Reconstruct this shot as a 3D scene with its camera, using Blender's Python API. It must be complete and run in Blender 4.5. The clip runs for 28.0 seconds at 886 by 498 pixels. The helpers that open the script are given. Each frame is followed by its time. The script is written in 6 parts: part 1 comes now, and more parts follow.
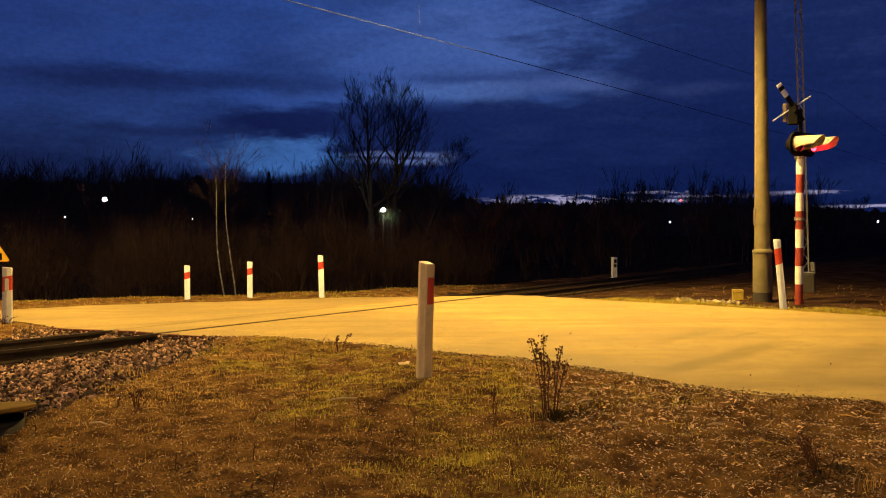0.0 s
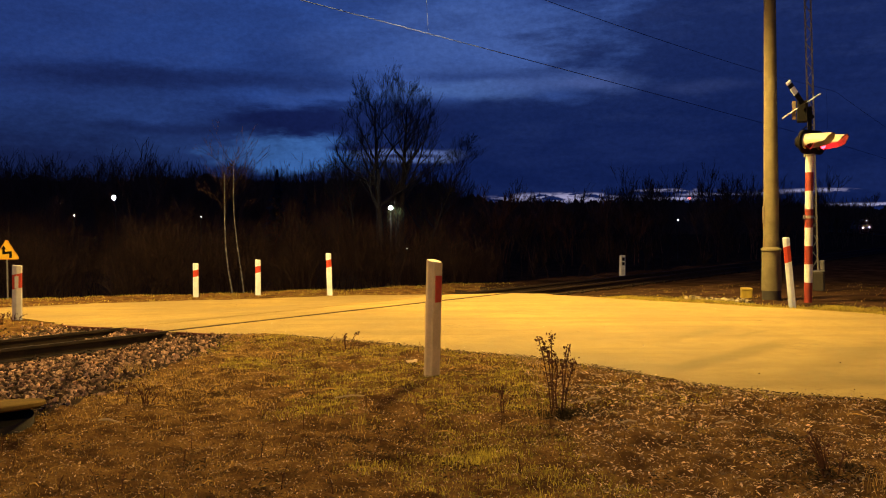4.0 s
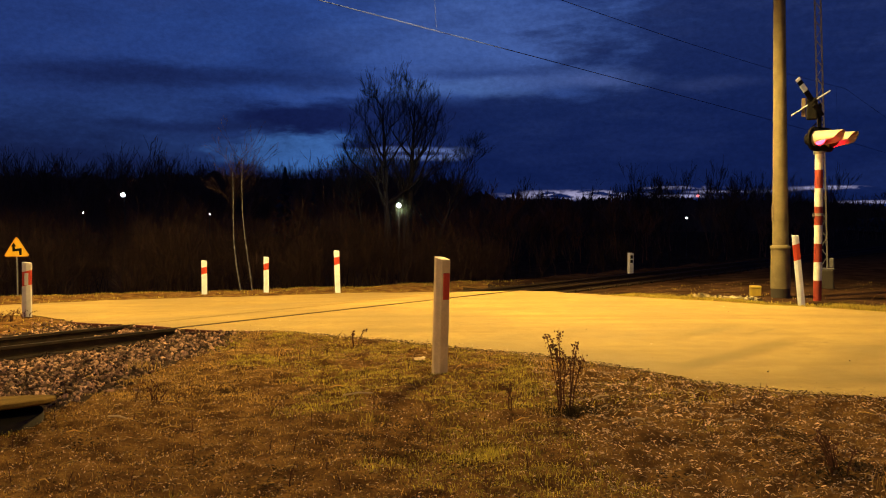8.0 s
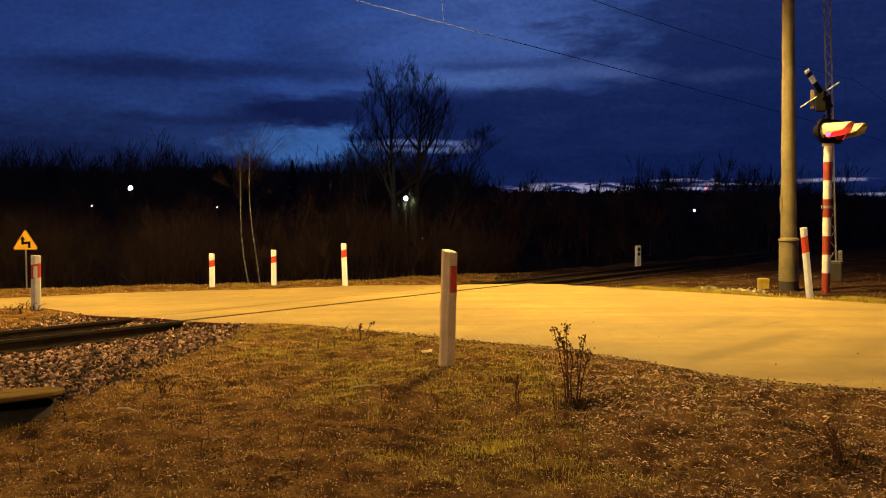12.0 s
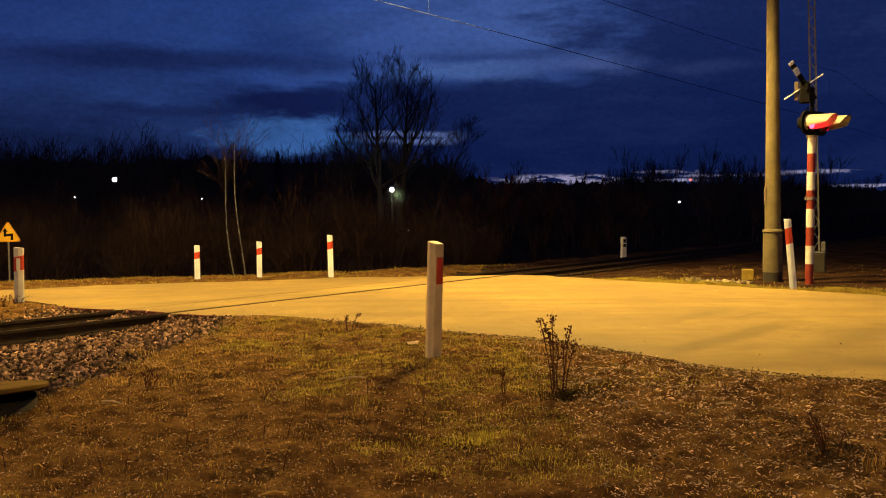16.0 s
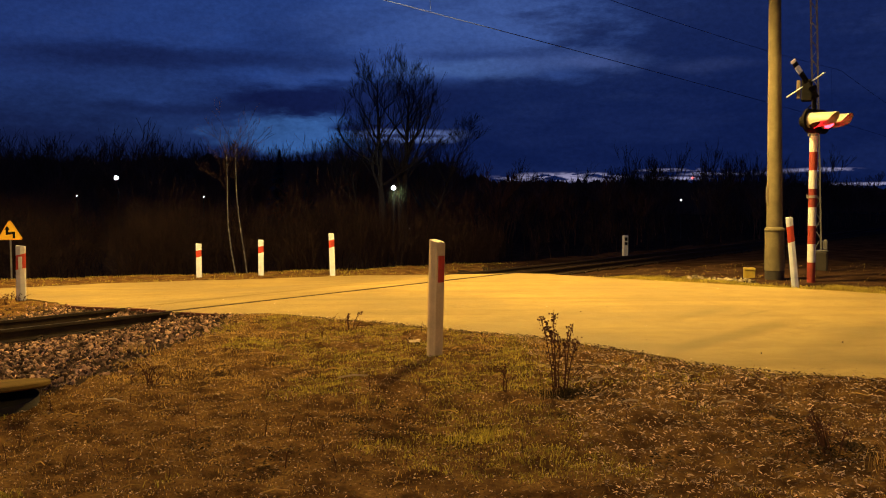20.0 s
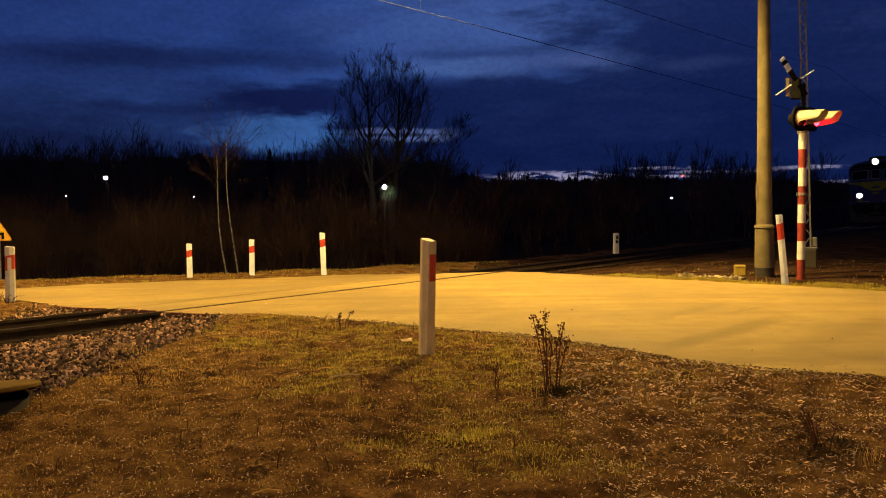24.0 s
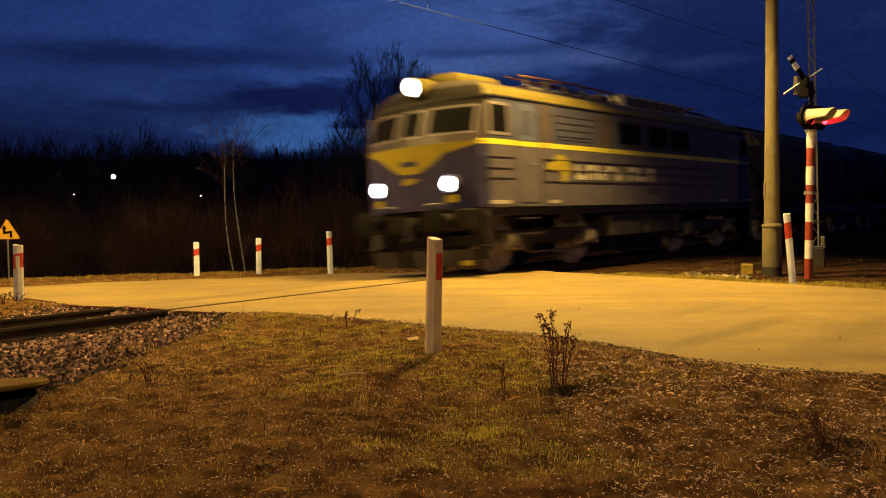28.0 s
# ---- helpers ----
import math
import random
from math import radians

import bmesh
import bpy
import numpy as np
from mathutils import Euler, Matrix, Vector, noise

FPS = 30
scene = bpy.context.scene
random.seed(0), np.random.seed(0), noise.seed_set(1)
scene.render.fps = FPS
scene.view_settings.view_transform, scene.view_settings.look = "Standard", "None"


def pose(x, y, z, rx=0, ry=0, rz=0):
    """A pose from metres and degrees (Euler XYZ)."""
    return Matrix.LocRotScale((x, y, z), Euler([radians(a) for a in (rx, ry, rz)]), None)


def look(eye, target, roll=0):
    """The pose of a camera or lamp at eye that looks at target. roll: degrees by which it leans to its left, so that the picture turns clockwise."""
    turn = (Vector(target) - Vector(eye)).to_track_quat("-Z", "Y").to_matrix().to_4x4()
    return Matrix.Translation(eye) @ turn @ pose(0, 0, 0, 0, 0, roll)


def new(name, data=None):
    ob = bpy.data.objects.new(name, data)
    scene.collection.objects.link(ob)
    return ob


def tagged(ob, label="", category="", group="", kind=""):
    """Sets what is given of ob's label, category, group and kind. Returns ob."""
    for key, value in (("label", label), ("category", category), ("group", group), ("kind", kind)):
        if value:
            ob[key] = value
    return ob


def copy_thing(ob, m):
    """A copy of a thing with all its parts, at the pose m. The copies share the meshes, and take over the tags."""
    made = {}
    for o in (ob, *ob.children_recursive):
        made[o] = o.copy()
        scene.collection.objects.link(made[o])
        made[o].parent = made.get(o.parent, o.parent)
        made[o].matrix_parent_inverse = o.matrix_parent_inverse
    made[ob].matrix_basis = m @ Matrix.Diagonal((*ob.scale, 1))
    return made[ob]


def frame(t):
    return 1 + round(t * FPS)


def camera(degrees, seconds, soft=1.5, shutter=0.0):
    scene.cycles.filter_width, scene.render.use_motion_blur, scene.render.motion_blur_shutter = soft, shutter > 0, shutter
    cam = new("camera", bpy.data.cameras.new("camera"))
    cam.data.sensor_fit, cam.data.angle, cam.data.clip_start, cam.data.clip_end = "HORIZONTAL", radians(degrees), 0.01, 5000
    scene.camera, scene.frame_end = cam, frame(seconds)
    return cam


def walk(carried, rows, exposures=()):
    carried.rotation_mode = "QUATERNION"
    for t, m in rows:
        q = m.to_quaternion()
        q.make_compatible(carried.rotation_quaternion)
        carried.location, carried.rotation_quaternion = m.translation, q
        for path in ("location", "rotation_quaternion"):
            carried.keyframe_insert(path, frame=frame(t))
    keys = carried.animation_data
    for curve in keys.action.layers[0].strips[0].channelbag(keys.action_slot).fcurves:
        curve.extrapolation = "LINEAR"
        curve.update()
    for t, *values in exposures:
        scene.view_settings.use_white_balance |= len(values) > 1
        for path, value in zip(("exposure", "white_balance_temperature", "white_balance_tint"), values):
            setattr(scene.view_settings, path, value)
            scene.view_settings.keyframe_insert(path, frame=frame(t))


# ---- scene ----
# ---- camera and its walk ----
EYE_Z = 1.415
cam = camera(55.2, 28.0, soft=1.05, shutter=0.9)
walk(cam, [(t, pose(0, 0, EYE_Z, a, b, c)) for t, a, b, c in (
    (0, 88.431, 0.135, -1.453), (0.5, 88.400, 0.162, -1.385), (1, 88.383, 0.140, -1.312), (1.5, 88.378, 0.127, -1.264),
    (2, 88.348, 0.124, -1.199), (2.5, 88.329, 0.122, -1.124), (3, 88.323, 0.123, -1.054), (3.5, 88.313, 0.123, -0.995),
    (5.5, 88.257, 0.138, -0.706), (6, 88.250, 0.133, -0.655), (6.5, 88.226, 0.134, -0.573), (7, 88.192, 0.126, -0.482),
    (7.5, 88.163, 0.114, -0.443), (8, 88.128, 0.099, -0.390), (8.5, 88.083, 0.099, -0.321), (9, 88.035, 0.117, -0.253),
    (9.5, 87.977, 0.132, -0.197), (10, 87.938, 0.132, -0.120), (10.5, 87.895, 0.119, -0.060), (11, 87.840, 0.122, -0.002),
    (11.5, 87.767, 0.138, 0.058), (12, 87.640, 0.156, 0.090), (12.5, 87.547, 0.122, -0.163), (14.5, 87.115, 0.205, -0.565),
    (15, 87.087, 0.207, -0.687), (15.5, 87.074, 0.205, -0.792), (16, 87.069, 0.194, -0.849), (16.5, 87.061, 0.180, -0.852),
    (17, 87.040, 0.183, -0.823), (17.5, 87.017, 0.182, -0.774), (18, 87.008, 0.200, -0.709), (18.5, 87.001, 0.208, -0.666),
    (19, 86.988, 0.198, -0.696), (19.5, 86.968, 0.197, -0.744), (20, 86.952, 0.187, -0.743), (20.5, 86.944, 0.182, -0.753),
    (21, 86.957, 0.198, -0.844), (21.5, 86.936, 0.255, -0.953), (23.5, 86.879, 0.410, -1.221), (24, 86.871, 0.426, -1.345),
    (24.5, 86.866, 0.422, -1.365), (25, 86.847, 0.422, -1.306), (25.5, 86.834, 0.434, -1.252), (26, 86.808, 0.433, -1.177),
    (26.5, 86.784, 0.463, -1.072), (27, 86.816, 0.459, -1.012), (27.5, 86.799, 0.463, -0.937), (28, 86.785, 0.403, -0.901))],
    exposures=((0.0, 0.10), (12.0, 0.04), (16.0, -0.08), (23.0, -0.10), (27.5, -0.12), (28.0, -0.22)))

# ---- world, lamps ----
def node_math(nt, op, a, b=None, c=None):
    n = nt.nodes.new("ShaderNodeMath")
    n.operation = op
    for i, v in enumerate((a, b, c)):
        if v is None:
            continue
        if isinstance(v, (int, float)):
            n.inputs[i].default_value = v
        else:
            nt.links.new(v, n.inputs[i])
    return n.outputs[0]


def node_mix(nt, fac, a, b, blend="MIX"):
    n = nt.nodes.new("ShaderNodeMix")
    n.data_type, n.blend_type = "RGBA", blend
    for i, v in ((0, fac), (6, a), (7, b)):
        if isinstance(v, (int, float)):
            n.inputs[i].default_value = v
        elif isinstance(v, tuple):
            n.inputs[i].default_value = (*v, 1)
        else:
            nt.links.new(v, n.inputs[i])
    return n.outputs[2]


def node_noise(nt, vec, scale, detail=4.0, rough=0.55, distort=0.0):
    n = nt.nodes.new("ShaderNodeTexNoise")
    n.inputs["Scale"].default_value, n.inputs["Detail"].default_value = scale, detail
    n.inputs["Roughness"].default_value, n.inputs["Distortion"].default_value = rough, distort
    if vec is not None:
        nt.links.new(vec, n.inputs["Vector"])
    return n.outputs["Fac"]


def node_range(nt, v, lo, hi, smooth=True):
    n = nt.nodes.new("ShaderNodeMapRange")
    n.interpolation_type = "SMOOTHSTEP" if smooth else "LINEAR"
    nt.links.new(v, n.inputs[0])
    n.inputs[1].default_value, n.inputs[2].default_value = lo, hi
    return n.outputs[0]


def dusk_sky():
    """Evening sky after sunset: deep blue, layers of dark cloud, gaps of pale light low over the land."""
    world = bpy.data.worlds.new("dusk")
    scene.world = world
    world.use_nodes = True
    nt = world.node_tree
    nt.nodes.clear()
    out, bg = nt.nodes.new("ShaderNodeOutputWorld"), nt.nodes.new("ShaderNodeBackground")
    nt.links.new(bg.outputs[0], out.inputs[0])
    tc, sep = nt.nodes.new("ShaderNodeTexCoord"), nt.nodes.new("ShaderNodeSeparateXYZ")
    nt.links.new(tc.outputs["Generated"], sep.inputs[0])
    az = node_math(nt, "ARCTAN2", sep.outputs[0], sep.outputs[1])
    el = node_math(nt, "ARCSINE", sep.outputs[2])

    def field(ka, ke, off):
        cv = nt.nodes.new("ShaderNodeCombineXYZ")
        nt.links.new(node_math(nt, "MULTIPLY", az, ka), cv.inputs[0])
        nt.links.new(node_math(nt, "MULTIPLY", el, ke), cv.inputs[1])
        cv.inputs[2].default_value = off
        return cv.outputs[0]

    big = node_noise(nt, field(4.0, 19.0, 3.7), 1.0, 9.0, 0.62)
    fine = node_noise(nt, field(11.0, 40.0, 1.2), 1.0, 9.0, 0.64)
    wisp = node_noise(nt, field(26.0, 150.0, 6.4), 1.0, 6.0, 0.65)
    tear_a = node_math(nt, "SUBTRACT", node_noise(nt, field(9.0, 24.0, 8.8), 1.0, 9.0, 0.62), 0.5)
    tear_e = node_math(nt, "SUBTRACT", fine, 0.5)

    def cloud(a0, e0, wa, we, soft=0.5, torn=1.0):
        """An oval bank or gap whose rim is torn by noise."""
        da = node_math(nt, "ADD", node_math(nt, "DIVIDE", node_math(nt, "SUBTRACT", az, a0), wa), node_math(nt, "MULTIPLY", tear_a, torn * 2.2))
        de = node_math(nt, "ADD", node_math(nt, "DIVIDE", node_math(nt, "SUBTRACT", el, e0), we), node_math(nt, "MULTIPLY", tear_e, torn * 3.0))
        r = node_math(nt, "SQRT", node_math(nt, "ADD", node_math(nt, "MULTIPLY", da, da), node_math(nt, "MULTIPLY", de, de)))
        return node_math(nt, "SUBTRACT", 1.0, node_range(nt, r, 1.0 - soft, 1.0 + soft))

    def lay(c, mask, amount, rgb):
        return node_mix(nt, node_math(nt, "MULTIPLY", mask, amount), c, rgb)

    high = node_range(nt, el, 0.03, 0.20)
    col = node_mix(nt, high, (0.0065, 0.0145, 0.068), (0.0165, 0.040, 0.182))
    col = lay(col, node_range(nt, big, 0.46, 0.60), 0.45, (0.0075, 0.0150, 0.078))
    # the pale upper sky, and the great dark bank that covers its right side
    col = lay(col, cloud(-0.06, 0.215, 0.34, 0.11, 0.75, 0.5), 0.80, (0.0225, 0.062, 0.255))
    col = lay(col, cloud(-0.56, 0.235, 0.26, 0.13, 0.8, 0.5), 0.55, (0.0125, 0.027, 0.118))
    col = lay(col, cloud(0.09, 0.200, 0.17, 0.065, 0.8, 0.7), 0.85, (0.052, 0.104, 0.325))
    rag = node_math(nt, "ADD", node_math(nt, "MULTIPLY", tear_e, 0.40), node_math(nt, "MULTIPLY", tear_a, 0.25))
    edge = node_math(nt, "SUBTRACT", node_math(nt, "SUBTRACT", az, 0.175), node_math(nt, "MULTIPLY", node_math(nt, "SUBTRACT", el, 0.20), 0.8))
    upper = node_range(nt, node_math(nt, "ADD", edge, rag), -0.10, 0.10)
    roof = node_math(nt, "ADD", node_math(nt, "SUBTRACT", 0.146, el), node_math(nt, "ADD", node_math(nt, "MULTIPLY", rag, 0.13), node_math(nt, "MULTIPLY", az, 0.04)))
    lower = node_math(nt, "MULTIPLY", node_range(nt, roof, -0.010, 0.014), node_range(nt, az, -0.12, -0.01))
    bank = node_mix(nt, node_range(nt, el, 0.08, 0.24), (0.0042, 0.0108, 0.065), (0.0080, 0.0172, 0.083))
    col = node_mix(nt, node_math(nt, "MULTIPLY", node_math(nt, "MAXIMUM", upper, lower), 0.92), col, bank)
    col = lay(col, node_math(nt, "MULTIPLY", node_range(nt, fine, 0.50, 0.68), high), 0.16, (0.036, 0.060, 0.190))
    col = lay(col, node_range(nt, big, 0.47, 0.62), 0.30, (0.0120, 0.0250, 0.112))
    for a0, e0, wa, we, soft, amount, rgb in (
            (0.045, 0.156, 0.070, 0.010, 0.6, 0.80, (0.056, 0.115, 0.330)), (0.150, 0.164, 0.085, 0.011, 0.7, 0.70, (0.050, 0.090, 0.270)), (0.070, 0.171, 0.080, 0.005, 0.8, 0.60, (0.016, 0.036, 0.150)),
            (-0.155, 0.178, 0.055, 0.020, 0.8, 0.50, (0.0090, 0.020, 0.095)),
            (0.190, 0.162, 0.030, 0.005, 0.7, 0.50, (0.060, 0.095, 0.280)), (0.310, 0.152, 0.040, 0.006, 0.8, 0.28, (0.040, 0.062, 0.190)),
            (-0.330, 0.160, 0.120, 0.015, 0.7, 0.80, (0.0065, 0.0120, 0.060)), (-0.190, 0.163, 0.100, 0.009, 0.8, 0.60, (0.0075, 0.0150, 0.075)),
            (-0.340, 0.118, 0.150, 0.026, 0.8, 0.55, (0.0180, 0.043, 0.165)),
            (-0.165, 0.119, 0.095, 0.019, 0.5, 0.92, (0.0044, 0.0080, 0.052)), (-0.290, 0.107, 0.080, 0.006, 0.7, 0.60, (0.0060, 0.0115, 0.062)),
            (-0.050, 0.120, 0.090, 0.020, 0.6, 0.75, (0.0060, 0.0120, 0.066)), (-0.270, 0.083, 0.080, 0.011, 0.8, 0.55, (0.0180, 0.044, 0.165)),
            (-0.157, 0.079, 0.078, 0.020, 0.35, 0.95, (0.0400, 0.120, 0.360)), (-0.070, 0.088, 0.040, 0.005, 0.5, 0.90, (0.0060, 0.0110, 0.065)),
            (-0.020, 0.080, 0.060, 0.008, 0.4, 0.90, (0.1000, 0.145, 0.350)), (-0.030, 0.0795, 0.050, 0.0018, 0.6, 0.85, (0.0120, 0.020, 0.090)),
            (-0.540, 0.075, 0.280, 0.045, 0.8, 0.55, (0.0040, 0.0056, 0.024))):
        col = lay(col, cloud(a0, e0, wa, we, soft, 0.85), amount, rgb)
    # broken streaks of afterglow low over the land
    gaps = node_range(nt, wisp, 0.43, 0.54)
    for a0, e0, wa, we in ((0.165, 0.0295, 0.080, 0.0046), (0.285, 0.0375, 0.035, 0.0015), (0.345, 0.0330, 0.045, 0.0019), (0.290, 0.0280, 0.035, 0.0017),
                           (0.432, 0.0350, 0.034, 0.0019), (0.500, 0.0200, 0.060, 0.0015), (0.006, 0.0190, 0.014, 0.0040)):
        col = lay(col, node_math(nt, "MULTIPLY", cloud(a0, e0, wa, we, 0.6, 0.8), gaps), 0.95, (0.33, 0.31, 0.50))
    # fine mottle of the cloud
    mottle = node_math(nt, "ADD", node_math(nt, "MULTIPLY", node_noise(nt, field(130.0, 190.0, 2.9), 1.0, 3.0, 0.7), 0.62), 0.69)
    tone = nt.nodes.new("ShaderNodeCombineColor")
    for i in range(3):
        nt.links.new(mottle, tone.inputs[i])
    col = node_mix(nt, 1.0, col, tone.outputs[0], "MULTIPLY")
    nt.links.new(col, bg.inputs[0])
    bg.inputs[1].default_value = 1.0


dusk_sky()
SODIUM = (1.0, 0.645, 0.165)
# lantern, watts, the point on the ground that it is tilted to, opening angle, soft share of it
LAMPS = (((2.85, 15.0, 7.5), 9300, (1.7, 12.4, 0), 152, 0.5), ((-8.2, 15.5, 8.6), 8900, (-7.8, 15.8, 0), 169, 0.30), ((-5.0, -20.0, 8.0), 11500, (-2.0, -2.0, 0), 46, 0.45))
for eye, watts, aim, wide, blend in LAMPS:
    glow = bpy.data.lights.new("sodium_light", "SPOT")
    glow.energy, glow.color, glow.shadow_soft_size = watts, SODIUM, 0.22
    glow.spot_size, glow.spot_blend = radians(wide), blend
    lamp_ob = new("sodium_light", glow)
    lamp_ob.matrix_basis = look((eye[0], eye[1], eye[2] - 0.14), aim)


# ---- materials ----
def mat(name, base, rough=0.7, metal=0.0, vary=0.25, scale=8.0, fine=60.0, bump=0.2, tint=None, rand=0.0, island=0.0, gloss=0.5, skew=1.0):
    """A procedural surface: base colour, stains at a large scale, grain at a fine one, relief."""
    m = bpy.data.materials.new(name)
    m.use_nodes = True
    nt = m.node_tree
    b = nt.nodes["Principled BSDF"]
    tc = nt.nodes.new("ShaderNodeTexCoord")
    n1 = node_noise(nt, tc.outputs["Object"], scale, 4, 0.6)
    n2 = node_noise(nt, tc.outputs["Object"], fine, 3, 0.6)
    f1 = node_range(nt, n1, 0.32, 0.70)
    f2 = node_range(nt, n2, 0.30, 0.72)
    dark = tuple(c * (1 - vary) for c in base)
    light = tuple(min(1, c * (1 + vary * 0.6)) for c in base) if tint is None else tint
    col = node_mix(nt, f1, dark, light)
    col = node_mix(nt, node_math(nt, "MULTIPLY", f2, vary), col, tuple(c * 0.55 for c in base))
    if rand or island:
        src = nt.nodes.new("ShaderNodeObjectInfo").outputs["Random"] if rand else nt.nodes.new("ShaderNodeNewGeometry").outputs["Random Per Island"]
        amount = rand or island
        if skew != 1.0:
            src = node_math(nt, "MULTIPLY", node_math(nt, "POWER", src, skew), 1.35)
        k = node_math(nt, "ADD", node_math(nt, "MULTIPLY", src, 2 * amount), 1 - amount)
        grey = nt.nodes.new("ShaderNodeCombineColor")
        for i in range(3):
            nt.links.new(k, grey.inputs[i])
        col = node_mix(nt, 1.0, col, grey.outputs[0], "MULTIPLY")
    nt.links.new(col, b.inputs["Base Color"])
    b.inputs["Metallic"].default_value = metal
    b.inputs["Specular IOR Level"].default_value = gloss
    nt.links.new(node_math(nt, "ADD", node_math(nt, "MULTIPLY", f1, 0.15), rough - 0.08), b.inputs["Roughness"])
    if bump:
        bp = nt.nodes.new("ShaderNodeBump")
        bp.inputs["Strength"].default_value = bump
        bp.inputs["Distance"].default_value = 0.02
        nt.links.new(n2, bp.inputs["Height"])
        nt.links.new(bp.outputs[0], b.inputs["Normal"])
    return m


def let_through(m, share=0.5):
    """Thin blades and leaves let part of the light through."""
    nt = m.node_tree
    b, out = nt.nodes["Principled BSDF"], nt.nodes["Material Output"]
    tr, mx = nt.nodes.new("ShaderNodeBsdfTranslucent"), nt.nodes.new("ShaderNodeMixShader")
    nt.links.new(b.inputs["Base Color"].links[0].from_socket, tr.inputs[0])
    mx.inputs[0].default_value = share
    nt.links.new(b.outputs[0], mx.inputs[1])
    nt.links.new(tr.outputs[0], mx.inputs[2])
    nt.links.new(mx.outputs[0], out.inputs[0])
    return m


def glowing(name, colour, strength):
    m = bpy.data.materials.new(name)
    m.use_nodes = True
    b = m.node_tree.nodes["Principled BSDF"]
    b.inputs["Base Color"].default_value = (*[min(1, c) for c in colour], 1)
    b.inputs["Emission Color"].default_value, b.inputs["Emission Strength"].default_value = (*colour, 1), strength
    return m


def pane_glass(name):
    m = bpy.data.materials.new(name)
    m.use_nodes = True
    b = m.node_tree.nodes["Principled BSDF"]
    b.inputs["Base Color"].default_value = (0.0045, 0.004, 0.005, 1)
    b.inputs["Roughness"].default_value = 0.6
    b.inputs["Specular IOR Level"].default_value = 0.02
    return m


def road_material():
    """Worn pale asphalt: streaks along the way of the wheels, dusty patches, a few fine cracks."""
    m = mat("road_surface", (0.315, 0.222, 0.068), 0.82, 0, 0.26, 0.45, 130, 0.4, gloss=0.25)
    nt = m.node_tree
    b = nt.nodes["Principled BSDF"]
    base = b.inputs["Base Color"].links[0].from_socket
    tc, mp = nt.nodes.new("ShaderNodeTexCoord"), nt.nodes.new("ShaderNodeMapping")
    mp.inputs["Rotation"].default_value = (0, 0, radians(36))
    mp.inputs["Scale"].default_value = (0.16, 1.5, 1.0)
    nt.links.new(tc.outputs["Object"], mp.inputs[0])
    streak = node_range(nt, node_noise(nt, mp.outputs[0], 1.0, 5, 0.6, 0.3), 0.42, 0.72)
    col = node_mix(nt, node_math(nt, "MULTIPLY", streak, 0.55), base, (0.150, 0.100, 0.030))
    mott = node_range(nt, node_noise(nt, tc.outputs["Object"], 2.6, 6, 0.68, 0.4), 0.40, 0.66)
    col = node_mix(nt, node_math(nt, "MULTIPLY", mott, 0.34), col, (0.170, 0.112, 0.030))
    grain = node_range(nt, node_noise(nt, tc.outputs["Object"], 60.0, 3, 0.7), 0.45, 0.70)
    col = node_mix(nt, node_math(nt, "MULTIPLY", grain, 0.28), col, (0.140, 0.095, 0.030))
    speck = node_range(nt, node_noise(nt, tc.outputs["Object"], 21.0, 4, 0.7), 0.60, 0.74)
    col = node_mix(nt, node_math(nt, "MULTIPLY", speck, 0.35), col, (0.36, 0.28, 0.10))
    n = node_noise(nt, tc.outputs["Object"], 0.9, 6, 0.62, 0.6)
    crack = node_math(nt, "LESS_THAN", node_math(nt, "ABSOLUTE", node_math(nt, "SUBTRACT", n, 0.5)), 0.0022)
    where = node_range(nt, node_noise(nt, tc.outputs["Object"], 0.33, 2), 0.56, 0.62)
    col = node_mix(nt, node_math(nt, "MULTIPLY", node_math(nt, "MULTIPLY", crack, where), 0.7), col, (0.07, 0.05, 0.02))
    # dark rubber left by wheels that turn in
    sep = nt.nodes.new("ShaderNodeSeparateXYZ")
    nt.links.new(tc.outputs["Object"], sep.inputs[0])
    wob = node_math(nt, "MULTIPLY", node_math(nt, "SUBTRACT", node_noise(nt, tc.outputs["Object"], 0.8, 3), 0.5), 0.5)
    for off, x0, x1, half, amount in ((5.78, 2.0, 4.6, 0.16, 0.50), (7.3, 2.4, 4.4, 0.12, 0.30), (6.6, 3.6, 4.7, 0.05, 0.55), (4.4, 3.4, 6.0, 0.20, 0.30)):
        line = node_math(nt, "ADD", node_math(nt, "SUBTRACT", node_math(nt, "SUBTRACT", sep.outputs[1], sep.outputs[0]), off), wob)
        mark = node_math(nt, "SUBTRACT", 1.0, node_range(nt, node_math(nt, "ABSOLUTE", line), half * 0.4, half * 2.2))
        ends = node_math(nt, "MULTIPLY", node_range(nt, sep.outputs[0], x0, x0 + 0.7), node_math(nt, "SUBTRACT", 1.0, node_range(nt, sep.outputs[0], x1 - 0.7, x1)))
        col = node_mix(nt, node_math(nt, "MULTIPLY", node_math(nt, "MULTIPLY", mark, ends), amount), col, (0.13, 0.088, 0.026))
    nt.links.new(col, b.inputs["Base Color"])
    return m


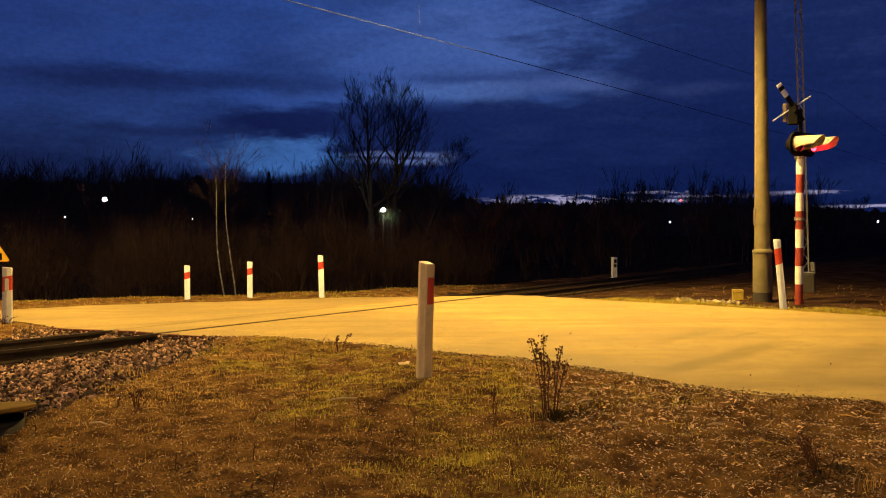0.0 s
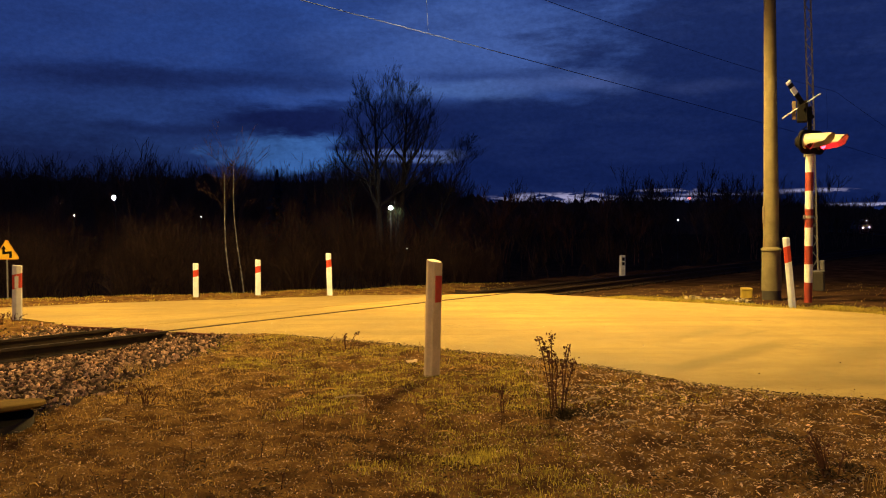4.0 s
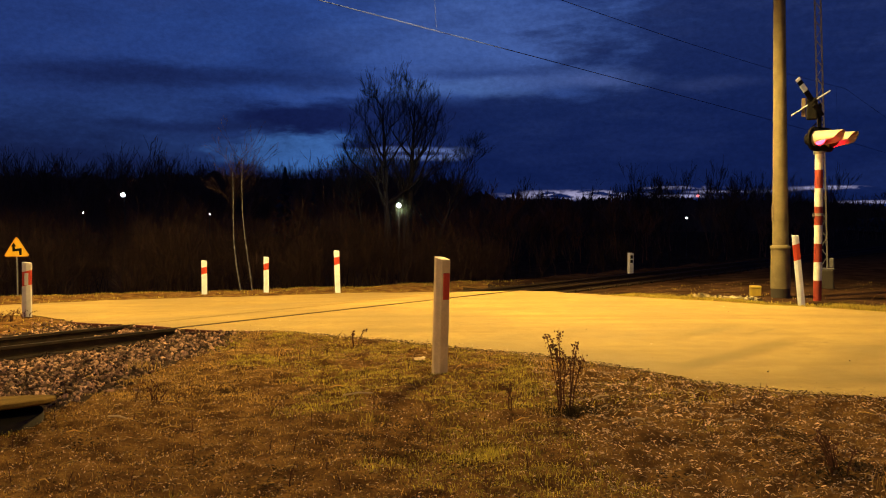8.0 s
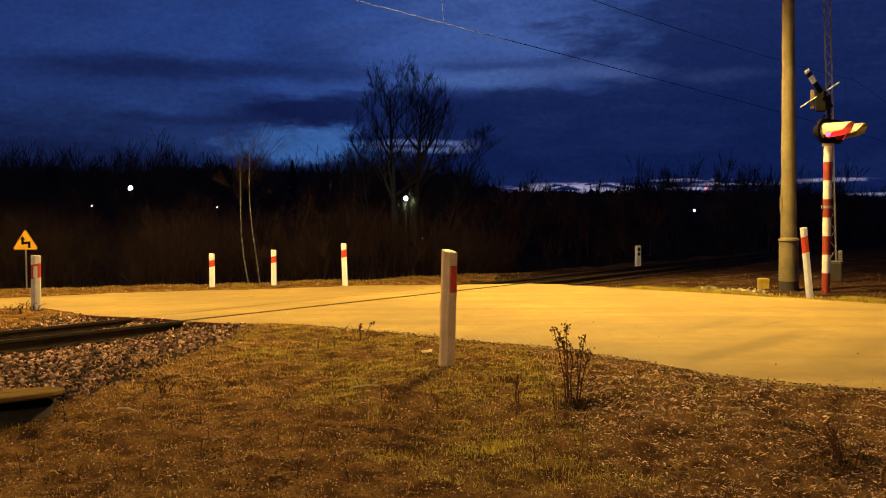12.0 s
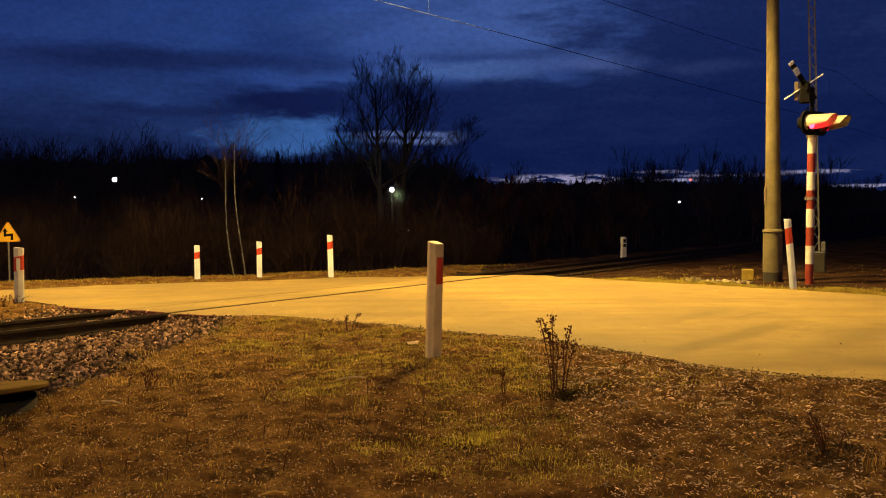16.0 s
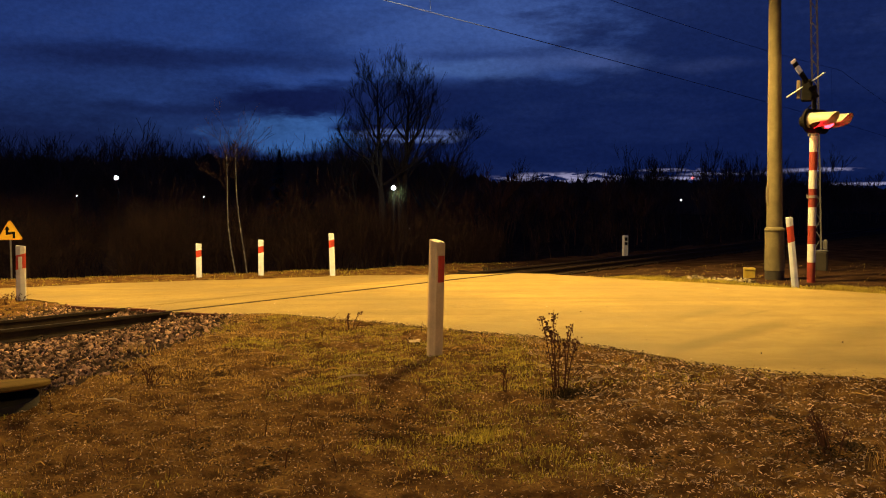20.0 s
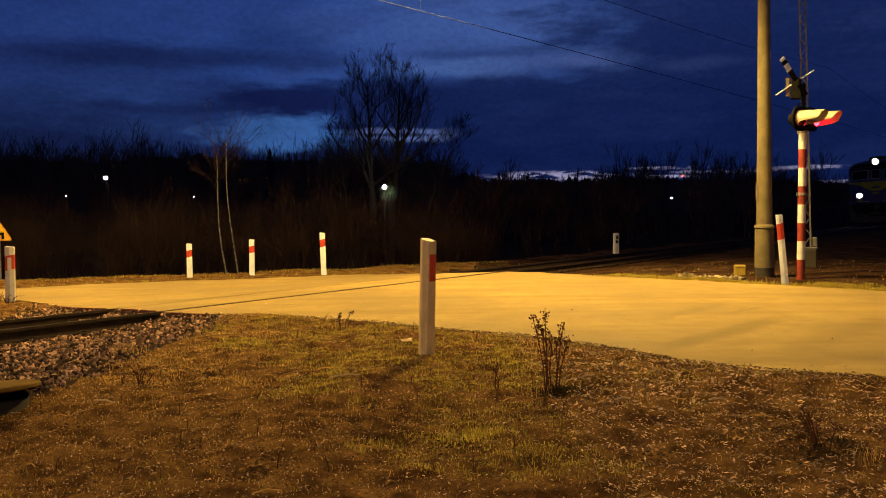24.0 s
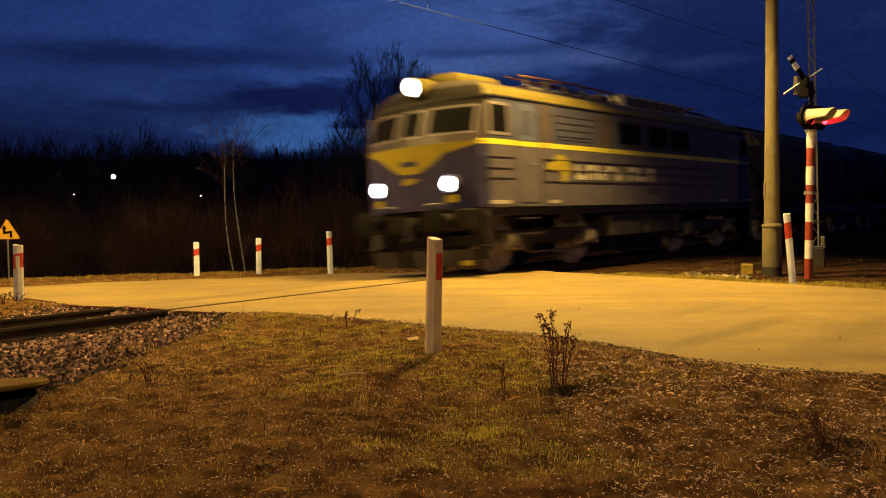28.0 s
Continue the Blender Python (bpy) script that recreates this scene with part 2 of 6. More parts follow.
M_ROAD = road_material()
M_SOIL = mat("soil", (0.140, 0.068, 0.029), 0.95, 0, 0.75, 4.5, 45, 1.0, tint=(0.225, 0.128, 0.042), gloss=0.0)
M_GRASS = let_through(mat("grass", (0.480, 0.395, 0.072), 0.9, 0, 0.50, 5.5, 20, 0.0, island=0.5, gloss=0.1), 0.35)
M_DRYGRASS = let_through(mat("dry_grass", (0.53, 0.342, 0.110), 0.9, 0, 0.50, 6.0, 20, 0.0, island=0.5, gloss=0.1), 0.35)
M_LEAF = let_through(mat("dead_leaf", (0.480, 0.345, 0.250), 0.85, 0, 0.35, 20, 80, 0.2, island=0.8, gloss=0.1, skew=1.6), 0.35)
M_STONE = mat("ballast_stone", (0.315, 0.192, 0.125), 0.9, 0, 0.45, 9, 70, 0.4, island=0.75, gloss=0.1, skew=1.6)
M_STONE_ONE = mat("single_ballast_stone", (0.315, 0.192, 0.125), 0.9, 0, 0.45, 2, 9, 0.4, rand=0.75, gloss=0.1, skew=1.6)
# far darker than its stones; deepens the shade in the gaps between them
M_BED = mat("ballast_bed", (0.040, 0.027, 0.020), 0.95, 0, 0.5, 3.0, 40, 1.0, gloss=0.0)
M_RAIL = mat("rusty_rail", (0.034, 0.022, 0.015), 0.8, 0.0, 0.5, 6, 60, 0.3, gloss=0.15)
M_RAILTOP = mat("worn_rail_head", (0.018, 0.010, 0.007), 0.7, 0.0, 0.3, 8, 60, 0.1, gloss=0.1)
M_GROOVE = mat("groove_dirt", (0.030, 0.020, 0.013), 0.95, 0, 0.5, 8, 60, 0.5, gloss=0.1)
M_LID = mat("stained_concrete", (0.135, 0.085, 0.026), 0.95, 0, 0.4, 3.0, 60, 0.35, gloss=0.02)
M_CONCRETE = mat("concrete", (0.155, 0.128, 0.072), 0.85, 0, 0.25, 3.0, 60, 0.35, gloss=0.2)
# dark pole foot; also carries shade under the lid and a dim footing
M_DARKBASE = mat("dark_concrete", (0.035, 0.028, 0.022), 0.85, 0, 0.4, 5, 60, 0.3)
M_SLEEPER = mat("concrete_sleeper", (0.13, 0.095, 0.065), 0.9, 0, 0.3, 6, 60, 0.3)
M_WHITE = mat("white_plastic", (0.70, 0.78, 0.92), 0.5, 0, 0.12, 7, 60, 0.08)
# white post tinted tan: the warm lamp light is put in its colour
M_POST = mat("tan_lit_plastic", (0.64, 0.49, 0.30), 0.6, 0, 0.2, 5, 60, 0.1)
M_WHITEPAINT = mat("white_paint", (0.60, 0.59, 0.58), 0.55, 0, 0.16, 6, 60, 0.1)
M_RED = mat("red_reflector", (0.50, 0.045, 0.022), 0.45, 0, 0.2, 10, 70, 0.1)
M_REDPAINT = mat("red_paint", (0.23, 0.026, 0.014), 0.55, 0, 0.25, 8, 60, 0.1)
M_BLACK = mat("black_paint", (0.006, 0.0055, 0.006), 0.8, 0, 0.3, 8, 60, 0.1, gloss=0.12)
M_GALV = mat("galvanised_steel", (0.33, 0.32, 0.30), 0.5, 0.6, 0.25, 8, 60, 0.1)
M_LATTICE = mat("weathered_steel", (0.13, 0.125, 0.135), 0.75, 0.0, 0.35, 8, 60, 0.2)
M_WIRE = mat("contact_wire", (0.040, 0.062, 0.230), 0.8, 0.0, 0.2, 3, 40, 0.0, gloss=0.1)
M_YELLOW = mat("yellow_paint", (0.34, 0.24, 0.025), 0.55, 0, 0.2, 8, 60, 0.1)
M_SIGN = mat("sign_sheeting", (0.80, 0.48, 0.02), 0.5, 0, 0.08, 8, 60, 0.03)
M_BARK = mat("dark_bark", (0.060, 0.048, 0.040), 0.95, 0, 0.4, 10, 60, 0.4, gloss=0.1)
M_BRUSH = mat("brushwood", (0.030, 0.018, 0.017), 0.95, 0, 0.4, 3, 30, 0.0, island=0.6, gloss=0.05)
M_BIRCH = mat("birch_bark", (0.17, 0.165, 0.175), 0.8, 0, 0.9, 6, 18, 0.2, tint=(0.32, 0.31, 0.33))
M_SPRUCE = mat("spruce_needles", (0.07, 0.07, 0.06), 0.95, 0, 0.4, 5, 40, 0.0, gloss=0.05)
M_FOREST = mat("distant_wood", (0.190, 0.080, 0.042), 1.0, 0, 0.4, 0.1, 2, 0.0, gloss=0.0)
M_RUBBLE = mat("pale_rubble", (0.36, 0.30, 0.19), 0.9, 0, 0.35, 9, 60, 0.3, island=0.5, gloss=0.1)
M_STRAW = mat("bleached_wood", (0.55, 0.42, 0.27), 0.8, 0, 0.25, 12, 60, 0.2, gloss=0.15)
M_HERB = let_through(mat("dark_herb", (0.058, 0.038, 0.019), 0.9, 0, 0.4, 20, 90, 0.2, island=0.6, gloss=0.1), 0.2)
M_EDGING = mat("rusty_edging", (0.135, 0.050, 0.030), 0.8, 0, 0.4, 6, 60, 0.3, gloss=0.1)
# reddish soil darkened to stand in for weak light behind the road
M_DIM_SOIL = mat("dim_soil", (0.050, 0.027, 0.016), 0.95, 0, 0.6, 1.5, 40, 1.0, gloss=0.0)
M_WEED = mat("withered_weed", (0.080, 0.034, 0.021), 0.9, 0, 0.4, 20, 90, 0.2, island=0.4, gloss=0.1)
M_REDGLOW = glowing("red_lamp_lens", (1.0, 0.011, 0.022), 32.0)
M_REDGLASS = mat("unlit_red_lens", (0.10, 0.008, 0.006), 0.2, 0, 0.1, 8, 60, 0.0)
M_VISOR = mat("visor_paint", (0.36, 0.32, 0.24), 0.5, 0, 0.12, 7, 60, 0.05)
M_VISORIN = mat("visor_inside", (0.26, 0.22, 0.20), 0.7, 0, 0.2, 7, 60, 0.05)
M_SODIUM = glowing("sodium_glass", SODIUM, 12.0)
M_WHITELIGHT = glowing("white_floodlight", (0.85, 1.0, 1.0), 90.0)
M_SMALLLIGHT = glowing("small_white_light", (1.0, 0.9, 0.8), 14.0)
M_REDLIGHT = glowing("red_warning_light", (1.0, 0.12, 0.12), 3.0)
M_HEADLIGHT = glowing("headlight_lens", (1.0, 0.93, 0.84), 30.0)


# ---- mesh helpers ----
class Mesh:
    def __init__(self):
        self.v, self.f = [], []

    def add(self, verts, faces):
        o = len(self.v)
        self.v += [tuple(p) for p in verts]
        self.f += [tuple(i + o for i in q) for q in faces]
        return self

    def box(self, x0, x1, y0, y1, z0, z1, bevel=0.0):
        if bevel:
            b = min(bevel, (x1 - x0) / 2.01, (y1 - y0) / 2.01, (z1 - z0) / 2.01)
            rings = []
            for z, i in ((z0, b), (z0 + b, 0), (z1 - b, 0), (z1, b)):
                c = b
                rings.append([(x0 + i + c, y0 + i, z), (x1 - i - c, y0 + i, z), (x1 - i, y0 + i + c, z), (x1 - i, y1 - i - c, z),
                              (x1 - i - c, y1 - i, z), (x0 + i + c, y1 - i, z), (x0 + i, y1 - i - c, z), (x0 + i, y0 + i + c, z)])
            return self.loft(rings)
        return self.add([(x, y, z) for z in (z0, z1) for y in (y0, y1) for x in (x0, x1)],
                        [(0, 2, 3, 1), (4, 5, 7, 6), (0, 1, 5, 4), (2, 6, 7, 3), (0, 4, 6, 2), (1, 3, 7, 5)])

    def loft(self, rings, caps=True, closed=True):
        n = len(rings[0])
        vs = [p for r in rings for p in r]
        fs = []
        for k in range(len(rings) - 1):
            for i in range(n if closed else n - 1):
                j = (i + 1) % n
                fs.append((k * n + i, k * n + j, (k + 1) * n + j, (k + 1) * n + i))
        if caps:
            fs += [tuple(range(n))[::-1], tuple((len(rings) - 1) * n + i for i in range(n))]
        return self.add(vs, fs)

    def tube(self, path, radii, sides=6, caps=True):
        rings = []
        path = [Vector(p) for p in path]
        if isinstance(radii, (int, float)):
            radii = [radii] * len(path)
        for i, p in enumerate(path):
            d = (path[min(i + 1, len(path) - 1)] - path[max(i - 1, 0)]).normalized()
            a = d.cross(Vector((0.123, 0.31, 0.94)) if abs(d.z) < 0.93 else Vector((1, 0, 0))).normalized()
            b = d.cross(a)
            rings.append([p + (a * math.cos(w) + b * math.sin(w)) * radii[i] for w in (2 * math.pi * k / sides for k in range(sides))])
        return self.loft(rings, caps)

    def lathe(self, axis_p, axis_d, profile, sides=16):
        """profile: (distance along the axis, radius)."""
        p, d = Vector(axis_p), Vector(axis_d).normalized()
        return self.tube_rings(p, d, profile, sides)

    def tube_rings(self, p, d, profile, sides):
        a = d.cross(Vector((0, 0, 1)) if abs(d.z) < 0.9 else Vector((1, 0, 0))).normalized()
        b = d.cross(a)
        rings = [[p + d * t + (a * math.cos(w) + b * math.sin(w)) * r for w in (2 * math.pi * k / sides for k in range(sides))] for t, r in profile]
        return self.loft(rings)

    def prism(self, outline, axis, t0, t1):
        """outline in the two other axes, drawn out along axis 0, 1 or 2."""
        def put(q, t):
            l = list(q)
            l.insert(axis, t)
            return tuple(l)
        return self.loft([[put(q, t0) for q in outline], [put(q, t1) for q in outline]])

    def data(self, name, smooth=False):
        me = bpy.data.meshes.new(name)
        me.from_pydata(self.v, [], self.f)
        if smooth:
            me.polygons.foreach_set("use_smooth", [True] * len(me.polygons))
        me.update()
        bm = bmesh.new()
        bm.from_mesh(me)
        bmesh.ops.recalc_face_normals(bm, faces=bm.faces)
        bm.to_mesh(me)
        bm.free()
        if smooth:
            me.set_sharp_from_angle(angle=radians(48))
        return me


def part(name, m, material, parent, label="", smooth=False):
    """One mesh object under a thing or part."""
    me = m.data(name, smooth) if isinstance(m, Mesh) else m
    if not me.materials:
        me.materials.append(material)
    ob = new(name, me)
    ob.parent = parent
    return tagged(ob, label=label)


def thing(name, label, category, m=None, group="", kind=""):
    ob = new(name)
    if m is not None:
        ob.matrix_basis = m
    return tagged(ob, label, category, group, kind)


def solid(name, m, material, label, category, kind="", smooth=False, place=None):
    me = m.data(name, smooth)
    me.materials.append(material)
    ob = new(name, me)
    if place is not None:
        ob.matrix_basis = place
    return tagged(ob, label, category, "", kind)


# ---- the line of the railway ----
CANT = radians(3.47)
GAUGE = 0.7525
STEP = 0.5
S_GRID = np.arange(-120, 520, STEP)
_k = 0.00071 + (0.00174 - 0.00071) * np.clip((S_GRID - 20) / 50, 0, 1)
_i0 = int(120 / STEP)
_th = np.concatenate([[0], np.cumsum((_k[1:] + _k[:-1]) / 2 * STEP)])
TH = _th - _th[_i0] + radians(49.02)
TX = np.concatenate([[0], np.cumsum((np.cos(TH[1:]) + np.cos(TH[:-1])) / 2 * STEP)])
TY = np.concatenate([[0], np.cumsum((np.sin(TH[1:]) + np.sin(TH[:-1])) / 2 * STEP)])
TX = TX - TX[_i0] - math.sin(radians(49.02)) * 10.78
TY = TY - TY[_i0] + math.cos(radians(49.02)) * 10.78


def on_track(s, lat=0.0, z=0.0):
    """The point at s metres along the line, lat metres to its far side, z above the plane of the rails."""
    x, y, th = (float(np.interp(s, S_GRID, q)) for q in (TX, TY, TH))
    l = lat * math.cos(CANT) + z * math.sin(CANT)
    u = min(1.0, max(0.0, (s - 60) / 220))
    fall = 1.6 * u * u * (3 - 2 * u)          # the line drops away in the distance
    return Vector((x - math.sin(th) * l, y + math.cos(th) * l, -fall - (lat + GAUGE) * math.sin(CANT) + z * math.cos(CANT)))


_near = slice(0, None, 4)


def track_coords(x, y):
    """(s, lat) of points in the plan."""
    x, y = np.asarray(x, float), np.asarray(y, float)
    sx, sy, sth, ss = TX[_near], TY[_near], TH[_near], S_GRID[_near]
    shape = x.shape
    xf, yf = x.ravel(), y.ravel()
    idx = np.empty(len(xf), int)
    for i in range(0, len(xf), 4000):
        d = (xf[i:i + 4000, None] - sx) ** 2 + (yf[i:i + 4000, None] - sy) ** 2
        idx[i:i + 4000] = d.argmin(1)
    dx, dy, th = xf - sx[idx], yf - sy[idx], sth[idx]
    return (ss[idx] + dx * np.cos(th) + dy * np.sin(th)).reshape(shape), (-dx * np.sin(th) + dy * np.cos(th)).reshape(shape)


def road_plane(lat):
    """Height of the carriageway: level on the near side, falling with the cant across the rails."""
    return -(np.clip(lat, -GAUGE, 2.6) + GAUGE) * math.tan(CANT)


# carriageway: its two edges, from the right to the left
NEAR_EDGE = [(24, -9), (14, -2.2), (8, 3.6), (5, 5.9), (3.53, 6.71), (2.86, 6.92), (2.3, 7.36), (1.96, 7.95), (1.27, 8.76), (0.41, 9.36),
             (-0.57, 10.05), (-1.29, 10.46), (-2.06, 10.85), (-2.71, 10.9)]
LEFT_EDGE = [(-3.43, 11.2), (-4.1, 12.0), (-5.35, 13.1), (-6.2, 14.1), (-7.0, 14.7), (-8.5, 14.6), (-14, 12.6), (-24, 7.5)]
FAR_EDGE = [(-27, 12.5), (-16, 16.0), (-8.8, 16.4), (-7.64, 17.05), (-6.71, 17.55), (-5.64, 17.9), (-4.52, 18.2), (-3.39, 18.6), (-2.4, 19.0), (-1.3, 19.25), (-0.36, 18.7), (0.31, 18.1), (1.15, 17.45),
            (1.85, 17.15), (2.34, 17.05), (2.78, 16.55), (3.62, 15.8), (4.7, 15.0), (5.6, 14.2), (6.35, 13.6), (7.1, 12.85), (10, 9.9), (18, 2.6), (29, -6)]
ROAD_OUTLINE = NEAR_EDGE + LEFT_EDGE + FAR_EDGE
EDGE_RNG = random.Random(5)


def inside_road(x, y, grow=0.0):
    x, y = np.asarray(x, float), np.asarray(y, float)
    inn = np.zeros(x.shape, bool)
    pts = ROAD_OUTLINE
    near = np.full(x.shape, 1e9)
    for (x0, y0), (x1, y1) in zip(pts, pts[1:] + pts[:1]):
        cond = ((y0 > y) != (y1 > y))
        xi = (x1 - x0) * (y - y0) / (y1 - y0 if y1 != y0 else 1e-9) + x0
        inn ^= cond & (x < xi)
        ex, ey = x1 - x0, y1 - y0
        t = np.clip(((x - x0) * ex + (y - y0) * ey) / (ex * ex + ey * ey), 0, 1)
        near = np.minimum(near, np.hypot(x - x0 - t * ex, y - y0 - t * ey))
    return np.where(inn, near, -near)          # metres inside the edge


def smooth01(v):
    v = np.clip(v, 0, 1)
    return v * v * (3 - 2 * v)


def bumps(x, y, size, seed):
    return np.array([noise.noise(Vector((a / size, b / size, seed))) for a, b in zip(np.ravel(x), np.ravel(y))]).reshape(np.shape(x))


def stone_edge(s):
    """Near border of the ballast: far out along the line, drawing in towards the crossing."""
    return np.where(np.asarray(s) < 9, np.clip(-4.0 + (np.asarray(s) - 3.3) * 0.68, -4.3, -1.75), -2.7)


def ground_height(x, y, rough=True):
    x, y = np.asarray(x, float), np.asarray(y, float)
    s, lat = track_coords(x, y)
    z = road_plane(lat) - 0.035
    dist = np.hypot(x, y)
    inn = inside_road(x, y)
    if rough:
        z = z + (1 - 0.8 * smooth01((inn + 0.45) / 0.4)) * (bumps(x, y, 1.3, 2.2) * 0.05 + bumps(x, y, 0.35, 7.7) * 0.032 * (dist < 40) + bumps(x, y, 0.15, 1.7) * 0.030 * (dist < 14) + bumps(x, y, 0.075, 4.4) * 0.016 * (dist < 12))
    # ballast bed, lower than the rails
    bed = smooth01((3.15 - np.abs(lat)) / 0.9) * smooth01(-inn / 0.15 + 0.2)
    z = z * (1 - bed) + (-(np.clip(lat, -2, 2) + GAUGE) * math.tan(CANT) - 0.18 + 0.13 * smooth01((s - 5.0) / 1.9) * (s < 12)) * bed
    # under the carriageway
    verge = smooth01((inn + 0.7) / 0.6) * (1 - bed)
    z = z + verge * (0.026 + (bumps(x, y, 0.22, 3.3) * 0.012 if rough else 0))
    z = np.where(inn > 0.17, road_plane(lat) - 0.32, z)
    # the land falls away behind the road and the line
    drop = smooth01((y - (21.2 + 0.3 * np.minimum(x, 0))) / 12) * smooth01((lat - 2.6) / 5)
    z = z - 1.5 * drop
    z = z - 0.5 * smooth01((-lat - 7) / 14) * smooth01((y - 8) / 10)
    return z - 2.0 * smooth01((dist - 70) / 210)


def ground():
    """One sheet of soil and turf, fine near the eye and reaching the horizon."""
    def axis(lo, hi, fine_lo, fine_hi, step):
        a = list(np.arange(fine_lo, fine_hi, step))
        d, p = step, fine_hi
        while p < hi:
            a.append(p)
            d *= 1.075
            p += d
        a.append(hi)
        d, p, b = step, fine_lo, []
        while p > lo:
            d *= 1.075
            p -= d
            b.append(max(p, lo))
        return np.array(b[::-1] + a)
    xs, ys = axis(-1500, 1500, -5.2, 6.2, 0.045), axis(-1500, 1800, 3.6, 11.5, 0.045)
    gx, gy = np.meshgrid(xs, ys)
    gz = ground_height(gx, gy)
    nx, ny = len(xs), len(ys)
    verts = np.stack([gx.ravel(), gy.ravel(), gz.ravel()], 1)
    i = np.arange(nx * ny).reshape(ny, nx)
    faces = np.stack([i[:-1, :-1].ravel(), i[:-1, 1:].ravel(), i[1:, 1:].ravel(), i[1:, :-1].ravel()], 1)
    me = bpy.data.meshes.new("ground")
    me.from_pydata(verts.tolist(), [], faces.tolist())
    me.polygons.foreach_set("use_smooth", [True] * len(me.polygons))
    me.materials.append(M_SOIL)
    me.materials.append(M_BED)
    me.materials.append(M_DIM_SOIL)
    fx, fy = verts[faces].mean(1)[:, 0], verts[faces].mean(1)[:, 1]
    _s, flat = track_coords(fx, fy)
    # right of the road the darkened soil imitates the lamp light falling off
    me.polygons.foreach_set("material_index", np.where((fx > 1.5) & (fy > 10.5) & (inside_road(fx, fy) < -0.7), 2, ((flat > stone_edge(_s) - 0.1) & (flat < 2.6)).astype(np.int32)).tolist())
    tagged(new("ground", me), "trodden earth and thin turf beside the road", "ground", "", "structure")


def road():
    """The carriageway, cut by the grooves of the two rails."""
    bm = bmesh.new()
    pts = []
    ring = ROAD_OUTLINE
    for (x0, y0), (x1, y1) in zip(ring, ring[1:] + ring[:1]):
        n = max(1, int(math.hypot(x1 - x0, y1 - y0) / 0.12))
        for k in range(n):
            t = k / n
            w = 0.0 if k == 0 else 0.03 * EDGE_RNG.uniform(-1, 1) + 0.13 * noise.noise(Vector(((x0 + (x1 - x0) * t) * 1.7, (y0 + (y1 - y0) * t) * 1.7, 3.1)))
            l = math.hypot(x1 - x0, y1 - y0)
            if -4.2 < x0 < -2.5 and 10.5 < y0 < 12.1:
                w = 0
            pts.append((x0 + (x1 - x0) * t - (y1 - y0) / l * w, y0 + (y1 - y0) * t + (x1 - x0) / l * w))
    bm.faces.new([bm.verts.new((x, y, 0)) for x, y in pts])
    th = radians(49.3)
    n = Vector((-math.sin(th), math.cos(th), 0))
    mid = on_track(8.0)
    for lat in (-GAUGE - 0.06, -GAUGE + 0.11, GAUGE - 0.085, GAUGE + 0.045, 2.6):
        bmesh.ops.bisect_plane(bm, geom=bm.verts[:] + bm.edges[:] + bm.faces[:], plane_co=Vector((mid.x, mid.y, 0)) + n * lat, plane_no=n)
    for k in range(-30, 40, 2):
        bmesh.ops.bisect_plane(bm, geom=bm.verts[:] + bm.edges[:] + bm.faces[:], plane_co=(0, k, 0), plane_no=(0, 1, 0))
    gone = []
    for f in bm.faces:
        c = f.calc_center_median()
        lat = (c - Vector((mid.x, mid.y, 0))).dot(n)
        if abs(lat + GAUGE - 0.025) < 0.085 or abs(lat - GAUGE + 0.02) < 0.065:
            gone.append(f)
    bmesh.ops.delete(bm, geom=gone, context="FACES")
    for v in bm.verts:
        lat = (v.co - Vector((mid.x, mid.y, 0))).dot(n)
        v.co.z = float(road_plane(lat))
    top = bm.faces[:]
    ext = bmesh.ops.extrude_face_region(bm, geom=top)
    for v in (g for g in ext["geom"] if isinstance(g, bmesh.types.BMVert)):
        v.co.z -= 0.11
    bmesh.ops.recalc_face_normals(bm, faces=bm.faces)
    me = bpy.data.meshes.new("road")
    bm.to_mesh(me)
    bm.free()
    me.materials.append(M_ROAD)
    tagged(new("road", me), "sand-coloured worn asphalt road over a level crossing", "road", "", "structure")


def deck_edging():
    """A rusty steel edge along the end of the crossing deck, broken where the rails pass."""
    pts = [Vector((*p, 0)) for p in ((-2.06, 10.85), (-2.71, 10.9), (-3.43, 11.2), (-4.1, 12.0), (-5.35, 13.1), (-5.9, 13.7))]
    edging = thing("deck_edging", "rusty steel edging along the crossing deck", "edging", None, "", "structure")
    for a, b in zip(pts, pts[1:]):
        d = (b - a).normalized()
        n = Vector((-d.y, d.x, 0))
        steps = max(2, int((b - a).length / 0.12))
        run = []
        for k in range(steps + 1):
            p = a.lerp(b, k / steps)
            lat = float(track_coords(np.array([p.x]), np.array([p.y]))[1][0])
            clear = min(abs(lat + GAUGE), abs(lat - GAUGE)) > 0.13
            if clear:
                z = float(road_plane(lat))
                run.append([p + n * u + Vector((0, 0, z + h)) for u, h in ((-0.012, 0.005), (0.030, 0.003), (0.032, -0.10), (-0.012, -0.10))])
            if len(run) > 1 and (not clear or k == steps):
                part("edge_bar", Mesh().loft(run), M_EDGING, edging)
                run = []
            elif not clear:
                run = []


RAIL_SHAPE = [(-0.035, 0), (0.035, 0), (0.036, -0.03), (0.010, -0.042), (0.009, -0.12), (0.07, -0.142), (0.07, -0.155),
              (-0.07, -0.155), (-0.07, -0.142), (-0.009, -0.12), (-0.010, -0.042), (-0.036, -0.03)]


